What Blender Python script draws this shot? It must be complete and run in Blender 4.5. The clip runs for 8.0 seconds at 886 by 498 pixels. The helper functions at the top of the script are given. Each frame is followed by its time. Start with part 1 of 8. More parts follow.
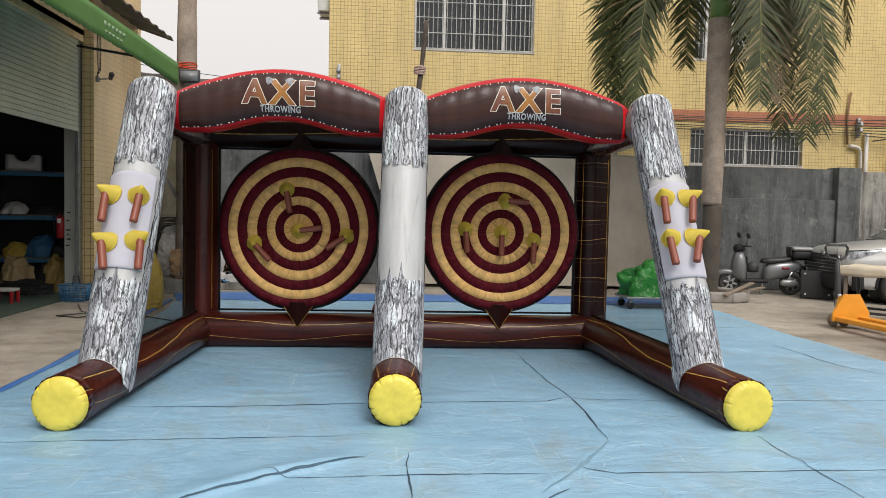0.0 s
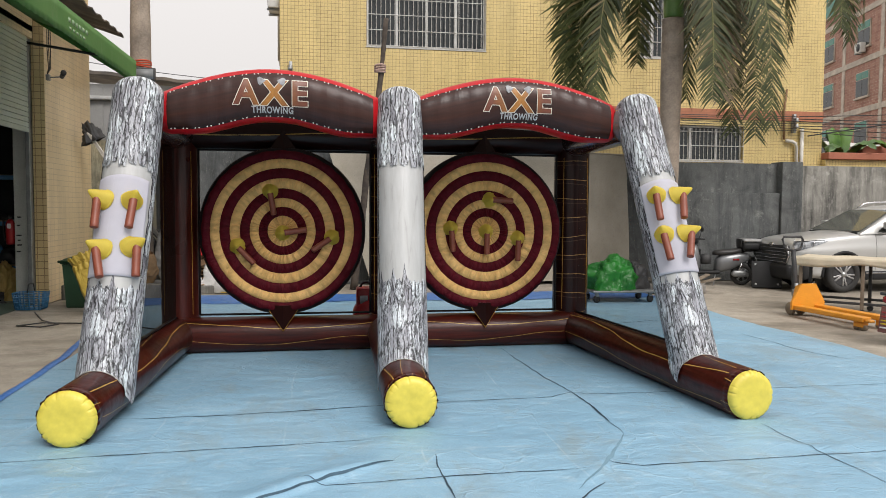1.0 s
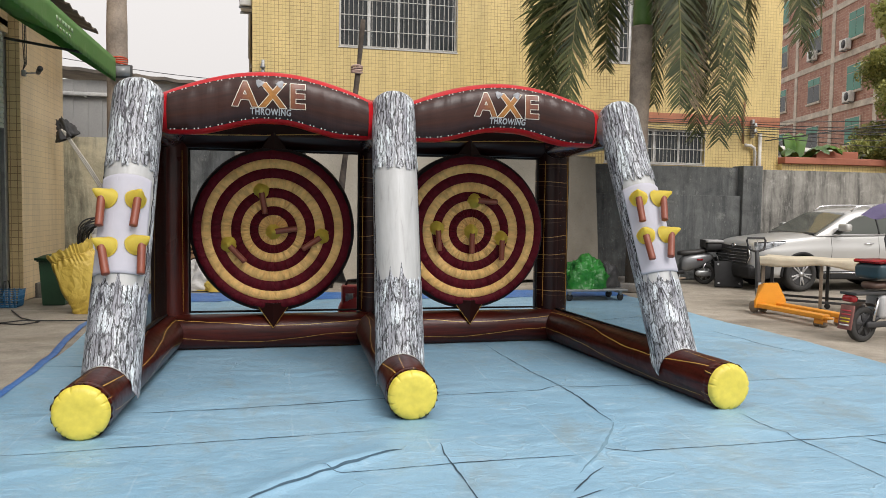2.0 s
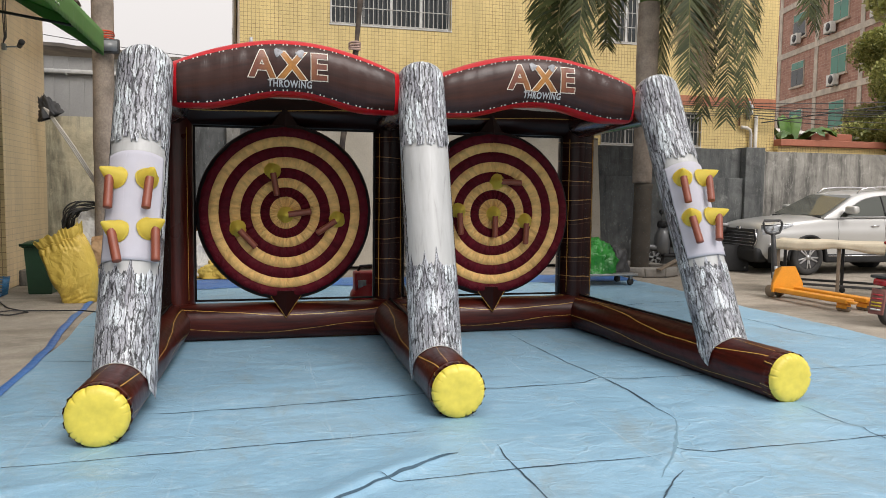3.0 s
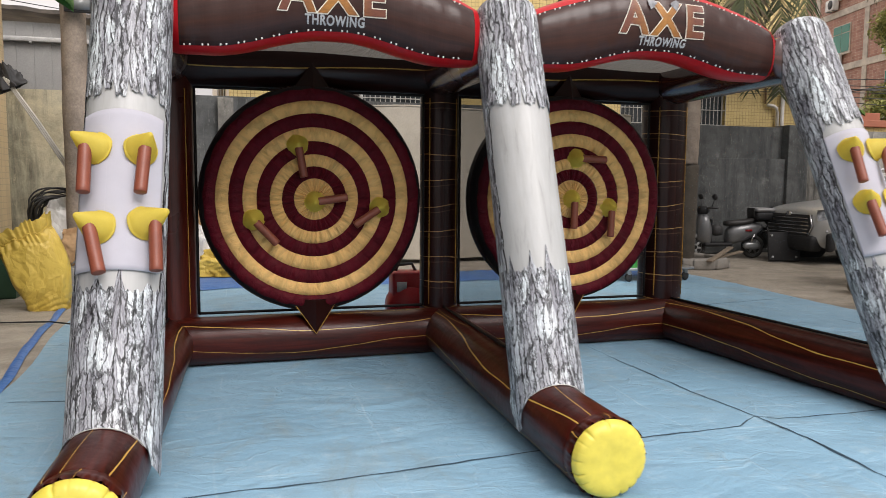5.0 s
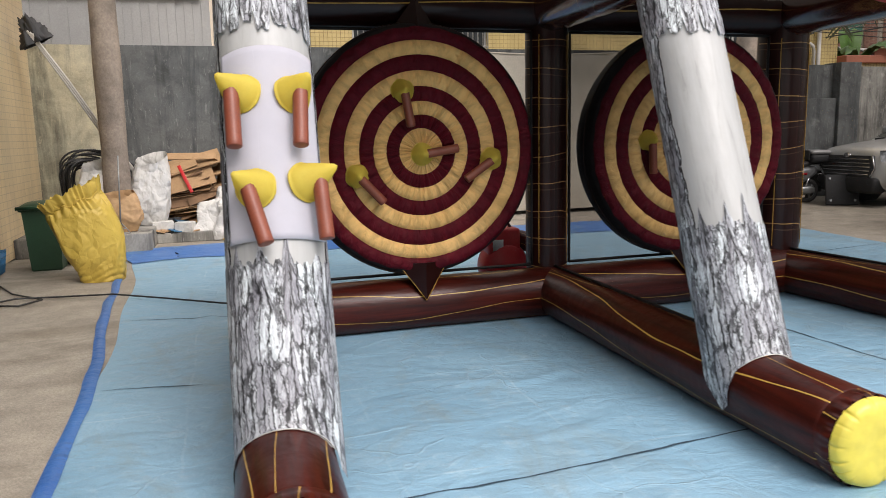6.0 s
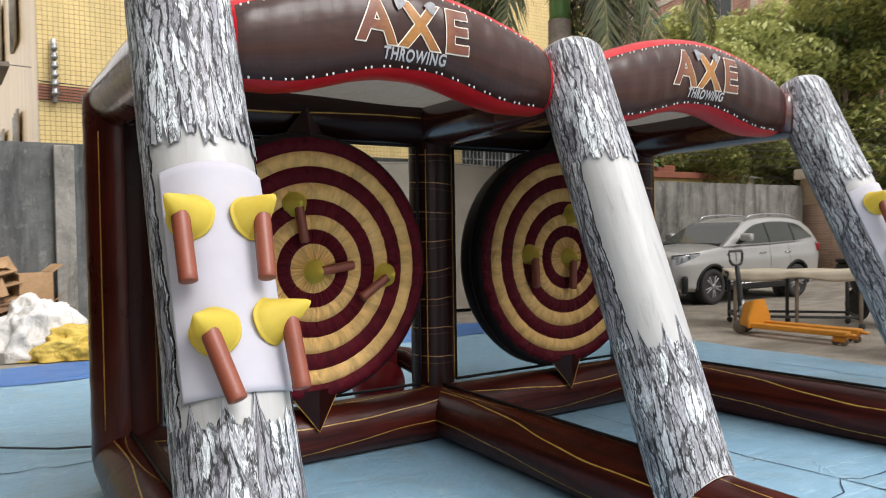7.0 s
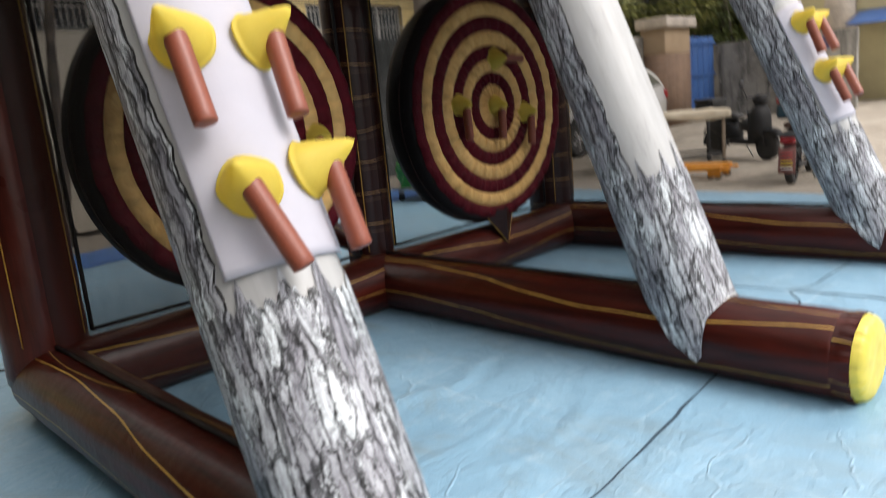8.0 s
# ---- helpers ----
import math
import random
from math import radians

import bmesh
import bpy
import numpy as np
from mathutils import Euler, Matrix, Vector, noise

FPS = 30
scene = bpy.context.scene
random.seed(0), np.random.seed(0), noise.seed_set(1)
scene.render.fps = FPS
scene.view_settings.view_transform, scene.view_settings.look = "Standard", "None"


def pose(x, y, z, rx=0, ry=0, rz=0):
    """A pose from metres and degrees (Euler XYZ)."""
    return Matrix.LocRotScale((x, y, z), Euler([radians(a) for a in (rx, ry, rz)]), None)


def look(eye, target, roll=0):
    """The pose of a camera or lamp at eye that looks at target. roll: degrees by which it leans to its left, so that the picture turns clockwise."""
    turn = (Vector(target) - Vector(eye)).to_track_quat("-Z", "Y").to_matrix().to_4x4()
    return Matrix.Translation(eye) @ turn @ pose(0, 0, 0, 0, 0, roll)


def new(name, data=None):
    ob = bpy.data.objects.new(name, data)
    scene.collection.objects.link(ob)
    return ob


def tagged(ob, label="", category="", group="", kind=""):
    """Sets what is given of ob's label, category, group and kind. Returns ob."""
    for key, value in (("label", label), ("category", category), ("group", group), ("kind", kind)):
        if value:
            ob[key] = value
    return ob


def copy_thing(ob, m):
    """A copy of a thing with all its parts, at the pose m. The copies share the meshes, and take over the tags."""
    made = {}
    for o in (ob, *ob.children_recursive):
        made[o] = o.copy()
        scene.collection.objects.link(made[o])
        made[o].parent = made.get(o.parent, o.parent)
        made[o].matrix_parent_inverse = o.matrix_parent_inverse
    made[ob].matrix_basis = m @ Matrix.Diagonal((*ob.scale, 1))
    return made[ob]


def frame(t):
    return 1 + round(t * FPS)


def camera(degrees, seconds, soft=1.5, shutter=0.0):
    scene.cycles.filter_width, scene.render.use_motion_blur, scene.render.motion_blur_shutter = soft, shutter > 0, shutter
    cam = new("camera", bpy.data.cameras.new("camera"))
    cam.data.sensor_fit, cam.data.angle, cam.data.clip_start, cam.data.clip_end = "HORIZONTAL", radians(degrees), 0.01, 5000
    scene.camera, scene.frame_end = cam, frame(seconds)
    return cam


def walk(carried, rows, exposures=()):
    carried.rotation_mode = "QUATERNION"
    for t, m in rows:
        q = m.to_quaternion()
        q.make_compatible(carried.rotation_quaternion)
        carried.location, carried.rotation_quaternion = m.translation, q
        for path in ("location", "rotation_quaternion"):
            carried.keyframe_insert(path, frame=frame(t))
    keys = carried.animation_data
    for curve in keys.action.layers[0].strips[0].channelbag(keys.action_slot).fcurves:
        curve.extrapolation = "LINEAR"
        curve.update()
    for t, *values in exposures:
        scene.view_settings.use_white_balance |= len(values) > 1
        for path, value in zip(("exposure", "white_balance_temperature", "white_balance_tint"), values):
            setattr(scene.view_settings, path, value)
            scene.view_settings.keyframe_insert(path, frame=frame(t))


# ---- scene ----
cam = camera(61.9, 8.0, soft=0.5, shutter=0.3)
METRES, EYE, TILT, LEAN, TURN = 6.7, 1.6, 0.0, 0.0, -4.2
ROWS = [
    (0.0, 0.0, 0.0, 0.0, 0.06, -2.87, -1.22),
    (0.5, -0.0459, 0.0261, 0.0025, -2.49, -3.29, -0.94),
    (1.0, -0.0864, 0.0015, 0.0041, -4.96, -3.08, -0.35),
    (1.2, -0.1045, -0.0114, 0.0064, -5.98, -2.83, -0.28),
    (2.3, -0.1505, -0.0334, 0.0062, -8.51, -3.38, -0.93),
    (2.5, -0.1651, -0.0151, 0.0048, -8.85, -3.58, -0.91),
    (3.0, -0.2028, 0.0522, -0.0003, -9.91, -4.3, -0.69),
    (3.5, -0.24, 0.127, -0.0098, -11.14, -5.32, -0.72),
    (4.0, -0.2572, 0.2009, -0.0108, -11.73, -5.51, -0.95),
    (4.2, -0.2569, 0.2260, -0.0083, -11.84, -5.35, -1.16),
    (5.3, -0.2969, 0.3634, -0.0113, -11.28, -5.40, 0.19),
    (5.5, -0.3237, 0.3858, -0.0138, -11.08, -6.72, 0.38),
    (6.0, -0.3997, 0.4436, -0.0147, -12.31, -8.9, 1.27),
    (6.5, -0.4434, 0.4948, -0.0091, -19.53, -5.51, 0.63),
    (7.0, -0.4942, 0.5289, 0.005, -28.69, -1.58, 0.88),
    (7.5, -0.5135, 0.5707, 0.0039, -32.48, 0.03, 1.63),
    (7.7, -0.5229, 0.5946, -0.005, -35.3, -3.5, 3.8),
    (7.8, -0.5324, 0.6087, -0.0125, -37.6, -5.95, 4.9),
    (7.9, -0.546, 0.6235, -0.0155, -39.85, -8.5, 4.5),
    (8.0, -0.5518, 0.6453, -0.019, -41.76, -11.54, 5.34),
]
walk(cam, [(t, pose(-0.135, 0, EYE, TILT, LEAN, TURN) @ pose(METRES * x, METRES * y, METRES * z, 90 + pitch, roll, yaw)) for t, x, y, z, yaw, pitch, roll in ROWS],
     exposures=[(0.0, 0.44, 6560, 12.2), (2.5, 0.47, 6580, 12.7), (4.0, 0.51, 6640, 14), (5.5, 0.67, 6650, 15), (6.0, 0.74, 6650, 15), (7.0, 0.86, 6500, 12.5), (8.0, 0.94, 6620, 14)])

# ---- overcast daylight ----
SUN_UP, SUN_ROUND = radians(47), radians(160)
world = bpy.data.worlds.new("overcast_sky")
scene.world = world
world.use_nodes = True
wn = world.node_tree
sky = wn.nodes.new("ShaderNodeTexSky")
sky.sky_type, sky.sun_disc = "NISHITA", False
sky.sun_elevation, sky.sun_rotation = SUN_UP, SUN_ROUND
sky.air_density, sky.dust_density, sky.ozone_density = 1.0, 6.0, 1.0
grey = wn.nodes.new("ShaderNodeHueSaturation")
grey.inputs["Saturation"].default_value = 0.10
wn.links.new(sky.outputs["Color"], grey.inputs["Color"])
cloud = wn.nodes.new("ShaderNodeMix")
cloud.data_type = "RGBA"
cloud.inputs[0].default_value = 0.75
cloud.inputs[7].default_value = (8.9, 8.7, 8.45, 1)
wn.links.new(grey.outputs["Color"], cloud.inputs[6])
# an overcast sky is brightest overhead
way = wn.nodes.new("ShaderNodeSeparateXYZ")
wn.links.new(wn.nodes.new("ShaderNodeTexCoord").outputs["Generated"], way.inputs[0])
lift = wn.nodes.new("ShaderNodeMapRange")
wn.links.new(way.outputs["Z"], lift.inputs["Value"])
lift.inputs["To Min"].default_value, lift.inputs["To Max"].default_value = 0.74, 1.25
wbg = wn.nodes["Background"]
power = wn.nodes.new("ShaderNodeMath")
power.operation = "MULTIPLY"
wn.links.new(lift.outputs[0], power.inputs[0])
power.inputs[1].default_value = 0.098
wn.links.new(power.outputs[0], wbg.inputs["Strength"])
wn.links.new(cloud.outputs[2], wbg.inputs["Color"])
sun = new("sun", bpy.data.lights.new("sun", "SUN"))
sun.data.energy, sun.data.angle, sun.data.color = 1.45, radians(30), (1.0, 0.97, 0.93)
sun_from = Vector((math.sin(SUN_ROUND) * math.cos(SUN_UP), math.cos(SUN_ROUND) * math.cos(SUN_UP), math.sin(SUN_UP)))
sun.matrix_world = look(sun_from * 60, (0, 0, 0))

# ---- materials ----
class Shade:
    """A node material built line by line."""

    def __init__(self, name):
        self.m = bpy.data.materials.new(name)
        self.m.use_nodes = True
        self.nt = self.m.node_tree
        self.bsdf = self.nt.nodes["Principled BSDF"]
        self.out = self.nt.nodes["Material Output"]
        self.tc = self.nt.nodes.new("ShaderNodeTexCoord")

    def put(self, socket, value):
        if isinstance(value, bpy.types.NodeSocket):
            self.nt.links.new(value, socket)
        elif isinstance(value, (tuple, list)) and socket.type == "RGBA" and len(value) == 3:
            socket.default_value = (*value, 1)
        else:
            socket.default_value = value

    def node(self, kind, **given):
        n = self.nt.nodes.new(kind)
        for key, value in given.items():
            self.put(n.inputs[key.replace("_", " ")], value)
        return n

    def coords(self, which="Object", scale=(1, 1, 1), rot=(0, 0, 0)):
        n = self.node("ShaderNodeMapping", Vector=self.tc.outputs[which])
        n.inputs["Scale"].default_value = scale
        n.inputs["Rotation"].default_value = rot
        return n.outputs[0]

    def noise(self, vec, scale, detail=4.0, rough=0.55, distort=0.0):
        return self.node("ShaderNodeTexNoise", Vector=vec, Scale=scale, Detail=detail, Roughness=rough, Distortion=distort).outputs["Fac"]

    def math(self, op, a, b=0.0, c=0.0):
        n = self.nt.nodes.new("ShaderNodeMath")
        n.operation = op
        for i, v in enumerate((a, b, c)):
            self.put(n.inputs[i], v)
        return n.outputs[0]

    def ramp(self, fac, stops, smooth=False):
        n = self.nt.nodes.new("ShaderNodeValToRGB")
        n.color_ramp.interpolation = "EASE" if smooth else "LINEAR"
        el = n.color_ramp.elements
        while len(el) < len(stops):
            el.new(0.5)
        for e, (p, c) in zip(el, stops):
            e.position = p
            e.color = (*c, 1) if isinstance(c, (tuple, list)) else (c, c, c, 1)
        self.put(n.inputs[0], fac)
        return n.outputs[0]

    def mix(self, fac, a, b, how="MIX"):
        n = self.nt.nodes.new("ShaderNodeMix")
        n.data_type, n.blend_type = "RGBA", how
        self.put(n.inputs[0], fac)
        self.put(n.inputs[6], a)
        self.put(n.inputs[7], b)
        return n.outputs[2]

    def bump(self, height, strength=0.3, distance=0.01, over=None):
        n = self.node("ShaderNodeBump", Height=height, Strength=strength, Distance=distance)
        if over is not None:
            self.put(n.inputs["Normal"], over)
        return n.outputs[0]

    def done(self, color=None, rough=None, normal=None, metal=None, **more):
        for key, v in (("Base Color", color), ("Roughness", rough), ("Normal", normal), ("Metallic", metal), *more.items()):
            if v is not None:
                self.put(self.bsdf.inputs[key.replace("_", " ")], v)
        return self.m


def plain(name, c1, c2=None, scale=3.0, rough=0.5, fine=60.0, bump=0.15, depth=0.004, metal=0.0, which="Object", spread=0.1, grain=0.35, **more):
    """Two tones mottled at a large scale, grain and relief at a fine one, roughness that wanders a little."""
    s = Shade(name)
    c2 = c2 or tuple(v * 0.8 for v in c1)
    vec = s.coords(which)
    big = s.noise(vec, scale, 5.0, 0.6)
    small = s.noise(vec, fine, 3.0)
    col = s.mix(s.ramp(big, [(0.35, 0.0), (0.65, 1.0)]), c1, c2)
    col = s.mix(grain, col, s.ramp(small, [(0.3, 0.75), (0.7, 1.2)]), "MULTIPLY")
    r = s.math("MULTIPLY_ADD", big, spread * 2, rough - spread)
    return s.done(col, r, s.bump(small, bump, depth), metal, **more)


def vinyl(name, c1, c2, lines=(), line_color=(0.50, 0.305, 0.07), rings=0.0, rough=0.30, span=(0.0, 1.0), gloss=0.42, coat=0.12, folds=(10, 3), depth=0.10):
    """Glossy printed PVC. UV: x once round the tube, y metres along it. lines: (place round 0 to 1, sway, waves per metre, half width)."""
    s = Shade(name)
    uv = s.coords("UV")
    sep = s.node("ShaderNodeSeparateXYZ", Vector=uv)
    u, v = sep.outputs[0], sep.outputs[1]
    obj = s.coords("Object")
    grain = s.noise(s.coords("UV", (26, 1.3, 1)), 1.0, 6.0, 0.65, 0.6)
    big = s.noise(obj, 2.2, 3.0)
    col = s.mix(s.ramp(grain, [(0.30, 0.0), (0.72, 1.0)]), c1, c2)
    col = s.mix(0.4, col, s.ramp(big, [(0.3, 0.6), (0.7, 1.25)]), "MULTIPLY")
    wob = s.noise(s.coords("UV", (0, 1, 1)), 1.0, 1.0)
    total = None
    for place, sway, waves, half in lines:
        a = s.math("SINE", s.math("MULTIPLY_ADD", v, waves * 6.283, place * 40))
        off = s.math("MULTIPLY_ADD", a, sway, s.math("MULTIPLY_ADD", wob, sway * 1.6, place - sway * 0.8))
        d = s.math("ABSOLUTE", s.math("SUBTRACT", u, off))
        width = s.math("MULTIPLY_ADD", s.noise(s.coords("UV", (0.2, 2.0, 1)), 3.0 + place * 3, 1.0), half * 1.6, half * 0.2)
        hitm = s.math("LESS_THAN", d, width)
        total = hitm if total is None else s.math("MAXIMUM", total, hitm)
    if rings:
        w2 = s.math("MULTIPLY_ADD", s.noise(s.coords("UV", (1.5, 0.7, 1)), 2.0, 1.0), 0.09, v)
        d = s.math("PINGPONG", w2, rings / 2)
        inside = s.math("MULTIPLY", s.math("GREATER_THAN", u, span[0]), s.math("LESS_THAN", u, span[1]))
        hitm = s.math("MULTIPLY", s.math("LESS_THAN", d, 0.0036), inside)
        total = hitm if total is None else s.math("MAXIMUM", total, hitm)
        thin = s.math("LESS_THAN", s.math("PINGPONG", s.math("ADD", w2, rings * 0.22), rings / 2), 0.004)
        col = s.mix(s.math("MULTIPLY", thin, 0.6), col, (0.10, 0.055, 0.03))
    if total is not None:
        col = s.mix(total, col, line_color)
    crease = s.noise(s.coords("UV", (*folds, 1)), 2.0, 3.0, 0.6, 1.0)
    soft = s.noise(obj, 7.0, 2.0)
    nrm = s.bump(crease, depth, 0.012, s.bump(soft, 0.16, 0.03))
    r = s.math("MULTIPLY_ADD", big, 0.16, rough - 0.08)
    return s.done(col, r, nrm, 0.0, Specular_IOR_Level=gloss, Coat_Weight=coat, Coat_Roughness=0.12)


BROWN, BROWN2 = (0.013, 0.0018, 0.0013), (0.082, 0.0104, 0.005)
m_base = vinyl("brown_vinyl_grain", BROWN, BROWN2, [(0.36, 0.045, 0.33, 0.0026), (0.62, 0.05, 0.28, 0.0030), (0.21, 0.04, 0.4, 0.0018), (0.80, 0.045, 0.22, 0.0024), (0.50, 0.05, 0.37, 0.0014), (0.08, 0.04, 0.25, 0.0018)], rough=0.36, gloss=0.24, coat=0.10, depth=0.20)
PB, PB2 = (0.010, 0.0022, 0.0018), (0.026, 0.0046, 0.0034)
# left post's brown is lifted for the daylight on its outer side
m_post_left = vinyl("brown_vinyl_left_lit", (0.030, 0.0052, 0.0037), (0.094, 0.0140, 0.0080), [(0.80, 0.03, 0.16, 0.004), (0.86, 0.02, 0.22, 0.003)], line_color=(0.36, 0.19, 0.03), rough=0.30, gloss=0.26)
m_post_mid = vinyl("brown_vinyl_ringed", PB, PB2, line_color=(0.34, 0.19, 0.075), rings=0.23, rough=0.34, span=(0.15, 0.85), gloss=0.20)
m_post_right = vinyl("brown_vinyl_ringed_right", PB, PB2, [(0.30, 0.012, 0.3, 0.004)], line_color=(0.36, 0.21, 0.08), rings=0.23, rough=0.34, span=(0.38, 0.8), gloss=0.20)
m_beam = vinyl("brown_vinyl_dark", PB, PB2, [(0.55, 0.02, 0.4, 0.004), (0.25, 0.02, 0.3, 0.004)], rough=0.34, gloss=0.22)
m_head = vinyl("header_vinyl", (0.020, 0.0075, 0.0062), (0.050, 0.016, 0.0105), rough=0.33, gloss=0.32, coat=0.04, folds=(0.5, 13), depth=0.13)
m_side = vinyl("brown_vinyl_glossy", BROWN, BROWN2, [(0.62, 0.02, 0.3, 0.003)], rough=0.26, gloss=0.75, coat=0.65)
m_yellow = plain("yellow_vinyl", (0.68, 0.57, 0.085), (0.62, 0.515, 0.07), 3.0, 0.40, 18, 0.03, 0.004)


def soft_cloth(m, color, share):
    """Thin stuffed cloth that lets some light through."""
    nt = m.node_tree
    out = nt.nodes["Material Output"]
    veil = nt.nodes.new("ShaderNodeBsdfTranslucent")
    veil.inputs["Color"].default_value = (*color, 1)
    mixer = nt.nodes.new("ShaderNodeMixShader")
    mixer.inputs[0].default_value = share
    nt.links.new(nt.nodes["Principled BSDF"].outputs[0], mixer.inputs[1])
    nt.links.new(veil.outputs[0], mixer.inputs[2])
    nt.links.new(mixer.outputs[0], out.inputs[0])
    return m


m_red = soft_cloth(plain("red_vinyl", (0.66, 0.011, 0.018), (0.57, 0.009, 0.016), 2.0, 0.34, 30, 0.08, 0.004), (0.62, 0.012, 0.02), 0.30)
m_axe = soft_cloth(plain("yellow_cloth", (0.80, 0.66, 0.115), (0.73, 0.585, 0.085), 9.0, 0.62, 130, 0.2, 0.003, grain=0.14), (0.84, 0.70, 0.15), 0.45)
m_handle = plain("brown_foam_vinyl", (0.23, 0.060, 0.032), (0.19, 0.048, 0.026), 9.0, 0.45, 120, 0.2, 0.002)
m_paper = plain("white_velcro_cloth", (0.435, 0.432, 0.487), (0.41, 0.407, 0.46), 6.0, 0.85, 260, 0.12, 0.002, grain=0.06)
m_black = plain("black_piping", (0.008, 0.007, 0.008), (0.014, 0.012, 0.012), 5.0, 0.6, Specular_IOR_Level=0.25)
m_dot = plain("white_stitch", (0.75, 0.74, 0.70), None, 20, 0.7)
m_gold = plain("printed_gold_line", (0.52, 0.30, 0.035), (0.42, 0.22, 0.03), 8, 0.4)
m_letter_edge = plain("letter_outline", (0.80, 0.76, 0.66), None, 9, 0.45)
m_letter2 = plain("lettering_grey", (0.50, 0.50, 0.51), (0.38, 0.385, 0.40), 12, 0.4)
m_steel_print = plain("axe_print_grey", (0.26, 0.27, 0.29), (0.13, 0.135, 0.15), 25, 0.4)


def letter_material():
    s = Shade("lettering_rust")
    z = s.node("ShaderNodeSeparateXYZ", Vector=s.coords("Generated")).outputs[1]
    x = s.node("ShaderNodeSeparateXYZ", Vector=s.coords("Generated")).outputs[0]
    mid = s.math("SUBTRACT", 1.0, s.math("MULTIPLY", s.math("ABSOLUTE", s.math("SUBTRACT", x, 0.5)), 2.6))
    col = s.mix(s.ramp(mid, [(0.0, 0.0), (0.9, 1.0)]), (0.15, 0.045, 0.024), (0.36, 0.155, 0.028))
    n = s.noise(s.coords("Generated"), 14, 4)
    col = s.mix(0.6, col, s.ramp(n, [(0.3, 0.6), (0.7, 1.3)]), "MULTIPLY")
    return s.done(col, 0.4)


m_letter = letter_material()


def ring_cloth(name, c1, c2, pleat):
    """Quilted ring cloth with pleats that run outward. UV: x once round, y outward."""
    s = Shade(name)
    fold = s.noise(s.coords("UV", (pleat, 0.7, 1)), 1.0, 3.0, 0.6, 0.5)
    big = s.noise(s.coords("Object"), 2.5, 4)
    weave = s.noise(s.coords("Object"), 160, 2)
    col = s.mix(s.ramp(big, [(0.3, 0.0), (0.7, 1.0)]), c1, c2)
    # pleat hollows are also darkened in the colour, as fold shade
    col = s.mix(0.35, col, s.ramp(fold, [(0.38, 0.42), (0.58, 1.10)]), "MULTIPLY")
    return s.done(col, 0.62, s.bump(weave, 0.15, 0.002, s.bump(fold, 0.8, 0.04)), 0.0, Specular_IOR_Level=0.15)


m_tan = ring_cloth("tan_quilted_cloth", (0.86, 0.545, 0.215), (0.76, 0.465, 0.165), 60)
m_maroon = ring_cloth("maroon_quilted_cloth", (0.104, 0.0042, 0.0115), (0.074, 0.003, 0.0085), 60)


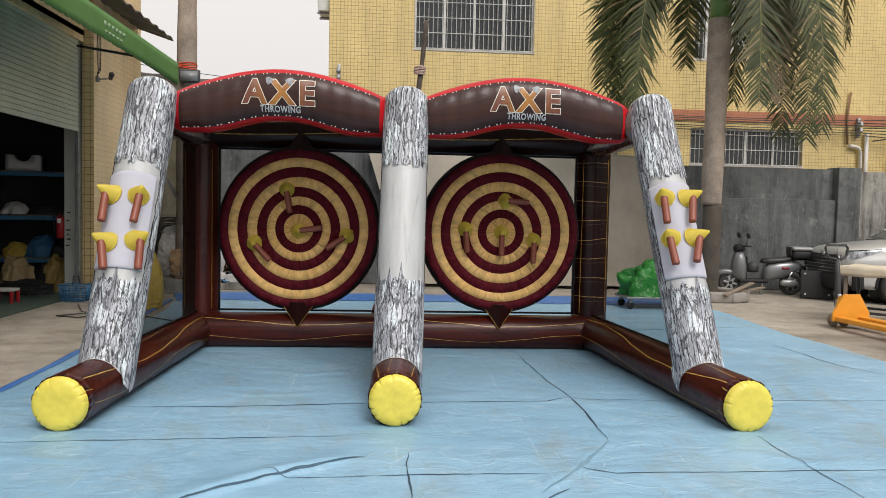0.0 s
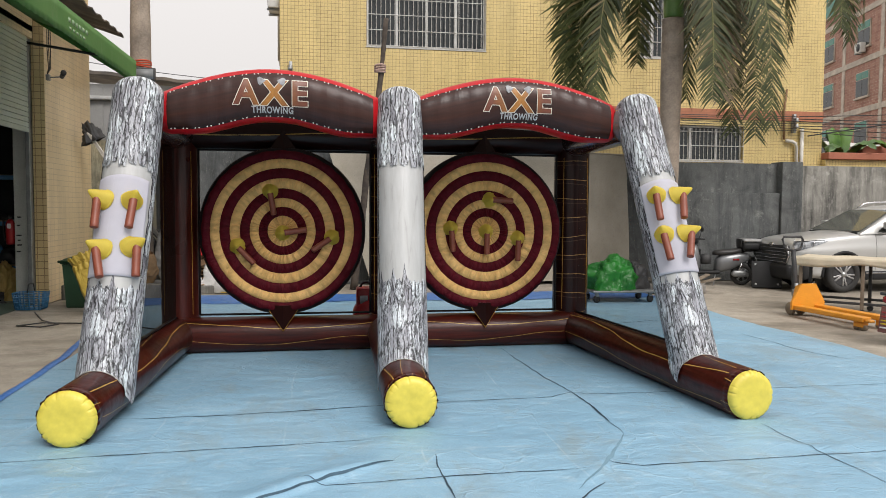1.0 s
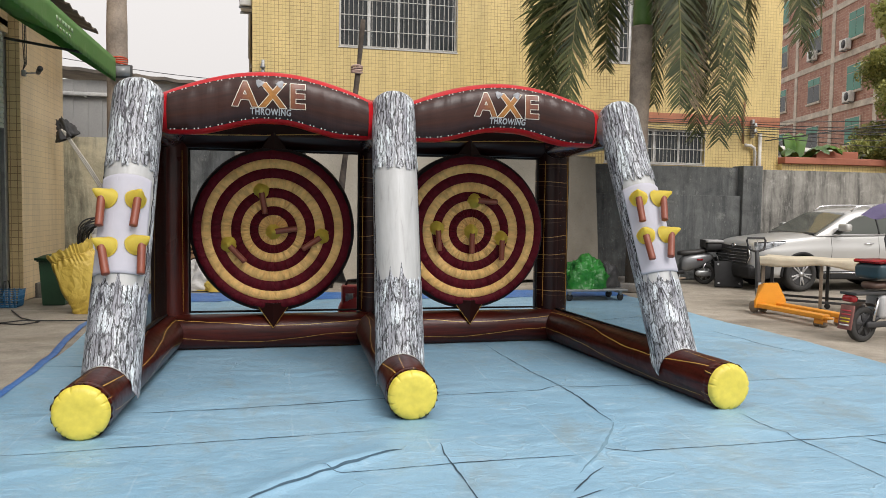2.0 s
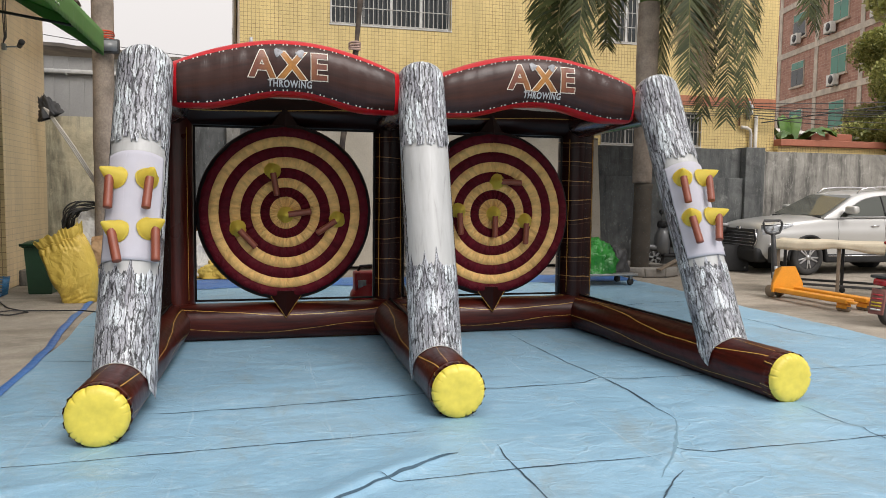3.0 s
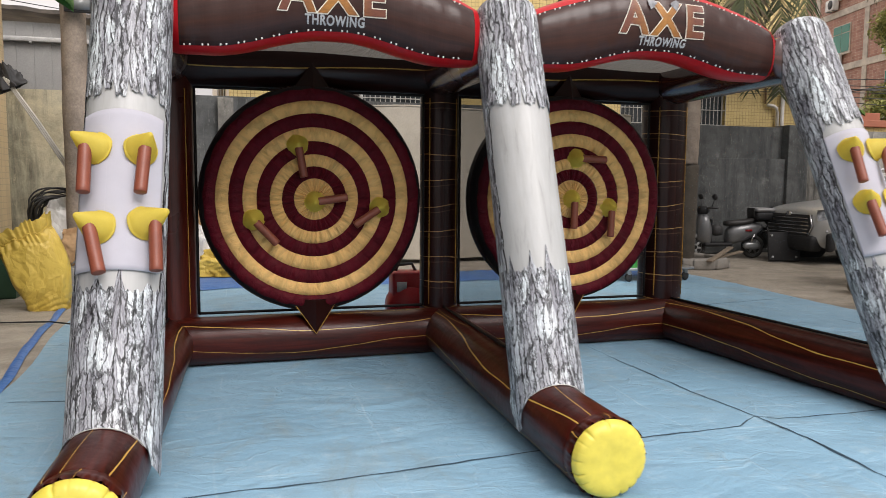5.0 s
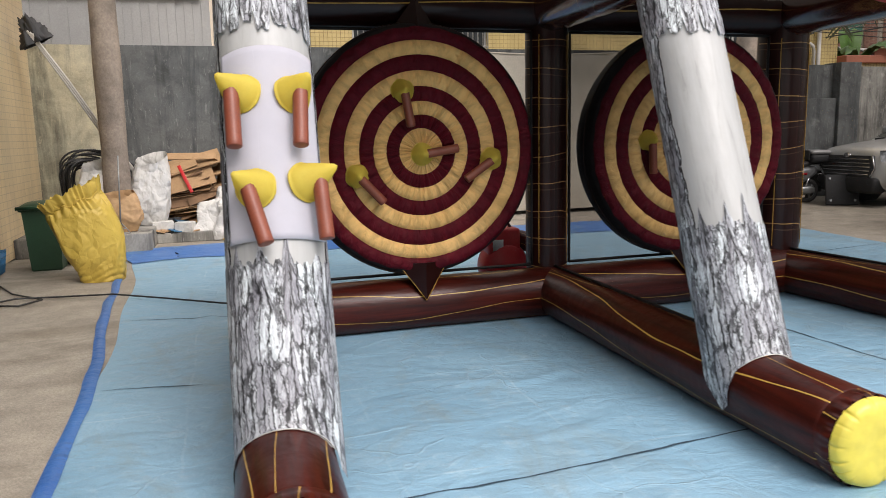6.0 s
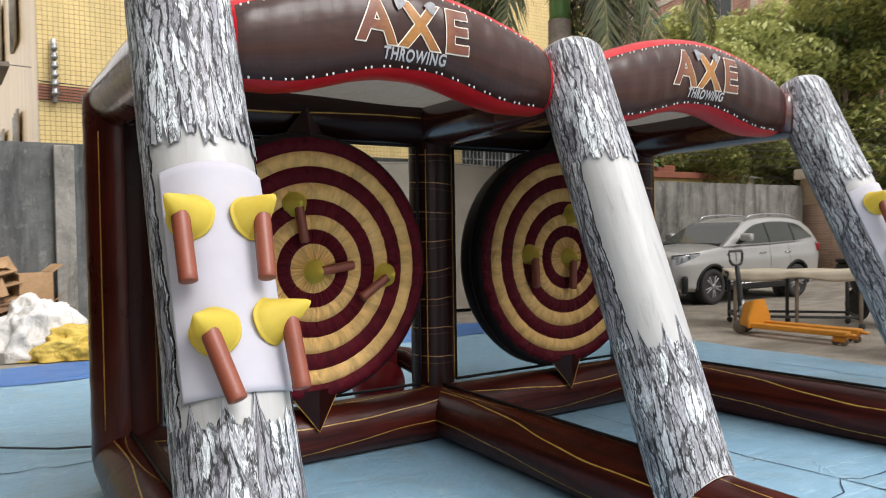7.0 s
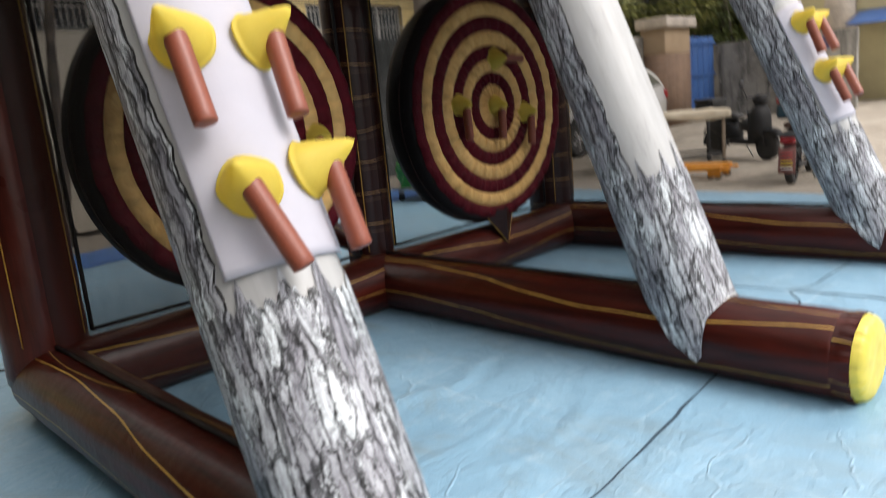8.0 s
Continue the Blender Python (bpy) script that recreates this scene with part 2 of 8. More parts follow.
def bark_material():
    """Printed bark: pale upright plates between thin black cracks. UV in metres."""
    s = Shade("printed_bark")
    wob = s.node("ShaderNodeTexNoise", Vector=s.coords("UV", (46, 15, 1)), Scale=1.0, Detail=6.0, Roughness=0.72)

    def warped(scale, amount):
        n = s.nt.nodes.new("ShaderNodeVectorMath")
        n.operation = "MULTIPLY_ADD"
        s.put(n.inputs[0], wob.outputs["Color"])
        n.inputs[1].default_value = amount
        s.put(n.inputs[2], s.coords("UV", scale))
        return n.outputs[0]

    def plates(scale, amount, thin):
        vec = warped(scale, amount)
        edge = s.node("ShaderNodeTexVoronoi", Vector=vec, Scale=1.0)
        edge.feature = "DISTANCE_TO_EDGE"
        cell = s.node("ShaderNodeTexVoronoi", Vector=vec, Scale=1.0)
        return s.ramp(edge.outputs["Distance"], [(0.0, 0.03), (thin * 0.5, 0.18), (thin, 1.0)]), s.node("ShaderNodeSeparateColor", Color=cell.outputs["Color"]).outputs[0]

    crack, tone = plates((26, 5.2, 1), (1.9, 0.75, 0), 0.068)
    crack2, _ = plates((60, 14, 1), (2.6, 1.0, 0), 0.10)
    grain = s.noise(s.coords("UV", (80, 15, 1)), 1.0, 7.0, 0.75, 0.5)
    large = s.noise(s.coords("UV", (7, 2.0, 1)), 1.0, 3.0)
    lum = s.math("ADD", s.math("ADD", s.math("MULTIPLY", tone, 0.20), s.math("MULTIPLY", grain, 0.62)), s.math("MULTIPLY", large, 0.42))
    col = s.ramp(lum, [(0.38, (0.09, 0.096, 0.116)), (0.50, (0.235, 0.243, 0.275)), (0.62, (0.43, 0.46, 0.495)), (0.74, (0.74, 0.83, 0.86))])
    warm = s.math("MULTIPLY", s.noise(s.coords("UV", (10, 3, 1)), 1.3, 2.0), 0.6)
    col = s.mix(warm, col, s.mix(1.0, col, (0.97, 0.87, 0.87), "MULTIPLY"))
    sep = s.node("ShaderNodeSeparateXYZ", Vector=s.coords("UV"))
    drift = s.math("ADD", s.math("MULTIPLY", s.noise(s.coords("UV", (7, 2.4, 1)), 1.0, 5.0, 0.62), 3.4), s.math("MULTIPLY", s.noise(s.coords("UV", (30, 9, 1)), 1.0, 4.0, 0.65), 0.9))
    run = s.math("PINGPONG", s.math("ADD", s.math("MULTIPLY", sep.outputs[0], 25.0), drift), 0.5)
    wide = s.math("MULTIPLY_ADD", s.noise(s.coords("UV", (12, 5, 1)), 1.0, 3.0), 0.165, -0.035)
    furrow = s.ramp(s.math("SUBTRACT", run, wide), [(0.0, 0.04), (0.035, 0.30), (0.085, 1.0)])
    gate = s.ramp(s.noise(s.coords("UV", (11, 3.5, 1)), 1.0, 2.0), [(0.42, 0.15), (0.58, 1.0)])
    col = s.mix(0.92, col, furrow, "MULTIPLY")
    col = s.mix(0.82, col, crack, "MULTIPLY")
    col = s.mix(s.math("MULTIPLY", gate, 0.6), col, s.mix(1.0, col, crack2, "MULTIPLY"))
    nrm = s.bump(s.noise(s.coords("Object"), 9, 3), 0.10, 0.02)
    return s.done(col, 0.42, nrm, 0.0, Specular_IOR_Level=0.3)


def bare_material():
    s = Shade("printed_bare_wood")
    streak = s.noise(s.coords("UV", (14, 1.6, 1)), 1.6, 5.0, 0.6, 0.6)
    big = s.noise(s.coords("UV", (3, 1.2, 1)), 2.0, 3.0)
    col = s.ramp(streak, [(0.25, (0.27, 0.272, 0.27)), (0.40, (0.385, 0.388, 0.382)), (0.7, (0.44, 0.446, 0.445))])
    col = s.mix(0.35, col, s.ramp(big, [(0.3, 0.78), (0.7, 1.1)]), "MULTIPLY")
    return s.done(col, 0.45, s.bump(s.noise(s.coords("Object"), 8, 3), 0.12, 0.02))


m_bark, m_bare = bark_material(), bare_material()


def net_material(name, clear, tint):
    s = Shade(name)
    veil = s.nt.nodes.new("ShaderNodeBsdfTransparent")
    s.put(s.bsdf.inputs["Base Color"], tint)
    s.bsdf.inputs["Roughness"].default_value = 0.9
    s.bsdf.inputs["Specular IOR Level"].default_value = 0.0
    thread = s.noise(s.coords("Object"), 7.0, 2.0)
    f = s.math("MULTIPLY_ADD", thread, 0.10, clear - 0.05)
    mixer = s.nt.nodes.new("ShaderNodeMixShader")
    s.put(mixer.inputs[0], f)
    s.nt.links.new(s.bsdf.outputs[0], mixer.inputs[1])
    s.nt.links.new(veil.outputs[0], mixer.inputs[2])
    s.nt.links.new(mixer.outputs[0], s.out.inputs[0])
    return s.m


m_net = net_material("fine_black_net", 0.80, (0.004, 0.004, 0.0045))
m_net2 = net_material("dense_black_net", 0.50, (0.006, 0.006, 0.0065))
m_net3 = net_material("side_black_net", 0.24, (0.016, 0.0145, 0.013))
m_net4 = net_material("middle_black_net", 0.46, (0.005, 0.005, 0.0055))


def roof_material():
    s = Shade("grey_roof_cloth")
    n = s.noise(s.coords("Object"), 3.0, 4)
    s.done(s.mix(n, (0.20, 0.185, 0.165), (0.27, 0.25, 0.225)), 0.45, s.bump(s.noise(s.coords("Object", (6, 1.5, 1)), 2, 4, 0.6, 1.0), 0.8, 0.05))
    tr = s.node("ShaderNodeBsdfTranslucent", Color=(0.20, 0.185, 0.165))
    mixer = s.nt.nodes.new("ShaderNodeMixShader")
    mixer.inputs[0].default_value = 0.34
    s.nt.links.new(s.bsdf.outputs[0], mixer.inputs[1])
    s.nt.links.new(tr.outputs[0], mixer.inputs[2])
    s.nt.links.new(mixer.outputs[0], s.out.inputs[0])
    return s.m


m_roof = roof_material()


def tarp_material(name, c1, c2, worn):
    s = Shade(name)
    o = s.coords("Object")
    weave = s.noise(s.coords("Object", (50, 56, 1)), 2.0, 3.0)
    streak = s.noise(s.coords("Object", (3.4, 4.2, 1), (0, 0, 0.6)), 1.0, 7.0, 0.75, 1.6)
    big = s.noise(o, 0.7, 4.0, 0.6)
    scuff = s.noise(o, 5.0, 6.0, 0.75)
    col = s.mix(s.ramp(big, [(0.32, 0.0), (0.68, 1.0)]), c1, c2)
    col = s.mix(s.ramp(streak, [(0.54, 0.0), (0.78, 0.32)]), col, worn)
    col = s.mix(s.ramp(scuff, [(0.56, 0.0), (0.74, 0.6)]), col, worn)
    col = s.mix(0.30, col, s.ramp(weave, [(0.3, 0.72), (0.7, 1.22)]), "MULTIPLY")
    xy = s.node("ShaderNodeSeparateXYZ", Vector=o)
    wander = s.math("MULTIPLY", s.noise(o, 1.3, 3.0), 0.10)
    for axis, gap in ((0, 0.47), (1, 0.61)):
        d = s.math("PINGPONG", s.math("ADD", xy.outputs[axis], wander), gap)
        fade = s.ramp(s.noise(o, 1.7 + axis, 3.0), [(0.45, 0.0), (0.65, 0.5)])
        col = s.mix(s.math("MULTIPLY", s.math("LESS_THAN", d, 0.007), fade), col, worn)
    grime = s.noise(s.coords("Object", (1.4, 0.8, 1)), 1.1, 7.0, 0.72, 0.8)
    col = s.mix(s.ramp(grime, [(0.52, 0.0), (0.70, 0.55)]), col, tuple(0.5 * v + 0.12 for v in c1[:1]) + (0.26, 0.26))
    dash = s.noise(s.coords("Object", (16, 24, 1), (0, 0, 0.5)), 1.0, 6.0, 0.75, 1.8)
    col = s.mix(s.ramp(dash, [(0.61, 0.0), (0.73, 0.35)]), col, worn)
    col = s.mix(s.ramp(dash, [(0.28, 0.35), (0.36, 0.0)]), col, tuple(v * 0.55 for v in c1))
    fold = s.noise(s.coords("Object", (1.3, 2.0, 1), (0, 0, 0.4)), 1.4, 4.0, 0.55, 0.5)
    ripple = s.noise(s.coords("Object", (5.5, 8, 1), (0, 0, 0.5)), 1.0, 5.0, 0.6, 1.2)
    warp = s.nt.nodes.new("ShaderNodeVectorMath")
    warp.operation = "MULTIPLY_ADD"
    s.put(warp.inputs[0], s.node("ShaderNodeTexNoise", Vector=o, Scale=2.2, Detail=3.0, Roughness=0.6).outputs["Color"])
    warp.inputs[1].default_value = (0.9, 0.9, 0)
    s.put(warp.inputs[2], s.coords("Object", (1.9, 2.6, 0), (0, 0, 0.35)))
    net = s.node("ShaderNodeTexVoronoi", Vector=warp.outputs[0], Scale=1.0)
    net.feature = "DISTANCE_TO_EDGE"
    here = s.ramp(s.noise(o, 1.1, 3.0), [(0.46, 0.0), (0.60, 1.0)])
    ridge = s.math("MULTIPLY", s.ramp(net.outputs["Distance"], [(0.0, 1.0), (0.022, 0.0)]), here)
    col = s.mix(s.math("MULTIPLY", ridge, 0.25), col, worn)
    nrm = s.bump(weave, 0.14, 0.004, s.bump(ridge, 0.45, 0.010, s.bump(ripple, 0.75, 0.014, s.bump(fold, 0.75, 0.05))))
    return s.done(col, s.math("MULTIPLY_ADD", big, 0.2, 0.36), nrm)


m_tarp = tarp_material("light_blue_tarp", (0.192, 0.355, 0.485), (0.245, 0.418, 0.548), (0.42, 0.56, 0.64))
m_tarp2 = tarp_material("dark_blue_tarp", (0.035, 0.13, 0.40), (0.05, 0.17, 0.45), (0.16, 0.30, 0.52))
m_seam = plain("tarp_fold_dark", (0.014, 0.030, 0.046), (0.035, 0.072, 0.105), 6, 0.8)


def ground_material():
    s = Shade("worn_concrete")
    o = s.coords("Object")
    big = s.noise(o, 0.28, 6.0, 0.62)
    mid = s.noise(o, 2.4, 6.0, 0.7)
    fine = s.noise(o, 55, 3.0)
    stain = s.noise(s.coords("Object", (0.7, 1.6, 1)), 0.8, 5.0, 0.6, 1.0)
    grit = s.noise(o, 150, 2.0)
    pale = s.noise(o, 6.5, 6.0, 0.72, 0.8)
    col = s.mix(s.ramp(big, [(0.3, 0.0), (0.7, 1.0)]), (0.275, 0.24, 0.19), (0.39, 0.35, 0.292))
    col = s.mix(s.ramp(stain, [(0.48, 0.0), (0.68, 0.62)]), col, (0.155, 0.13, 0.098))
    col = s.mix(0.75, col, s.ramp(mid, [(0.3, 0.62), (0.7, 1.25)]), "MULTIPLY")
    col = s.mix(s.ramp(pale, [(0.60, 0.0), (0.72, 0.5)]), col, (0.50, 0.46, 0.39))
    col = s.mix(s.ramp(pale, [(0.26, 0.6), (0.36, 0.0)]), col, (0.13, 0.11, 0.085))
    col = s.mix(0.45, col, s.ramp(fine, [(0.3, 0.62), (0.7, 1.3)]), "MULTIPLY")
    col = s.mix(0.45, col, s.ramp(grit, [(0.32, 0.55), (0.5, 1.0), (0.70, 1.35)]), "MULTIPLY")
    return s.done(col, 0.82, s.bump(fine, 0.4, 0.006, s.bump(mid, 0.25, 0.02)))


m_ground = ground_material()


def tile_material(name, c1, c2, joint, w, h, axes=(0, 2), rough=0.34):
    """Small glazed wall tiles; the joints are a hand's width apart."""
    s = Shade(name)
    sep = s.node("ShaderNodeSeparateXYZ", Vector=s.coords("Object"))
    a = s.node("ShaderNodeCombineXYZ", X=sep.outputs[axes[0]], Y=sep.outputs[axes[1]])
    worn = s.ramp(s.noise(s.coords("Object", (0.55, 0.55, 0.40)), 1.0, 4.0, 0.6), [(0.36, 0.0), (0.58, 1.0)])
    pale = tuple(0.45 * p + 0.55 * q for p, q in zip(c1, joint))
    br = s.node("ShaderNodeTexBrick", Vector=a.outputs[0], Color1=c1, Color2=c2, Mortar=s.mix(worn, pale, joint), Scale=1.0)
    br.inputs["Mortar Size"].default_value = 0.0055
    br.inputs["Mortar Smooth"].default_value = 0.2
    br.inputs["Brick Width"].default_value = w
    br.inputs["Row Height"].default_value = h
    br.offset = 0.0
    streak = s.noise(s.coords("Object", (2.5, 2.5, 0.22)), 1.0, 5.0, 0.65)
    big = s.noise(s.coords("Object"), 0.5, 4)
    col = s.mix(0.55, br.outputs["Color"], s.ramp(streak, [(0.30, 0.66), (0.62, 1.06)]), "MULTIPLY")
    col = s.mix(0.35, col, s.ramp(big, [(0.3, 0.8), (0.7, 1.12)]), "MULTIPLY")
    return s.done(col, rough, s.bump(br.outputs["Fac"], -0.35, 0.004))


m_tile = tile_material("yellow_wall_tiles", (0.66, 0.515, 0.225), (0.615, 0.475, 0.20), (0.215, 0.145, 0.058), 0.098, 0.096)
m_tile_y = tile_material("cream_wall_tiles", (0.83, 0.65, 0.39), (0.79, 0.615, 0.365), (0.60, 0.46, 0.28), 0.19, 0.095, (1, 2))
m_tile_red = tile_material("red_band_tiles", (0.42, 0.16, 0.085), (0.38, 0.14, 0.075), (0.22, 0.11, 0.06), 0.112, 0.106)


def render_wall(name, c1, c2, dark, light):
    s = Shade(name)
    o = s.coords("Object")
    big = s.noise(o, 0.9, 6.0, 0.65)
    runs = s.noise(s.coords("Object", (3.4, 3.4, 0.35)), 1.0, 6.0, 0.7, 0.4)
    patch = s.noise(o, 2.6, 7.0, 0.75)
    fine = s.noise(o, 40, 3)
    col = s.mix(s.ramp(big, [(0.32, 0.0), (0.66, 1.0)]), c1, c2)
    col = s.mix(s.ramp(runs, [(0.48, 0.0), (0.66, 0.9)]), col, dark)
    col = s.mix(s.ramp(patch, [(0.58, 0.0), (0.68, 0.6)]), col, light)
    blot = s.noise(o, 1.9, 6.0, 0.7, 0.6)
    col = s.mix(0.85, col, s.ramp(blot, [(0.34, 0.55), (0.50, 0.95), (0.66, 1.25)]), "MULTIPLY")
    scr = s.noise(s.coords("Object", (6, 6, 1.2)), 2.0, 5.0, 0.75, 1.5)
    col = s.mix(s.ramp(scr, [(0.60, 0.0), (0.66, 0.55)]), col, light)
    scr2 = s.noise(s.coords("Object", (14, 14, 3.5), (0, 0.3, 0)), 1.6, 5.0, 0.7, 1.0)
    col = s.mix(s.ramp(scr2, [(0.64, 0.0), (0.68, 0.6)]), col, light)
    col = s.mix(s.ramp(scr2, [(0.26, 0.55), (0.33, 0.0)]), col, dark)
    col = s.mix(0.35, col, s.ramp(fine, [(0.3, 0.7), (0.7, 1.2)]), "MULTIPLY")
    return s.done(col, 0.86, s.bump(fine, 0.3, 0.008, s.bump(patch, 0.3, 0.015)))


m_wall = render_wall("dark_cement_render", (0.092, 0.099, 0.099), (0.13, 0.135, 0.132), (0.045, 0.049, 0.05), (0.25, 0.255, 0.24))
m_wall2 = render_wall("weathered_cement", (0.235, 0.225, 0.20), (0.31, 0.30, 0.27), (0.06, 0.058, 0.053), (0.45, 0.435, 0.40))
m_wall3 = render_wall("stained_plaster", (0.60, 0.545, 0.38), (0.48, 0.455, 0.34), (0.20, 0.19, 0.145), (0.66, 0.58, 0.40))
m_plaster = plain("cream_plaster", (0.56, 0.50, 0.38), (0.48, 0.42, 0.31), 1.2, 0.8, 50, 0.2)
m_alu = plain("window_aluminium", (0.62, 0.62, 0.60), (0.5, 0.5, 0.49), 6, 0.4, 60, 0.1, 0.002, 0.4)
m_bars = plain("painted_steel_bar", (0.55, 0.55, 0.53), (0.38, 0.36, 0.33), 4, 0.5, 60, 0.1, 0.002, 0.3)
m_steel = plain("galvanised_steel", (0.36, 0.37, 0.37), (0.26, 0.27, 0.27), 5, 0.45, 60, 0.1, 0.002, 0.7)
m_dark = plain("dark_paint", (0.025, 0.025, 0.027), (0.04, 0.04, 0.04), 5, 0.55)
# near-black base colour stands in for the shade of unlit rooms
m_room = plain("dim_room_shade", (0.03, 0.031, 0.032), (0.02, 0.021, 0.022), 1.0, 0.95)
m_shutter = plain("grey_green_shutter", (0.55, 0.62, 0.55), (0.46, 0.53, 0.47), 1.5, 0.42, 40, 0.1, 0.003, 0.35)
m_awning_print = plain("faded_print", (0.30, 0.42, 0.26), (0.22, 0.35, 0.19), 6, 0.6)


def awning_material():
    """Thin faded canvas that lets some of the daylight through."""
    s = Shade("green_awning_cloth")
    o = s.coords("Object")
    col = s.mix(s.ramp(s.noise(o, 1.6, 5.0, 0.65), [(0.3, 0.0), (0.7, 1.0)]), (0.085, 0.235, 0.06), (0.135, 0.30, 0.095))
    col = s.mix(s.ramp(s.noise(s.coords("Object", (3, 3, 0.6)), 2.0, 5.0, 0.7), [(0.56, 0.0), (0.70, 0.45)]), col, (0.24, 0.36, 0.20))
    s.done(col, 0.6, s.bump(s.noise(o, 26, 3), 0.15, 0.004))
    tr = s.node("ShaderNodeBsdfTranslucent", Color=(0.10, 0.42, 0.06))
    mixer = s.nt.nodes.new("ShaderNodeMixShader")
    mixer.inputs[0].default_value = 0.30
    s.nt.links.new(s.bsdf.outputs[0], mixer.inputs[1])
    s.nt.links.new(tr.outputs[0], mixer.inputs[2])
    s.nt.links.new(mixer.outputs[0], s.out.inputs[0])
    return s.m


m_awning = awning_material()
m_metal_roof = plain("weathered_roof_sheet", (0.18, 0.15, 0.12), (0.10, 0.09, 0.08), 2.0, 0.7, 30, 0.3)
m_clad = plain("grey_cladding", (0.36, 0.36, 0.35), (0.31, 0.31, 0.30), 1.0, 0.5, 40, 0.1)


def glass_material(name="window_glass", tint=(0.022, 0.026, 0.028)):
    s = Shade(name)
    n = s.noise(s.coords("Object"), 0.8, 2)
    return s.done(s.mix(n, tint, tuple(v * 1.8 for v in tint)), 0.06, s.bump(s.noise(s.coords("Object"), 1.2, 1), 0.04, 0.02), 0.0, Specular_IOR_Level=0.45)


m_glass = glass_material()
m_glass_green = glass_material("green_tinted_glass", (0.03, 0.14, 0.10))


def creased(name, c1, c2, rough=0.36):
    """Woven plastic with sharp creases that run in all directions."""
    s = Shade(name)
    o = s.coords("Object")
    bend = s.node("ShaderNodeTexNoise", Vector=o, Scale=3.0, Detail=3.0).outputs["Color"]
    vec = s.nt.nodes.new("ShaderNodeVectorMath")
    vec.operation = "MULTIPLY_ADD"
    s.put(vec.inputs[0], bend)
    vec.inputs[1].default_value = (0.35, 0.35, 0.35)
    s.put(vec.inputs[2], o)
    folds = []
    for scale, squeeze in ((3.2, (1, 1, 0.55)), (8.0, (1, 1, 0.7))):
        flat = s.node("ShaderNodeMapping", Vector=vec.outputs[0])
        flat.inputs["Scale"].default_value = squeeze
        cells = s.node("ShaderNodeTexVoronoi", Vector=flat.outputs[0], Scale=scale)
        cells.feature = "DISTANCE_TO_EDGE"
        folds.append(s.math("MINIMUM", cells.outputs["Distance"], 0.32))
    big = s.noise(o, 2.5, 4)
    col = s.mix(s.ramp(big, [(0.35, 0.0), (0.65, 1.0)]), c1, c2)
    col = s.mix(0.25, col, s.ramp(s.noise(o, 90, 2), [(0.3, 0.8), (0.7, 1.15)]), "MULTIPLY")
    nrm = s.bump(folds[1], 0.35, 0.05, s.bump(folds[0], 0.55, 0.14))
    return s.done(col, rough, nrm, 0.0)

# ---- building tools ----
def smooth01(a, b, x):
    k = min(1.0, max(0.0, (x - a) / (b - a)))
    return k * k * (3 - 2 * k)


def chain_offset(ob):
    at = Vector((0, 0, 0))
    while ob is not None:
        at += ob.location
        ob = ob.parent
    return at


def part(name, bm, material, parent=None, label="", smooth=True):
    """Links a bmesh as one mesh object under a thing or under a part."""
    if parent is not None:
        bmesh.ops.translate(bm, vec=-chain_offset(parent), verts=bm.verts)
    me = bpy.data.meshes.new(name)
    if smooth:
        for f in bm.faces:
            f.smooth = True
    bm.to_mesh(me)
    bm.free()
    if isinstance(material, (list, tuple)):
        for m in material:
            me.materials.append(m)
    else:
        me.materials.append(material)
    ob = new(name, me)
    ob.parent = parent
    if label:
        tagged(ob, label)
    return ob


def thing(name, at, label, category, group="", kind=""):
    ob = new(name)
    ob.empty_display_size = 0.1
    ob.location = at
    return tagged(ob, label, category, group, kind)


def structure(name, bm, material, label, category, smooth=False):
    return tagged(part(name, bm, material, None, "", smooth), label, category, "", "structure")


def box(bm, x0, x1, y0, y1, z0, z1, bevel=0.0, m=None):
    """Adds a box to bm, with rounded edges where bevel is given."""
    start = set(bm.verts)
    r = bmesh.ops.create_cube(bm, size=1.0)
    vs = r["verts"]
    for v in vs:
        v.co = Vector((x0 + (v.co.x + 0.5) * (x1 - x0), y0 + (v.co.y + 0.5) * (y1 - y0), z0 + (v.co.z + 0.5) * (z1 - z0)))
    if bevel:
        es = list({e for v in vs for e in v.link_edges})
        bmesh.ops.bevel(bm, geom=es, offset=bevel, segments=2, affect="EDGES", profile=0.5)
    if m is not None:
        bmesh.ops.transform(bm, matrix=m, verts=[v for v in bm.verts if v not in start])
    return bm


def boxed(*a, **k):
    return box(bmesh.new(), *a, **k)


def frame_axes(d):
    d = d.normalized()
    up = Vector((0, 0, 1)) if abs(d.z) < 0.95 else Vector((0, 1, 0))
    side = d.cross(up).normalized()
    return side, side.cross(d).normalized()


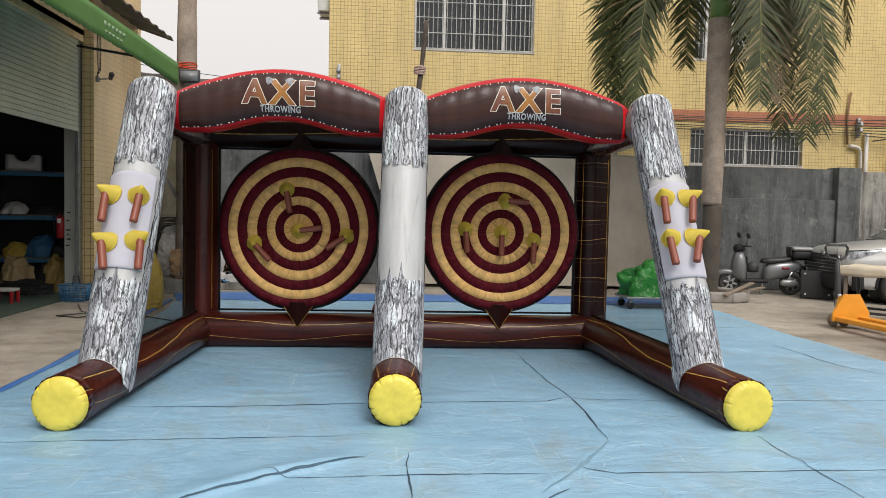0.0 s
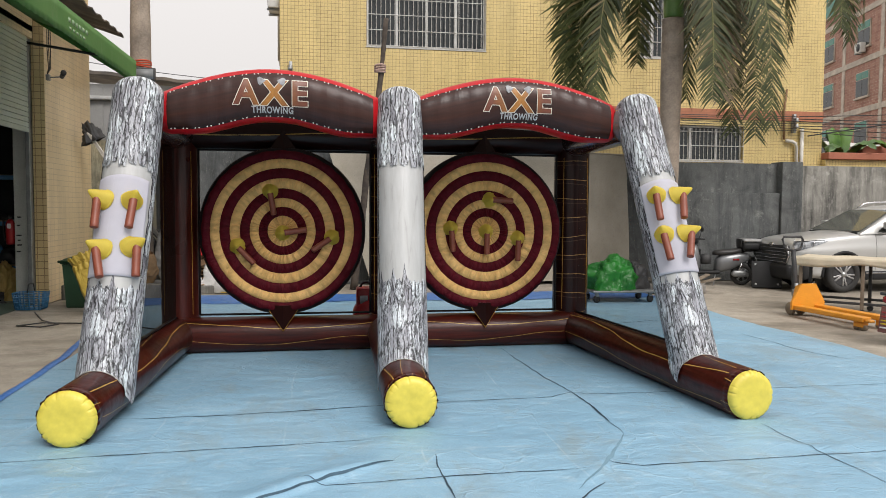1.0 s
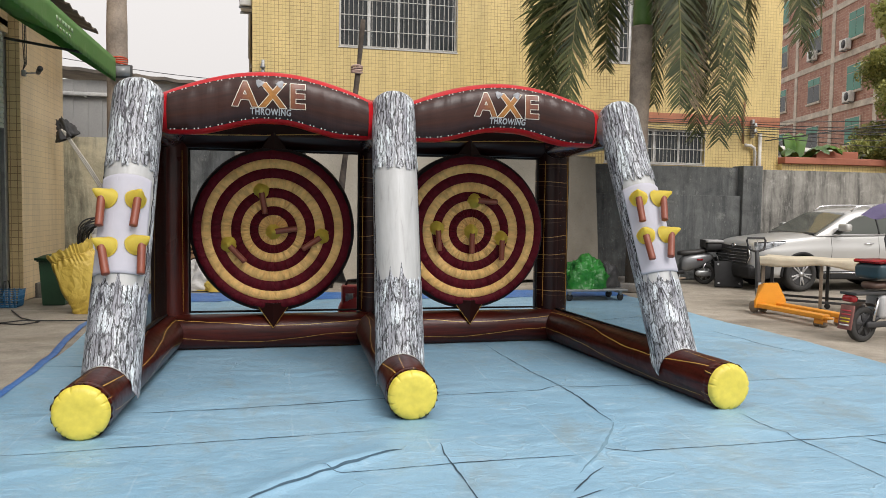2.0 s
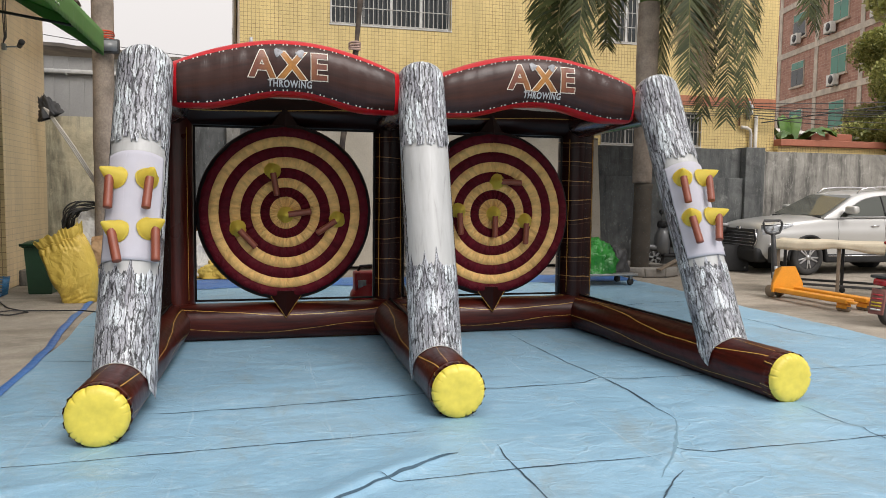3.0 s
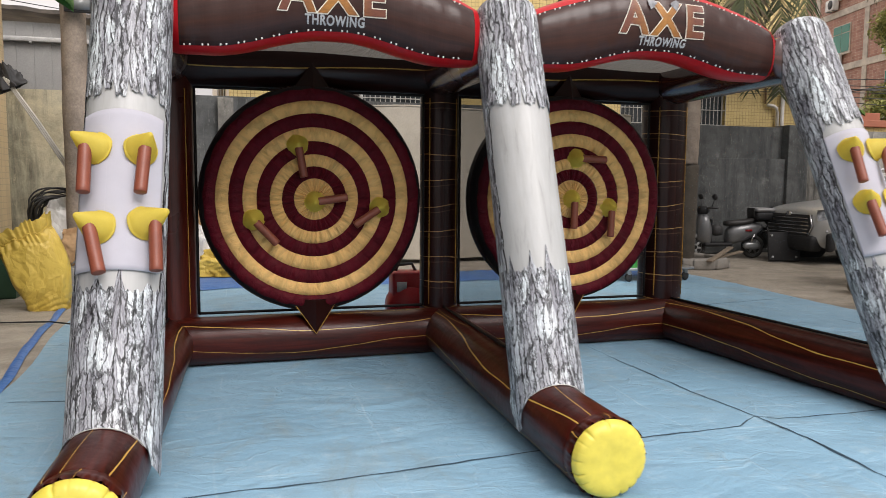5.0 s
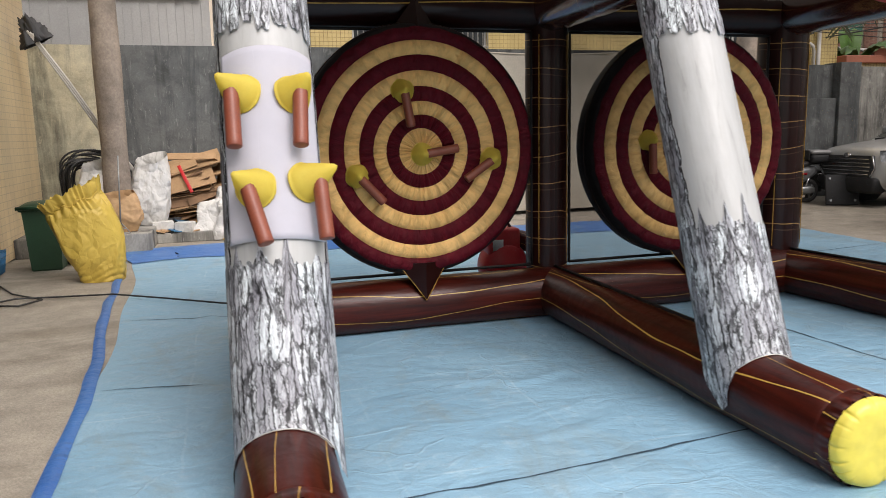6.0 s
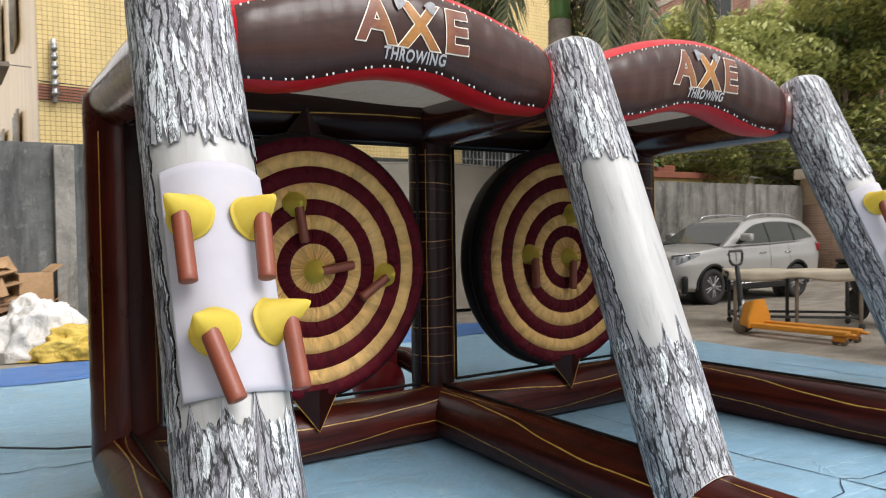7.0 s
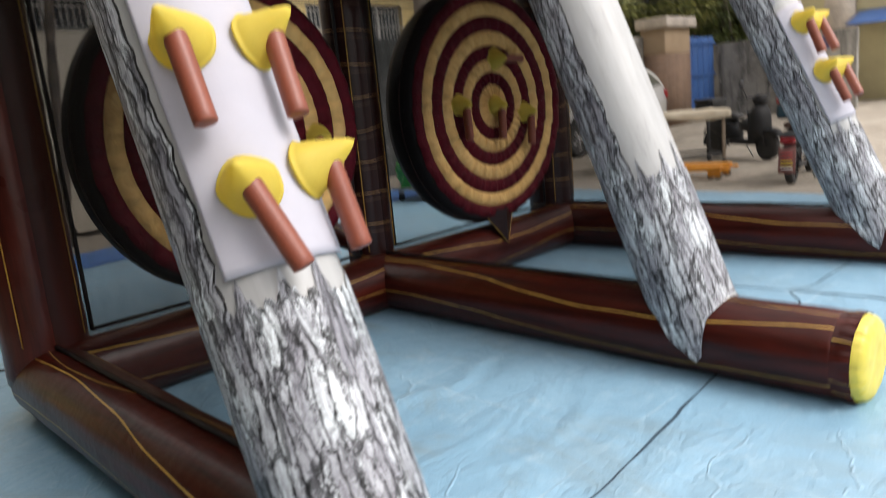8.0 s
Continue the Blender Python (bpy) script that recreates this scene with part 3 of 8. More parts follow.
def tube(pts, radius, n=16, caps=True, bm=None, squash=1.0, start=0.0):
    """A tube through pts. radius: metres, or a function of the metres along. UV: x once round from below, y metres along."""
    bm = bm or bmesh.new()
    uvl = bm.loops.layers.uv.verify()
    pts = [Vector(p) for p in pts]
    rings, s, last = [], 0.0, None
    for i, p in enumerate(pts):
        d = (pts[min(i + 1, len(pts) - 1)] - pts[max(i - 1, 0)])
        side, up = frame_axes(d)
        if last is not None:
            s += (p - last).length
        last = p
        r = radius(s) if callable(radius) else radius
        ring = []
        for k in range(n):
            a = 2 * math.pi * k / n + start - math.pi / 2
            ring.append(bm.verts.new(p + side * (r * math.cos(a)) + up * (r * squash * math.sin(a))))
        rings.append((ring, s))
    for (ra, sa), (rb, sb) in zip(rings, rings[1:]):
        for k in range(n):
            f = bm.faces.new((ra[k], ra[(k + 1) % n], rb[(k + 1) % n], rb[k]))
            for lp, (u, v) in zip(f.loops, ((k / n, sa), ((k + 1) / n, sa), ((k + 1) / n, sb), (k / n, sb))):
                lp[uvl].uv = (u, v)
    if caps:
        bm.faces.new(list(reversed(rings[0][0])))
        bm.faces.new(rings[-1][0])
    return bm


def line(a, b, n):
    a, b = Vector(a), Vector(b)
    return [a.lerp(b, i / n) for i in range(n + 1)]


def inflated(a, b, r, n=40, rnd=24, dome=0.5, lobes=0.0, squash=1.0):
    """An air-filled tube with domed ends and faint swelling between its welds."""
    a, b = Vector(a), Vector(b)
    d = (b - a).normalized()
    ln = (b - a).length
    out = r * dome
    total = ln + 2 * out
    steps = sorted({round(x, 4) for x in [i / n for i in range(n + 1)] + [out / total * k for k in (0.02, 0.1, 0.25, 0.5, 0.75, 1)] + [1 - out / total * k for k in (0.02, 0.1, 0.25, 0.5, 0.75, 1)]})
    pts = [a - d * out + d * (total * t) for t in steps]

    def rad(s):
        e = min(s, total - s)
        k = 1.0 if e >= out else math.sqrt(max(0.0, 1 - (1 - e / out) ** 2))
        return max(0.004, r * k * (1 + lobes * math.sin(s * 9.0)))

    return tube(pts, rad, rnd, True, squash=squash)


def grid(nx, ny, fn, bm=None, uv=None):
    """A sheet of nx by ny cells; fn(u, v) gives each point for u, v from 0 to 1."""
    bm = bm or bmesh.new()
    uvl = bm.loops.layers.uv.verify()
    vs = [[bm.verts.new(fn(i / nx, j / ny)) for i in range(nx + 1)] for j in range(ny + 1)]
    for j in range(ny):
        for i in range(nx):
            f = bm.faces.new((vs[j][i], vs[j][i + 1], vs[j + 1][i + 1], vs[j + 1][i]))
            for lp, (a, b) in zip(f.loops, ((i, j), (i + 1, j), (i + 1, j + 1), (i, j + 1))):
                lp[uvl].uv = (a / nx, b / ny) if uv is None else uv(a / nx, b / ny)
    return bm


def thicken(bm, t):
    """Gives an open sheet real thickness."""
    bmesh.ops.recalc_face_normals(bm, faces=bm.faces)
    bmesh.ops.solidify(bm, geom=list(bm.faces), thickness=t)
    return bm


def prism(outline, depth, bm=None):
    """A plate from an outline of (x, z) points, from y = 0 to y = depth."""
    bm = bm or bmesh.new()
    a = [bm.verts.new((x, 0, z)) for x, z in outline]
    b = [bm.verts.new((x, depth, z)) for x, z in outline]
    bm.faces.new(a)
    bm.faces.new(list(reversed(b)))
    n = len(a)
    for i in range(n):
        bm.faces.new((a[i], b[i], b[(i + 1) % n], a[(i + 1) % n]))
    bmesh.ops.recalc_face_normals(bm, faces=bm.faces)
    return bm


def moved(bm, m):
    bmesh.ops.transform(bm, matrix=m, verts=bm.verts)
    return bm


def lathe(profile, n=24, bm=None):
    """Turns (radius, height) points round the z axis."""
    bm = bm or bmesh.new()
    rows = []
    for r, z in profile:
        rows.append([bm.verts.new((r * math.cos(2 * math.pi * k / n), r * math.sin(2 * math.pi * k / n), z)) for k in range(n)])
    for a, b in zip(rows, rows[1:]):
        for k in range(n):
            bm.faces.new((a[k], a[(k + 1) % n], b[(k + 1) % n], b[k]))
    if profile[0][0] > 1e-4:
        bm.faces.new(list(reversed(rows[0])))
    if profile[-1][0] > 1e-4:
        bm.faces.new(rows[-1])
    bmesh.ops.remove_doubles(bm, verts=bm.verts, dist=1e-5)
    return bm


def text_mesh(words, size, bold=0.0, spread=1.0):
    """Flat lettering in the built-in font, in the x-z plane, centred on x, its foot on z = 0, cut fine enough to lie on a curve."""
    cu = bpy.data.curves.new("lettering", "FONT")
    cu.body, cu.size, cu.offset, cu.align_x, cu.space_character = words, size, bold, "CENTER", spread
    tmp = bpy.data.objects.new("lettering", cu)
    me = bpy.data.meshes.new_from_object(tmp)
    bm = bmesh.new()
    bm.from_mesh(me)
    bpy.data.objects.remove(tmp)
    bpy.data.meshes.remove(me)
    bpy.data.curves.remove(cu)
    lo, hi = min(v.co.x for v in bm.verts), max(v.co.x for v in bm.verts)
    for k in range(1, 30):
        x = lo + (hi - lo) * k / 30
        bmesh.ops.bisect_plane(bm, geom=list(bm.verts) + list(bm.edges) + list(bm.faces), plane_co=(x, 0, 0), plane_no=(1, 0, 0))
    for k in range(1, 12):
        bmesh.ops.bisect_plane(bm, geom=list(bm.verts) + list(bm.edges) + list(bm.faces), plane_co=(0, size * k / 14, 0), plane_no=(0, 1, 0))
    for v in bm.verts:
        v.co = Vector((v.co.x, 0, v.co.y))
    return bm

# ---- the inflatable axe-throwing game ----
game = thing("inflatable_game", (0, 7.2, 0), "two-lane brown inflatable axe-throwing stall standing on a blue tarp", "inflatable game")
TR, TZ, BACK, TUBE_Y = 0.202, 0.184, 8.87, 8.71
FOOT = {"left": (-2.44, 5.34, -2.34), "middle": (-0.07, 5.46, 0.0), "right": (2.59, 5.31, 2.32)}


def end_cap(x, y, z, r, heading):
    """Puckered yellow end of a tube: a flat cushion gathered round its rim."""
    def at(u, v):
        a = 2 * math.pi * u
        notch = (1 - abs(math.sin(a * 9 + 1.1 * math.sin(a * 2 + x) + 0.7 * math.sin(a * 5 + y)))) ** 4
        deep = 0.55 + 0.45 * math.sin(a * 4 + 3 * x)
        rad = r * v * (1.0 - 0.045 * notch * deep * smooth01(0.86, 1.0, v))
        out = 0.034 * (1 - v ** 8) - 0.020 * smooth01(0.95, 1.0, v) - 0.020 * notch * deep * smooth01(0.74, 0.97, v) + 0.003 * noise.noise(Vector((3 * v * math.cos(a), 3 * v * math.sin(a), x)))
        return Vector((rad * math.cos(a), -out, rad * math.sin(a)))
    bm = grid(240, 26, at)
    bmesh.ops.remove_doubles(bm, verts=bm.verts, dist=1e-4)
    return moved(bm, pose(x, y, z, 0, 0, heading))


def ruffle(x, y, z, r, heading):
    """The gathered brown cloth behind the cap."""
    def at(u, v):
        a = 2 * math.pi * u
        wave = math.sin(a * 19 + 2.2 * math.sin(a * 3) + 1.2)
        rad = r * (0.99 + 0.02 * math.sin(math.pi * min(1, 1.6 * v))) + 0.006 * wave * (1 - v) ** 2 + 0.003 * math.sin(a * 41 + x) * (1 - v) ** 2
        return Vector((rad * math.cos(a), 0.0 + 0.10 * v, rad * math.sin(a)))
    return moved(grid(200, 8, at, uv=lambda u, v: (u, v * 0.1)), pose(x, y, z, 0, 0, heading))


for side, (xf, yf, xb) in FOOT.items():
    heading = math.degrees(math.atan2(-(xb - xf), BACK - yf))
    foot = part("base_tube", inflated((xf, yf + 0.12, TZ), (xb, BACK - 0.02, TZ), TR, 44, 28, 0.45, 0.006), m_base, game)
    part("gathered_rim", ruffle(xf, yf + 0.02, TZ, TR, heading), m_base, foot, "gathered brown vinyl rim")
    part("end_cap", end_cap(xf, yf, TZ, TR * 0.975, heading), m_yellow, foot, "puckered yellow vinyl end cap")
for xa, xb in ((-2.34, 0.0), (0.0, 2.32)):
    part("back_tube", inflated((xa, TUBE_Y, TZ), (xb, TUBE_Y, TZ), TR, 30, 28, 0.3, 0.006), m_base, game)
    part("top_tube", inflated((xa, BACK, 2.47), (xb, BACK, 2.47), 0.185, 30, 24, 0.3, 0.006), m_beam, game)
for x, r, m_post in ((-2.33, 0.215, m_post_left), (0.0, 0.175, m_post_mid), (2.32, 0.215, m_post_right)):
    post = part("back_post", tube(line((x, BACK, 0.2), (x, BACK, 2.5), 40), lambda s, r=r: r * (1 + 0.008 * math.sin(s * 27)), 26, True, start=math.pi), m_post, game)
    part("side_beam", inflated((x, 7.15, 2.49), (x, BACK, 2.47), 0.19, 24, 24, 0.3, 0.006), m_side, game)
    for sx in (-1, 1):
        part("seam_line", tube(line((x + sx * r * 0.72, BACK - r * 0.72, 0.42), (x + sx * r * 0.70, BACK - r * 0.73, 2.26), 12), 0.0035, 6), m_gold, post, "printed gold seam line")


def net_panel(a, b, z0, z1, material):
    a, b = Vector(a), Vector(b)
    return part("net", grid(12, 12, lambda u, v: Vector((*a.lerp(b, u), z0 + (z1 - z0) * v)) + Vector((0, 0.012 * math.sin(math.pi * u) * math.sin(math.pi * v), 0))), material, game, "fine black safety net")


def piping(pts, r=0.012):
    return part("net_edge", tube(pts, r, 8), m_black, game, "black edge piping")


for xa, xb in ((-2.11, -0.17), (0.17, 2.10)):
    net_panel((xa - 0.05, BACK - 0.03), (xb + 0.05, BACK - 0.03), 0.36, 2.34, m_net)
    for z in (0.405, 2.285):
        piping(line((xa, BACK - 0.08, z), (xb, BACK - 0.08, z), 8))
    for x in (xa, xb):
        piping(line((x, BACK - 0.08, 0.40), (x, BACK - 0.08, 2.29), 8))
for side, (xf, yf, xb) in FOOT.items():
    y0, y1 = (6.36, 7.20) if side == "middle" else (6.15, 7.11)
    xs = xf + (xb - xf) * (y0 - yf) / (BACK - yf)
    panel = bmesh.new()
    uvl = panel.loops.layers.uv.verify()
    ring = [panel.verts.new(p) for p in ((xs, y0, 0.36), (xb, BACK, 0.36), (xb, BACK, 2.40), (xb, y1, 2.40))]
    panel.faces.new(ring)
    part("net", panel, {"left": m_net3, "middle": m_net4, "right": m_net2}[side], game, "dense black side net")
    piping(line((xs, y0, 0.405), (xb, BACK - 0.1, 0.395), 8), 0.011)

# leaning posts: foot x, y at z = 0.2, lean in x and y for each metre up, radius
POSTS = {"left": (-2.401, 6.091, 0.017, 0.439, 0.217), "middle": (-0.048, 6.233, 0.025, 0.409, 0.212), "right": (2.55, 6.085, -0.060, 0.447, 0.204)}
POST_TOPS = {"left": 2.804, "middle": 2.778, "right": 2.815}
BARE = {"left": (0.785, 1.915), "middle": (0.81, 1.955), "right": (0.795, 1.93)}
BARE_SPAN = {"left": (-66, 70), "middle": (-76, 82), "right": (-67, 84)}


def post_axis(post, v):
    """A point on a leaning post's axis, v metres up from its foot."""
    x, y, dx, dy, r = post
    return Vector((x, y, 0.2)) + Vector((dx, dy, 1)).normalized() * v


def post_point(post, v, a, r):
    """a: angle round the post, 0 towards the thrower, growing to the right."""
    ax = Vector((post[2], post[3], 1)).normalized()
    right = Vector((1, 0, 0)) - ax * ax.x
    right.normalize()
    return post_axis(post, v) + right * (r * math.sin(a)) + right.cross(ax) * (r * math.cos(a))


def dome(v, top, r):
    e = top - v
    return r if e > 0.15 else r * math.sqrt(max(0.0004, 1 - (1 - max(0, e) / 0.15) ** 2))


def spikes(seed):
    """The lower torn edge: nearly level, with a few tall splinters."""
    rnd = random.Random(seed)
    xs, ys = [-1.0], [0.02]
    for c, h in ((-0.80, 0.10), (-0.36, 0.105), (0.02, 0.155), (0.62, 0.04)):
        c += rnd.uniform(-0.05, 0.05)
        xs += [c - 0.09, c - 0.035, c, c + 0.05, c + 0.13]
        ys += [rnd.uniform(-0.02, 0.01), 0.02 + 0.3 * h, h * rnd.uniform(0.9, 1.15), 0.25 * h, rnd.uniform(-0.025, 0.0)]
    xs += [1.0]
    ys += [0.02]
    return lambda t: float(np.interp(t, xs, ys)) + 0.010 * math.sin(t * 41 + seed) + 0.006 * math.sin(t * 97)


def flaps(seed):
    """The upper torn edge: blunt hanging flaps of bark."""
    rnd = random.Random(seed)
    xs, ys, x = [], [], -1.0
    while x < 1.0:
        w = rnd.uniform(0.16, 0.34)
        lo, hi = rnd.uniform(-0.10, -0.02), rnd.uniform(-0.01, 0.05)
        xs += [x, x + 0.05, x + w * 0.5, x + w - 0.03]
        ys += [hi, lo, lo + rnd.uniform(-0.015, 0.03), lo + rnd.uniform(-0.01, 0.02)]
        x += w
    return lambda t: float(np.interp(t, xs, ys)) + 0.006 * math.sin(t * 53 + seed)


def side_tear(seed):
    """How far the bark's upright edge wanders."""
    rnd = random.Random(seed)
    xs = np.linspace(-1, 1, 24)
    ys = [rnd.uniform(-0.045, 0.045) for _ in xs]
    return lambda t: float(np.interp(t, xs, ys)) + 0.04 * math.sin(t * 2.6 + seed) + 0.006 * math.sin(t * 60)


def leaning_post(post, seed, lo, hi, foot, top_v, span):
    bare_l, bare_r = radians(span[0]), radians(span[1])
    bare_mid, bare_half = (bare_r + bare_l) / 2, (bare_r - bare_l) / 2
    r = post[4]
    trunk = part("leaning_post", grid(56, 60, lambda u, v: post_point(post, 0.02 + (top_v - 0.024) * v, math.pi * (2 * u - 1), dome(0.02 + (top_v - 0.024) * v, top_v, r)),
                 uv=lambda u, v: (u * 1.3, v * 2.7)), m_bare, game, "leaning post printed as a torn grey tree trunk with bare pale wood")
    low, high, sides = spikes(seed), flaps(seed + 1), side_tear(seed + 2)

    def tube_line(a):
        """How far up the post its base tube meets it, at angle a."""
        v = 0.05
        for _ in range(12):
            p = post_point(post, v, a, r + 0.006)
            off = min(abs(p.x - foot[0] - (foot[2] - foot[0]) * (p.y - foot[1]) / (BACK - foot[1])), TR)
            v += TZ + math.sqrt(max(0.0, (TR + 0.004) ** 2 - off * off)) - p.z
        return v

    def lower(u, v):
        a = math.pi * (2 * u - 1)
        top = lo + (low((a - bare_mid) / bare_half) if abs(a - bare_mid) < bare_half else 0.02)
        foot_v = 0.02
        if abs(a) < 2.1:
            foot_v = tube_line(a) - 0.008 - 0.13 * max(0.0, 1 - abs(abs(a) - 1.45) / 0.6)
        p = post_point(post, foot_v + (top - foot_v) * v, a, r + 0.005)
        mid = foot[0] + (foot[2] - foot[0]) * (p.y - foot[1]) / (BACK - foot[1])
        reach = math.hypot(p.x - mid, p.z - TZ)
        if abs(a) < 2.1 and reach < TR + 0.007:
            k = (TR + 0.007) / max(reach, 0.05)
            p.x, p.z = mid + (p.x - mid) * k, TZ + (p.z - TZ) * k
        return p

    def upper(u, v):
        a = math.pi * (2 * u - 1)
        bottom = hi + (high((a - bare_mid) / bare_half) if abs(a - bare_mid) < bare_half else -0.02)
        h = bottom + (top_v + 0.004 - bottom) * (v if v < 0.7 else 0.7 + 0.3 * math.sin((v - 0.7) / 0.3 * math.pi / 2))
        lift = 0.007 * (1 - smooth01(0.0, 0.10, v)) * (abs(a - bare_mid) < bare_half)
        return post_point(post, h, a, dome(h, top_v + 0.006, r + 0.005) + lift)

    def flank(u, v):
        t = 2 * v - 1
        edge_a, edge_b = bare_r + sides(t), bare_l + 2 * math.pi + sides(-t)
        return post_point(post, lo - 0.02 + (hi - lo + 0.04) * v, edge_a + (edge_b - edge_a) * u, r + 0.003)

    wrap = lambda v0, v1: (lambda u, v: (u * 1.307, v0 + (v1 - v0) * v))
    part("bark_wrap", grid(260, 24, lower, uv=wrap(0.0, lo)), m_bark, trunk, "silver-grey bark print with a torn edge")
    part("bark_wrap", grid(260, 28, upper, uv=wrap(hi, top_v)), m_bark, trunk, "silver-grey bark print with a torn edge")
    part("bark_wrap", grid(60, 90, flank, uv=lambda u, v: (0.65 + u * 0.73, lo + v)), m_bark, trunk, "silver-grey bark print with a torn edge")
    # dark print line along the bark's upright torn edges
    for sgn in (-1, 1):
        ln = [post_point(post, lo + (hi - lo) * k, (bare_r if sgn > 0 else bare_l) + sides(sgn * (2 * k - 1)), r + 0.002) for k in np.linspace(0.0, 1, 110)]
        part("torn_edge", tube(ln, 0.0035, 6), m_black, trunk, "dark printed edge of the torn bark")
    # pale welt where the post is sewn to its base tube
    pts = []
    for a in np.linspace(-0.85, 0.85, 36):
        pts.append(post_point(post, tube_line(a), a, r + 0.006))
    part("welt", tube(pts, 0.0026, 6), m_dot, trunk, "white sewn welt")
    return trunk


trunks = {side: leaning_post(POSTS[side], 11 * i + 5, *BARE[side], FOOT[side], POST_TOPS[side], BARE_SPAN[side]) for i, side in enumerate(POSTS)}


def velcro_sheet(side, centre, half, foot, tall, bow):
    post = POSTS[side]

    def at(u, v):
        a = radians(centre) + radians(half) * (2 * u - 1)
        h = foot + tall * v + bow * (1 - (2 * u - 1) ** 2) * (v - 0.35)
        lift = 0.010 + 0.0012 * math.sin(5 * u + 3 * v) + 0.004 * (abs(2 * u - 1) ** 6)
        return post_point(post, h, a, post[4] + lift)
    sheet = part("velcro_sheet", thicken(grid(40, 30, at), 0.002), m_paper, trunks[side], "white velcro sheet")
    for u in (0.36, 0.70):
        pts = [at(u, 0.02 + 0.96 * k / 20) + Vector((0, -0.0015, 0)) for k in range(21)]
        part("stitch_line", tube(pts, 0.0009, 5), m_paper, sheet)


velcro_sheet("left", 1, 58, 0.877, 0.870, 0.02)
velcro_sheet("right", -4, 60, 0.882, 0.895, 0.03)


# arched headers
def header(x0, x1, words_x):
    xm, yc, dep = (x0 + x1) / 2, 7.29, 0.20
    top = lambda s: 2.71 + 0.218 * math.sin(math.pi * s) ** 0.9
    bot = lambda s: 2.318 + 0.128 * smooth01(0.10, 0.47, s) * smooth01(0.10, 0.47, 1 - s)

    def shell(s, a, grow=0.0):
        """a: degrees, 0 towards the thrower, 90 up."""
        zt, zb = top(s), bot(s)
        c, h = (zt + zb) / 2, (zt - zb) / 2 + grow
        d = dep + grow
        ca, sa = math.cos(radians(a)), math.sin(radians(a))
        tuck = 1 - 0.10 * (abs(2 * s - 1) ** 10)
        edge = abs(math.sin(radians(a))) ** 3
        swell = 1 + 0.012 * math.sin(s * 75) - 0.014 * edge * abs(math.sin(s * 118 + 2.0 * math.sin(s * 31))) ** 3
        y = yc - d * tuck * swell * math.copysign(abs(ca) ** 0.75, ca)
        z = c + h * math.copysign(abs(sa) ** 0.85, sa)
        return Vector((x0 + (x1 - x0) * s, y, z))

    body = part("header", grid(220, 24, lambda u, v: shell(u, -58 + 108 * v), uv=lambda u, v: (v * 0.5, u * 1.9)), m_head, game, "glossy dark brown arched header cushion")
    part("top_trim", grid(64, 12, lambda u, v: shell(u, 50 + 130 * v, 0.001 + 0.004 * (v > 0))), m_red, body, "red vinyl trim")
    part("bottom_trim", grid(64, 12, lambda u, v: shell(u, 180 + 122 * v, 0.001 + 0.004 * (v < 1))), m_red, body, "red vinyl trim")
    for end, way in ((0.0, -1), (1.0, 1)):
        rim = [shell(end, a, 0.003) for a in range(0, 360, 10)]
        hub = sum(rim, Vector()) / len(rim)
        bm = grid(36, 4, lambda u, v: hub + (rim[int(round(u * 36)) % 36] - hub) * (1 - 0.16 * v * v) + Vector((way * 0.085 * v, 0.05 * v, 0)))
        part("end_gusset", bm, m_red, body, "red vinyl end gusset")
    for edge, n, shift in ((46.0, 34, 0.0), (-54.0, 34, 0.01)):
        bm = bmesh.new()
        for k in range(n):
            s = 0.015 + 0.97 * (k // 2 + (0.32 if k % 2 else 0.0)) / (n / 2)
            p, q = shell(s, edge, 0.003), shell(s, edge + 1, 0.003)
            blob = bmesh.ops.create_icosphere(bm, subdivisions=1, radius=1.0, matrix=Matrix.Translation(p) @ Matrix.Diagonal((0.0070, 0.004, 0.0085, 1)))
        tagged(part("stitching", bm, m_dot, body, "white stitch marks"), kind="stuff")

    def lay(bm, zfoot, lift, cx, slope=-0.012):
        """Lays flat lettering on the cushion's front."""
        for v in bm.verts:
            x, z = cx + v.co.x, zfoot + v.co.z + slope * v.co.x
            s = (x - x0) / (x1 - x0)
            zt, zb = top(s), bot(s)
            t = max(-0.99, min(0.99, (z - (zt + zb) / 2) / ((zt - zb) / 2)))
            sa = abs(t) ** (1 / 0.85)
            ca = math.sqrt(1 - sa * sa) ** 0.75
            v.co = Vector((x, yc - dep * (1 + 0.012 * math.sin(s * 75)) * ca - lift - v.co.y, z))
        bmesh.ops.recalc_face_normals(bm, faces=bm.faces)
        return bm

    wide, narrow = Matrix.Diagonal((0.97, 1, 1, 1)), Matrix.Diagonal((0.78, 1, 1, 1))
    part("lettering_outline", lay(moved(text_mesh("AXE", 0.315, 0.0160, 1.28), wide), 2.583, 0.006, words_x), m_letter_edge, body, "pale outline of large letters")
    part("lettering", lay(moved(text_mesh("AXE", 0.315, 0.0095, 1.28), wide), 2.583, 0.009, words_x), m_letter, body, "rust-brown printed letters AXE")
    part("lettering", lay(moved(text_mesh("THROWING", 0.080, 0.0025, 1.14), narrow), 2.508, 0.006, words_x + 0.01), m_letter2, body, "grey printed letters THROWING")
    blade = [(0.0, 0.0), (0.035, 0.028), (0.075, 0.045), (0.105, 0.03), (0.095, -0.03), (0.075, -0.065), (0.05, -0.05), (0.022, -0.02)]
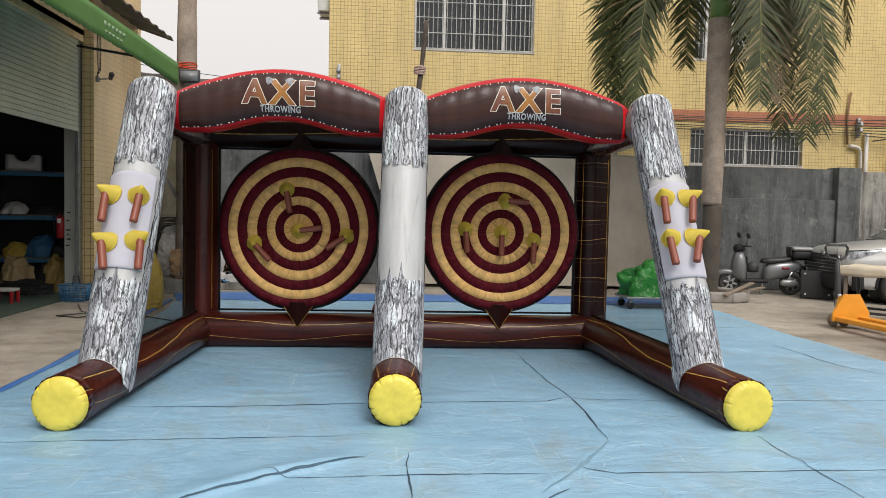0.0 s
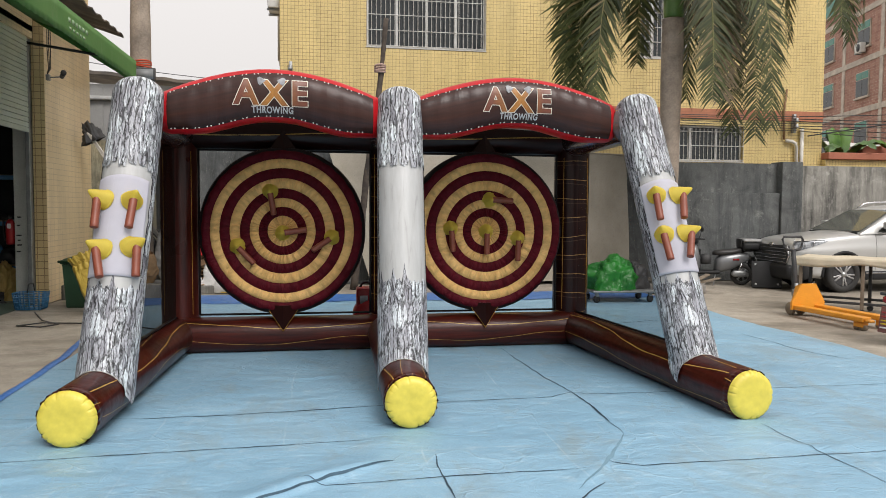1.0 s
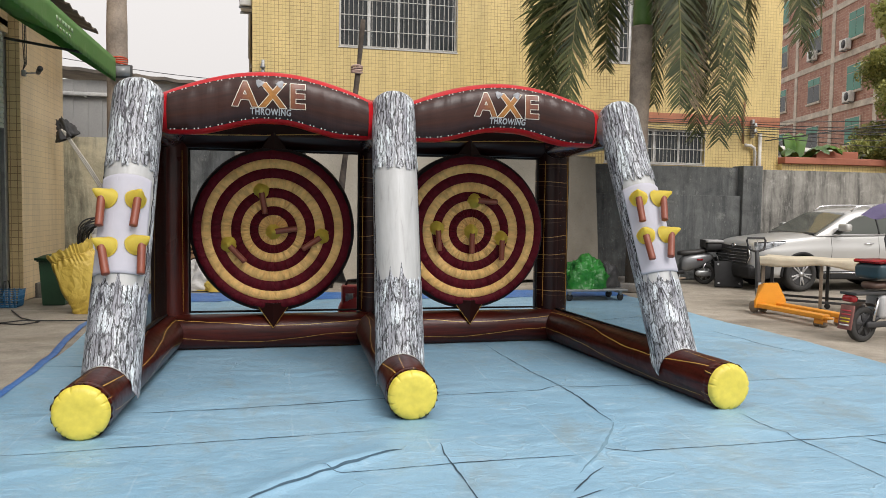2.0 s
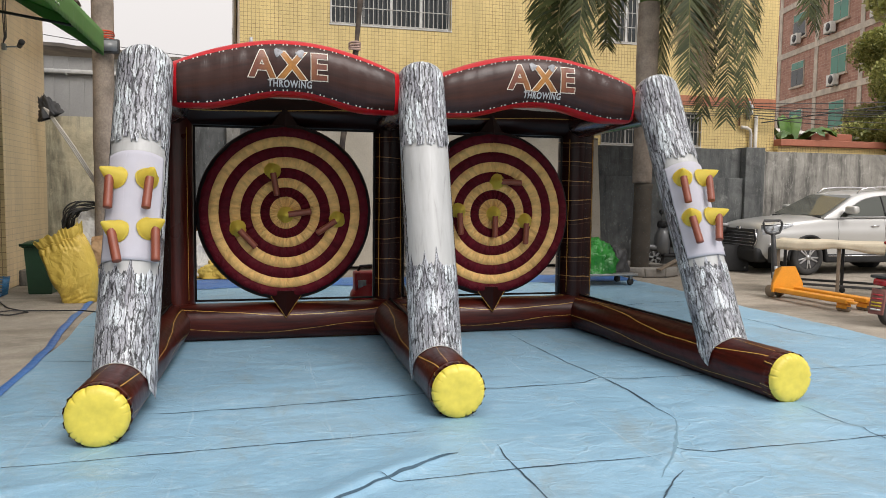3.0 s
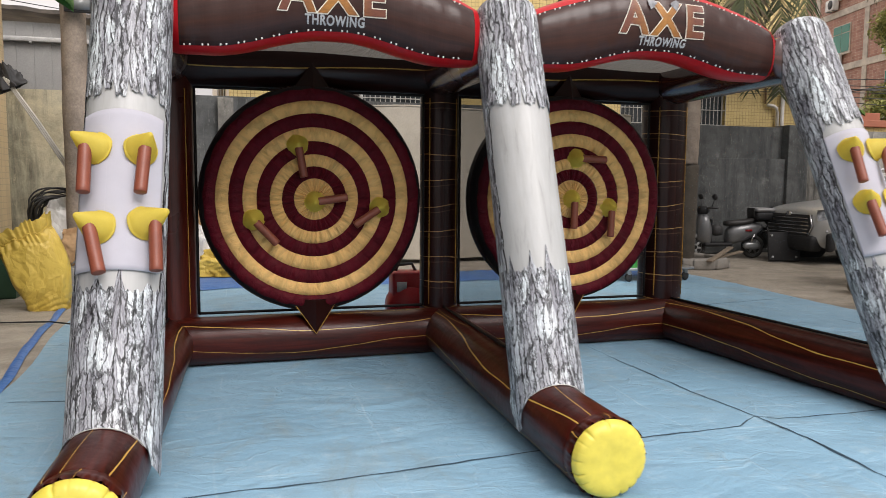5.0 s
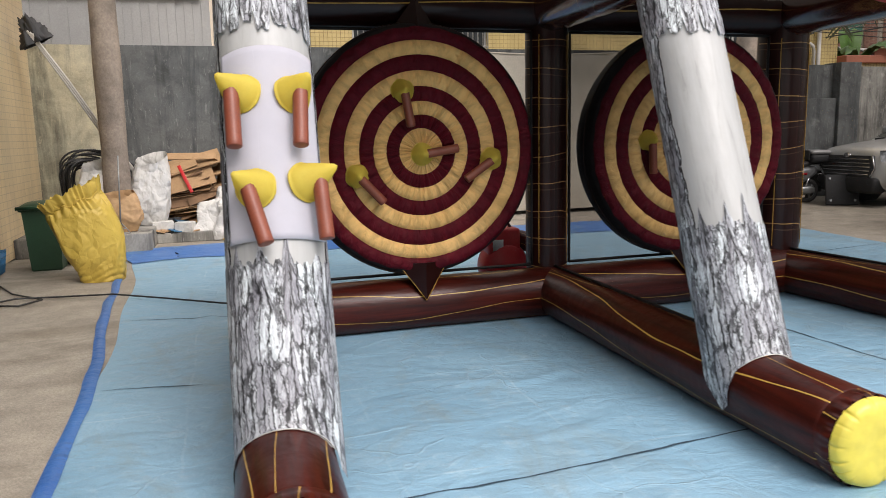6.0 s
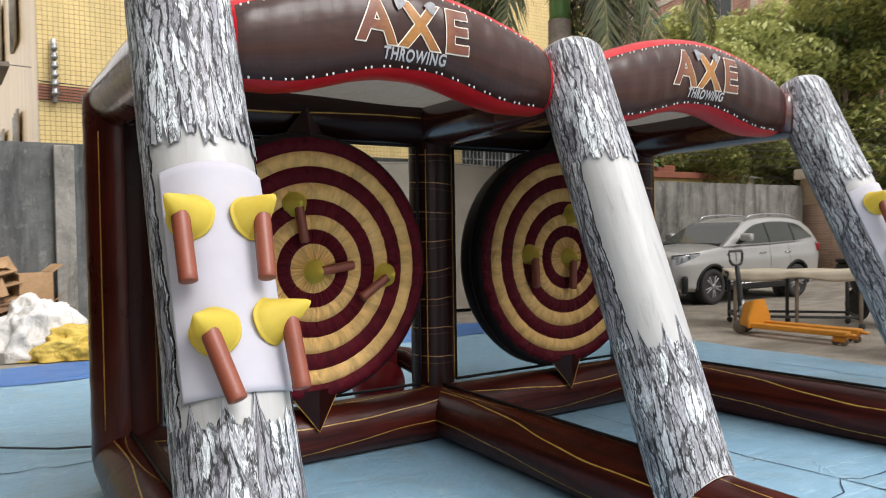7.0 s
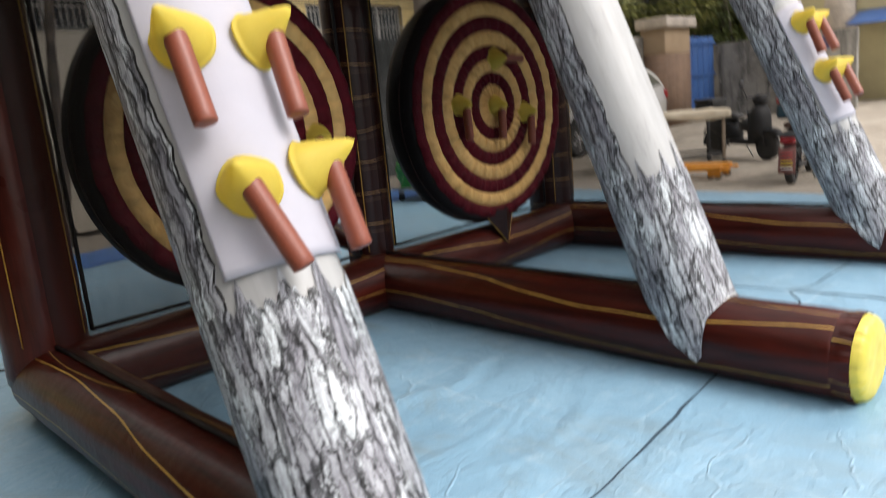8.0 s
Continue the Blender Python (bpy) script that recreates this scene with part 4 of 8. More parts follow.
    for sgn in (-1, 1):
        bm = bmesh.new()
        bm.faces.new([bm.verts.new((sgn * (0.02 + 0.75 * px), 0, 0.75 * pz)) for px, pz in blade])
        bmesh.ops.triangulate(bm, faces=bm.faces)
        for k in (-0.02, 0.0, 0.02):
            bmesh.ops.bisect_plane(bm, geom=list(bm.verts) + list(bm.edges) + list(bm.faces), plane_co=(0, 0, k), plane_no=(0, 0, 1))
        part("axe_print", lay(bm, 2.80, 0.012, words_x + sgn * 0.03), m_steel_print, body, "small grey axe-head print")
    return body


header(-2.115, -0.245, -1.185)
header(0.205, 2.12, 1.16)
for xa, xb in ((-2.33, -0.02), (0.02, 2.32)):
    part("roof_cloth", grid(18, 14, lambda u, v: Vector((xa + (xb - xa) * u, 7.35 + (BACK - 7.30) * v, 2.585 + 0.05 * math.sin(math.pi * u) * (1 - v) + 0.012 * math.sin(9 * u + 4 * v)))), m_roof, game, "pale grey roof cloth")

# targets
TARGET_R, TARGET_Z, FACE_Y = 0.903, 1.372, 8.53
RINGS = (0.0, 0.19, 0.30, 0.41, 0.53, 0.655, 0.78, 0.895, 1.0)


def target(cx, seed, wide_by):
    def drum_at(u, v):
        a = 2 * math.pi * u
        prof = ((0.90, 0.0), (0.99, 0.004), (1.024, 0.022), (1.045, 0.10), (1.05, 0.20), (1.02, 0.27), (0.6, 0.28))
        r, d = prof[min(6, int(round(v * 6)))]
        return Vector((cx + TARGET_R * wide_by * r * math.cos(a), FACE_Y + 0.012 + d, TARGET_Z + TARGET_R * r * math.sin(a)))
    drum = part("target", grid(96, 6, drum_at), m_black, game, "round padded target with maroon and tan rings")
    part("drum_seam", tube([drum_at(k / 96, 0.5) * 1.0 for k in range(97)], 0.006, 6), m_beam, drum)
    rnd = random.Random(seed)
    for i in range(8):
        r0, r1 = RINGS[i], RINGS[i + 1]
        ph = [rnd.uniform(0, 6.28) for _ in range(4)]

        def at(u, v):
            a = 2 * math.pi * u
            k = r0 + (r1 - r0) * v
            fold = math.copysign(abs(math.sin(a * 29 + ph[0] + 1.5 * math.sin(a * 5 + ph[1]))) ** 0.5, math.sin(a * 29 + ph[0] + 1.5 * math.sin(a * 5 + ph[1]))) + 0.7 * math.sin(a * 53 + ph[2] + math.sin(a * 7))
            puff = math.sin(math.pi * min(1, max(0, v))) ** 0.6 if i else math.cos(math.pi / 2 * v) ** 0.6
            edge = 1 + (0.004 * math.sin(a * 29 + ph[3]) if i == 7 and v == 1 else 0.0)
            return Vector((cx + TARGET_R * wide_by * k * edge * math.cos(a), FACE_Y + 0.012 - 0.022 * puff - 0.0078 * fold * (0.35 + v * (1 - v) * 2), TARGET_Z + TARGET_R * k * edge * math.sin(a)))
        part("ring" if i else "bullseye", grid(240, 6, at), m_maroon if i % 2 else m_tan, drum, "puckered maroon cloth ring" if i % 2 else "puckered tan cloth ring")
    # pointed brown wedges above and below
    for sgn, tip, wide in ((-1, 0.245, 0.20), (1, 2.50, 0.20)):
        z0 = TARGET_Z + sgn * TARGET_R * 0.93
        bm = bmesh.new()
        side_y, tip_y = (FACE_Y + 0.05, FACE_Y - 0.035) if sgn < 0 else (FACE_Y + 0.14, FACE_Y + 0.09)
        lft, rgt, apex = Vector((cx - wide, side_y, z0)), Vector((cx + wide, side_y, z0)), Vector((cx, tip_y, tip))
        mid, back = Vector((cx, FACE_Y - (0.045 if sgn < 0 else 0.005), z0)), Vector((cx, FACE_Y + 0.30, z0))
        if sgn > 0:
            lft.z = rgt.z = z0 + 0.02
        vs = [bm.verts.new(p) for p in (lft, mid, rgt, back, apex)]
        for f in ((0, 1, 4), (1, 2, 4), (2, 3, 4), (3, 0, 4), (3, 2, 1, 0)):
            bm.faces.new([vs[k] for k in f])
        bmesh.ops.recalc_face_normals(bm, faces=bm.faces)
        wedge = part("wedge", bm, m_beam, drum, "pointed brown vinyl wedge", smooth=False)
        if sgn < 0:
            off = Vector((0, -0.006, 0))
            for a, b in ((lft, apex), (rgt, apex)):
                part("welt", tube(line(a + off, b + off, 4), 0.0024, 6), m_gold, wedge, "printed gold line")
    return drum


target(-1.165, 3, 0.98)
target(1.165, 8, 1.0)

# toy axes
def toy_axe(skew):
    """A soft axe: cone head bent sideways by skew, handle hanging from it. Local z points out of the surface, y up the post."""
    axe = thing("toy_axe", (0, 0, 0), "soft toy axe, yellow cloth cone head and brown handle", "toy axe", "throwing axes")
    cone = lathe([(0.0, -0.006), (0.087, -0.005), (0.089, -0.001), (0.086, 0.003), (0.081, 0.004), (0.079, 0.014), (0.069, 0.038), (0.050, 0.074), (0.031, 0.108), (0.015, 0.136), (0.0, 0.150)], 26)
    straight = skew is None
    skew = skew or 0.0
    for v in cone.verts:
        a = math.atan2(v.co.y, v.co.x)
        v.co.x *= 1 + 0.03 * math.sin(5 * a + 20 * v.co.z)
        v.co.y = v.co.y * (1 + 0.03 * math.cos(4 * a)) + (0.05 if straight else 0.25) * max(0, v.co.z - 0.02)
        v.co.x += skew * max(0, v.co.z - 0.01)
        v.co.z *= 0.88 if straight else 1.0
    part("axe_head", cone, m_axe, axe, "yellow cloth cone")
    sx = skew * 0.06
    part("handle", inflated((sx, -0.005, 0.066), (sx, -0.262, 0.060), 0.033, 10, 16, 0.22), m_handle, axe, "brown vinyl handle")
    return axe


axes_by_skew = {k: toy_axe(k) for k in (None, 0.0, -0.29, 0.42)}


def stick(centre, normal, hang):
    """Pose of a toy axe on a surface: normal points out, hang is the way that the handle points."""
    z = Vector(normal).normalized()
    y = -(Vector(hang) - Vector(hang).dot(z) * z).normalized()
    x = y.cross(z)
    m = Matrix((x, y, z)).transposed().to_4x4()
    m.translation = Vector(centre)
    return m


spots = []
for cx, rows in ((-1.165, ((0.0, -0.02, 90, 13), (-0.136, 0.445, 17, -100), (-0.494, -0.167, 68, -73), (0.545, -0.07, -75, -50))),
                 (1.165, ((0.0, 0.0, 0, -44), (0.04, 0.37, 45, -2), (-0.42, 0.034, 3, -43), (0.378, -0.08, -1, -46)))):
    for dx, dz, hx, hz in rows:
        spots.append((None, stick((cx + dx, FACE_Y - 0.008, TARGET_Z + dz), (0.0, -1, 0.0), (hx, 0, hz))))
for side, rows in (("left", ((-29, 1.535, 0, -0.29), (25, 1.528, -3, 0.0), (-20, 1.095, 14, -0.29), (32.5, 1.125, 4, 0.42))), ("right", ((-27, 1.639, -3, 0.0), (24, 1.63, -14, 0.42), (-30, 1.246, 2, 0.0), (21, 1.243, -20, 0.42)))):
    post = POSTS[side]
    for deg, v, swing, skew in rows:
        a = radians(deg)
        out = post_point(post, v, a, 1.0) - post_axis(post, v)
        across = post_point(post, v, a + math.pi / 2, 1.0) - post_axis(post, v)
        down = (post_axis(post, 0) - post_axis(post, 1)).normalized()
        hang = down * math.cos(radians(swing)) + across * math.sin(radians(swing))
        spots.append((skew, stick(post_point(post, v, a, post[4] + 0.018), out, hang)))
used = set()
for skew, m in spots:
    if skew in used:
        copy_thing(axes_by_skew[skew], m)
    else:
        axes_by_skew[skew].matrix_basis = m
        used.add(skew)

# ---- the yard ----
structure("ground", grid(60, 60, lambda u, v: Vector(((u - 0.5) ** 3 * 3200 + (u - 0.5) * 60, (v - 0.5) ** 3 * 3200 + (v - 0.5) * 60 + 8, -0.016))), m_ground, "worn stained concrete yard", "ground")


def wall_sheet(x0, x1, z0, z1, depth, holes):
    """A wall in the x-z plane from y = 0 to depth, with openings (x0, x1, z0, z1) that go through it."""
    bm = bmesh.new()
    xs = sorted({x0, x1, *[h[0] for h in holes], *[h[1] for h in holes]})
    for xa, xb in zip(xs, xs[1:]):
        mid = (xa + xb) / 2
        z = z0
        for h in sorted((h for h in holes if h[0] < mid < h[1]), key=lambda h: h[2]):
            if h[2] > z:
                box(bm, xa, xb, 0, depth, z, h[2])
            z = h[3]
        if z1 > z:
            box(bm, xa, xb, 0, depth, z, z1)
    return bm


def barred_window(name, x0, x1, z0, z1, at, turn=0, lights=4, label="barred aluminium window in a tiled wall"):
    """A sliding window set in its opening, with a steel grille outside."""
    w = tagged(new(name), label, "window", "", "structure")
    w.location = at
    bm = bmesh.new()
    for a in (x0, x1 - 0.05):
        box(bm, a, a + 0.05, 0.10, 0.16, z0, z1)
    for a in (z0, z1 - 0.05):
        box(bm, x0 + 0.05, x1 - 0.05, 0.10, 0.16, a, a + 0.05)
    kids = [("window_frame", bm, m_alu)]
    for k in range(1, lights):
        x = x0 + (x1 - x0) * k / lights
        kids.append(("mullion", boxed(x - 0.035, x + 0.035, 0.085, 0.155, z0 + 0.05, z1 - 0.05, 0.004), m_alu))
    for k in range(lights):
        a, b = x0 + (x1 - x0) * k / lights, x0 + (x1 - x0) * (k + 1) / lights
        kids.append(("pane", boxed(a + 0.03, b - 0.03, 0.12, 0.13, z0 + 0.05, z1 - 0.05), m_glass))
    kids.append(("sill", boxed(x0 - 0.03, x1 + 0.03, -0.02, 0.10, z0 - 0.04, z0 - 0.002, 0.006), m_alu))
    n = int((x1 - x0) / 0.125)
    for k in range(n + 1):
        x = x0 + (x1 - x0) * k / n
        kids.append(("bar", tube(line((x, -0.02, z0), (x, -0.02, z1), 1), 0.010, 6), m_bars))
    for k in range(int((z1 - z0) / 0.42) + 1):
        z = z0 + 0.02 + k * 0.42
        kids.append(("rail", tube(line((x0, -0.035, z), (x1, -0.035, z), 1), 0.012, 6), m_bars))
    for kid, bm, m in kids:
        ob = part(kid, bm, m, None, "", False)
        ob.parent = w
    w.rotation_euler = (0, 0, radians(turn))
    return w


# tiled building behind
BY, BX0, BX1 = 20.7, -1.87, 14.36
holes = [(0.47, 3.80, 6.10, 8.1), (8.42, 9.95, 6.10, 8.1), (8.42, 11.75, 3.12, 4.16), (0.47, 3.80, 3.12, 4.16)]
front = wall_sheet(BX0, BX1, 0, 4.36, 0.25, [h for h in holes if h[2] < 4.3])
wall_front = structure("wall_north", moved(front, Matrix.Translation((0, BY, 0))), m_tile, "yellow-tiled apartment wall, stained", "wall")
structure("wall_band", boxed(BX0, BX1, BY - 0.03, BY + 0.25, 4.36, 4.66), m_tile_red, "red-brown tile band", "wall")
up = wall_sheet(BX0, BX1, 4.66, 13, 0.25, [h for h in holes if h[2] > 4.3])
structure("wall_upper", moved(up, Matrix.Translation((0, BY, 0))), m_tile, "yellow-tiled apartment wall, stained", "wall")
for i, h in enumerate(holes):
    barred_window(f"window_{i + 1}", *h, (0, BY, 0))
bm = boxed(BX0, BX0 + 0.25, BY + 0.254, BY + 30, 0, 13)
for v in bm.verts:
    v.co.x -= 1.05 * max(0.0, v.co.y - BY - 0.3) / 29.7
structure("wall_west", bm, m_tile_y, "yellow-tiled side wall", "wall")
structure("wall_east", boxed(BX1 - 0.25, BX1, BY + 0.254, BY + 11, 0, 13), m_tile_y, "yellow-tiled side wall", "wall")
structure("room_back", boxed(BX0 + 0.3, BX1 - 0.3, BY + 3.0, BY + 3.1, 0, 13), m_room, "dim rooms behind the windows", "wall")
structure("roof", boxed(BX0, BX1, BY, BY + 11, 13.004, 13.2), m_wall2, "flat concrete roof", "roof")

m_blind = plain("closed_blind", (0.34, 0.29, 0.20), (0.26, 0.22, 0.16), 3, 0.6)
for i, y in enumerate((24.6, 28.5, 33.0)):
    for zlo, zhi in ((6.2, 8.2), (3.3, 4.6)):
        x = BX0 - 1.05 * (y - BY) / 29.7
        w = thing("side_window", (x, y, zlo), "dark window in the yellow side wall", "window", "side windows", "structure")
        part("pane", boxed(x - 0.06, x - 0.03, y - 0.8, y + 0.8, zlo, zhi), m_blind, w)
        for k in range(3):
            part("frame_bar", boxed(x - 0.10, x - 0.062, y - 0.8 + 0.78 * k, y - 0.76 + 0.78 * k, zlo, zhi), m_bars, w)

# boundary wall
structure("wall_boundary_west", boxed(-5.6, -4.15, 16.2, 16.42, 0, 3.0), m_wall3, "stained plastered yard wall", "wall")
structure("wall_boundary_middle", boxed(-4.15, 4.9, 16.2, 16.42, 0, 3.0), m_wall, "dark grey cement yard wall", "wall")
bm = boxed(4.9, 9.93, 16.2, 16.42, 0, 2.75)
structure("wall_boundary", bm, m_wall, "dark grey cement yard wall", "wall")
structure("wall_plinth", boxed(4.9, 9.93, 16.06, 16.196, 0, 2.05, 0.01), m_wall, "thicker lower part of the yard wall", "wall")
structure("wall_pier", boxed(9.93, 10.46, 15.98, 16.45, 0, 2.79, 0.01), m_wall, "grey cement wall pier", "wall")
structure("wall_boundary_east", boxed(10.46, 17.38, 16.2, 16.42, 0, 2.72), m_wall2, "weathered cement yard wall", "wall")

# sheet-clad shed over the wall
shed = bmesh.new()
for k in range(36):
    x = -8.05 + k * 0.15
    box(shed, x, x + 0.148, 18.0 - 0.014 * (k % 2), 18.2, 0, 4.42)
structure("wall_shed", shed, m_clad, "grey ribbed sheet wall of a shed", "wall")
roof_bm = grid(20, 4, lambda u, v: Vector((-8.4 + 5.9 * u, 17.75 + 3 * v, 4.86 - 0.42 * u + 0.2 * v + 0.015 * math.sin(u * 190))))
structure("roof_shed", thicken(roof_bm, 0.07), m_metal_roof, "dark sheet roof of a shed", "roof")

gutter = thing("roof_gutter", (-6, 17.93, 4.08), "pale plastic gutter along a sheet-clad shed", "gutter")
part("channel", boxed(-8.0, -2.8, 17.88, 17.98, 4.05, 4.14, 0.012), m_alu, gutter)
for k in range(5):
    part("bracket", boxed(-7.6 + 1.1 * k, -7.56 + 1.1 * k, 17.86, 17.985, 4.02, 4.046, 0.004), m_alu, gutter)

# shop on the west side
SX, SHOP_Y, SHUT_X = -5.29, 13.37, -5.52
structure("shop_pillar", boxed(-5.50, SX, SHOP_Y, 15.80, 0, 6.2, 0.01), m_tile_y, "cream-tiled shop pillar", "wall")
m_tile_x = tile_material("cream_corner_tiles", (0.60, 0.455, 0.235), (0.545, 0.41, 0.21), (0.20, 0.13, 0.06), 0.103, 0.118)
structure("shop_pillar_front", boxed(-5.494, -5.296, SHOP_Y - 0.006, SHOP_Y - 0.001, 0, 6.2), m_tile_x, "cream-tiled pillar end with brown joints", "wall")
structure("shop_upper_wall", boxed(-5.7, -5.46, 4.0, SHOP_Y - 0.01, 4.40, 6.2), m_tile_y, "cream-tiled wall over the shop", "wall")
structure("shop_side", boxed(-5.6, -5.45, 15.804, 16.19, 0, 4.2), m_wall3, "stained wall beside the shop", "wall")
sh = bmesh.new()
pz = 2.85
while pz < 4.36:
    k = boxed(SHUT_X - 0.02, SHUT_X + 0.02, 7.0, 13.24, pz, pz + 0.078, 0.012)
    me = bpy.data.meshes.new("slat")
    k.to_mesh(me)
    k.free()
    sh.from_mesh(me)
    bpy.data.meshes.remove(me)
    pz += 0.082
structure("roller_shutter", sh, m_shutter, "half-raised grey-green roller shutter", "shutter")
structure("shutter_frame", boxed(SHUT_X - 0.05, SHUT_X + 0.018, 13.245, SHOP_Y - 0.012, 0, 4.39, 0.006), m_steel, "grey steel shutter guide", "trim")
m_col = plain("grey_painted_column", (0.60, 0.61, 0.57), (0.50, 0.51, 0.475), 1.4, 0.6, 40, 0.15)
structure("shop_column", boxed(-5.86, -5.575, 13.50, 13.74, 0, 4.49, 0.01), m_col, "pale grey column with faint handwriting marks", "wall")
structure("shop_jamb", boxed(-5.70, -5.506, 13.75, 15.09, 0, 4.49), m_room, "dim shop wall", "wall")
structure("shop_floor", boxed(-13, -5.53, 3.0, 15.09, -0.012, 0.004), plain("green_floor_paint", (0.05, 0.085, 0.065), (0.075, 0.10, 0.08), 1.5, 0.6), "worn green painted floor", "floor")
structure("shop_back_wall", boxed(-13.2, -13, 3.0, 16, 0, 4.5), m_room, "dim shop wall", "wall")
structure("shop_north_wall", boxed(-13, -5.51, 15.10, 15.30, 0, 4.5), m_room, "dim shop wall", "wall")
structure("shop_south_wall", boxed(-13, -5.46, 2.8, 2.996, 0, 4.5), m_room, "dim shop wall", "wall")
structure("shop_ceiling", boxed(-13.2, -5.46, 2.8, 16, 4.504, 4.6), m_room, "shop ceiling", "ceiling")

# tarps on the ground
# folds in the sheet: path, height, width
FOLDS = [([(3.4, 9.2), (4.1, 8.7), (4.9, 8.2)], 0.012, 0.10), ([(-1.33, 3.97), (-1.22, 4.07), (-0.85, 4.40), (-0.55, 4.60), (-0.27, 4.78)], 0.030, 0.13), ([(0.72, 4.10), (1.02, 4.44), (1.26, 4.80), (1.44, 5.08)], 0.014, 0.08), ([(2.2, 4.9), (2.6, 4.6), (3.3, 4.55)], 0.012, 0.09), ([(1.49, 6.3), (1.48, 5.7), (1.47, 5.12)], 0.010, 0.06),
                  ([(-3.0, 4.6), (-2.5, 4.75), (-2.0, 4.7)], 0.010, 0.08), ([(-1.6, 7.4), (-0.9, 7.15), (-0.5, 7.3)], 0.010, 0.07), ([(3.4, 5.6), (3.9, 5.2), (4.6, 5.3)], 0.012, 0.09), ([(-2.9, 8.9), (-2.75, 9.6), (-2.9, 10.4)], 0.010, 0.08), ([(-1.75, 6.6), (-1.3, 6.35), (-0.7, 6.45)], 0.008, 0.06), ([(0.6, 7.9), (0.9, 7.2), (0.8, 6.8)], 0.008, 0.06)]
SPANS = []
for pts, h, w in FOLDS:
    for k, (a, b) in enumerate(zip(pts, pts[1:])):
        SPANS.append((Vector(a), Vector(b), k / (len(pts) - 1), 1 / (len(pts) - 1), h, w))


def tarp_z(x, y):
    z = -0.011 + 0.006 * (noise.noise(Vector((x * 0.9, y * 1.6, 0))) + 0.6) + 0.004 * noise.noise(Vector((x * 3, y * 5, 2))) + 0.0022 * noise.noise(Vector((x * 8, y * 11, 4)))
    best = 0.0
    for a, b, s0, ds, h, w in SPANS:
        if min(a.x, b.x) - 0.4 < x < max(a.x, b.x) + 0.4 and min(a.y, b.y) - 0.4 < y < max(a.y, b.y) + 0.4:
            d = b - a
            p = Vector((x, y)) - a
            t = p.dot(d) / d.length_squared
            if -0.02 <= t <= 1.02:
                off = (d.x * p.y - d.y * p.x) / d.length
                wide = w * (1.1 if off > 0 else 0.32)
                best = max(best, h * 1.6 * math.sin(math.pi * min(1, max(0, s0 + t * ds))) ** 0.7 * math.exp(-(off / wide) ** 2))
    return max(-0.013, z + best)


def tarp_at(u, v):
    y = -3.0 + 17.0 * v
    left = -3.42 - 0.10 * smooth01(6.5, 11, y) - 0.25 * smooth01(10, 14, y) + 0.03 * math.sin(y * 2.3)
    right = 5.52 + 0.05 * math.sin(y * 1.7)
    x = left + (right - left) * u
    return Vector((x, y, tarp_z(x, y)))


tarp = thing("ground_tarp", (0, 5, 0), "worn light blue tarpaulin spread over the yard", "tarpaulin")
part("sheet", grid(250, 460, tarp_at), m_tarp, tarp, "light blue woven sheet")


def strip(pts, half, lift, material, name="border", label=""):
    def at(u, v):
        i = min(len(pts) - 2, int(u * (len(pts) - 1)))
        k = u * (len(pts) - 1) - i
        a, b = Vector(pts[i]), Vector(pts[i + 1])
        p = a.lerp(b, k)
        d = (b - a).normalized()
        n = Vector((-d.y, d.x))
        w = half * (1 + 0.25 * noise.noise(Vector((p.x * 2, p.y * 2, 1))))
        q = p + n * (w * (2 * v - 1)) + n * (0.03 * noise.noise(Vector((p.x * 1.5, p.y * 1.5, 5))))
        return Vector((q.x, q.y, tarp_z(q.x, q.y) - 0.006 + lift + 0.003 * noise.noise(Vector((q.x * 4, q.y * 4, 3))) + 0.012 * math.sin(math.pi * v)))
    return part(name, grid(160, 4, at), material, tarp, label)


strip([(-3.43, -3.0), (-3.42, 6.4), (-3.47, 8.0), (-3.66, 10.0), (-3.86, 13.0)], 0.042, 0.012, m_tarp2, "border", "dark blue hem")
strip([(-3.92, 13.42), (-3.3, 13.62), (0, 13.65), (5.5, 13.6)], 0.58, 0.014, m_tarp2, "border", "dark blue tarpaulin strip")


# darker tarp tones that carry the shade beside raised folds
m_tarp_shade = plain("tarp_fold_soft_shade", (0.10, 0.19, 0.25), (0.15, 0.26, 0.33), 5, 0.7)
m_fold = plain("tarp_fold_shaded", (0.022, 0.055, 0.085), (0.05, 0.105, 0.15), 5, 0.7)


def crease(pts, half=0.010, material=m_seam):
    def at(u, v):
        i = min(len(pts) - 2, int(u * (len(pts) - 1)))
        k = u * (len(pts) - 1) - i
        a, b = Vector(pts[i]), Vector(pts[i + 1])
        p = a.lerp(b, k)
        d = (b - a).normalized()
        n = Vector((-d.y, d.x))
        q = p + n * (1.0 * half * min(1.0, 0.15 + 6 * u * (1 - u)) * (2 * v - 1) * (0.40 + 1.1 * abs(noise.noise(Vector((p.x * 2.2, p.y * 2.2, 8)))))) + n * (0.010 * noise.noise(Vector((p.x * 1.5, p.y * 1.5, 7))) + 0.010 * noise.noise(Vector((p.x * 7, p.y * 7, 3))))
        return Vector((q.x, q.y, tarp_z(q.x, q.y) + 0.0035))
    return part("seam", grid(140, 2, at), material, tarp, "dark strip for a tarp seam or painted fold shade")


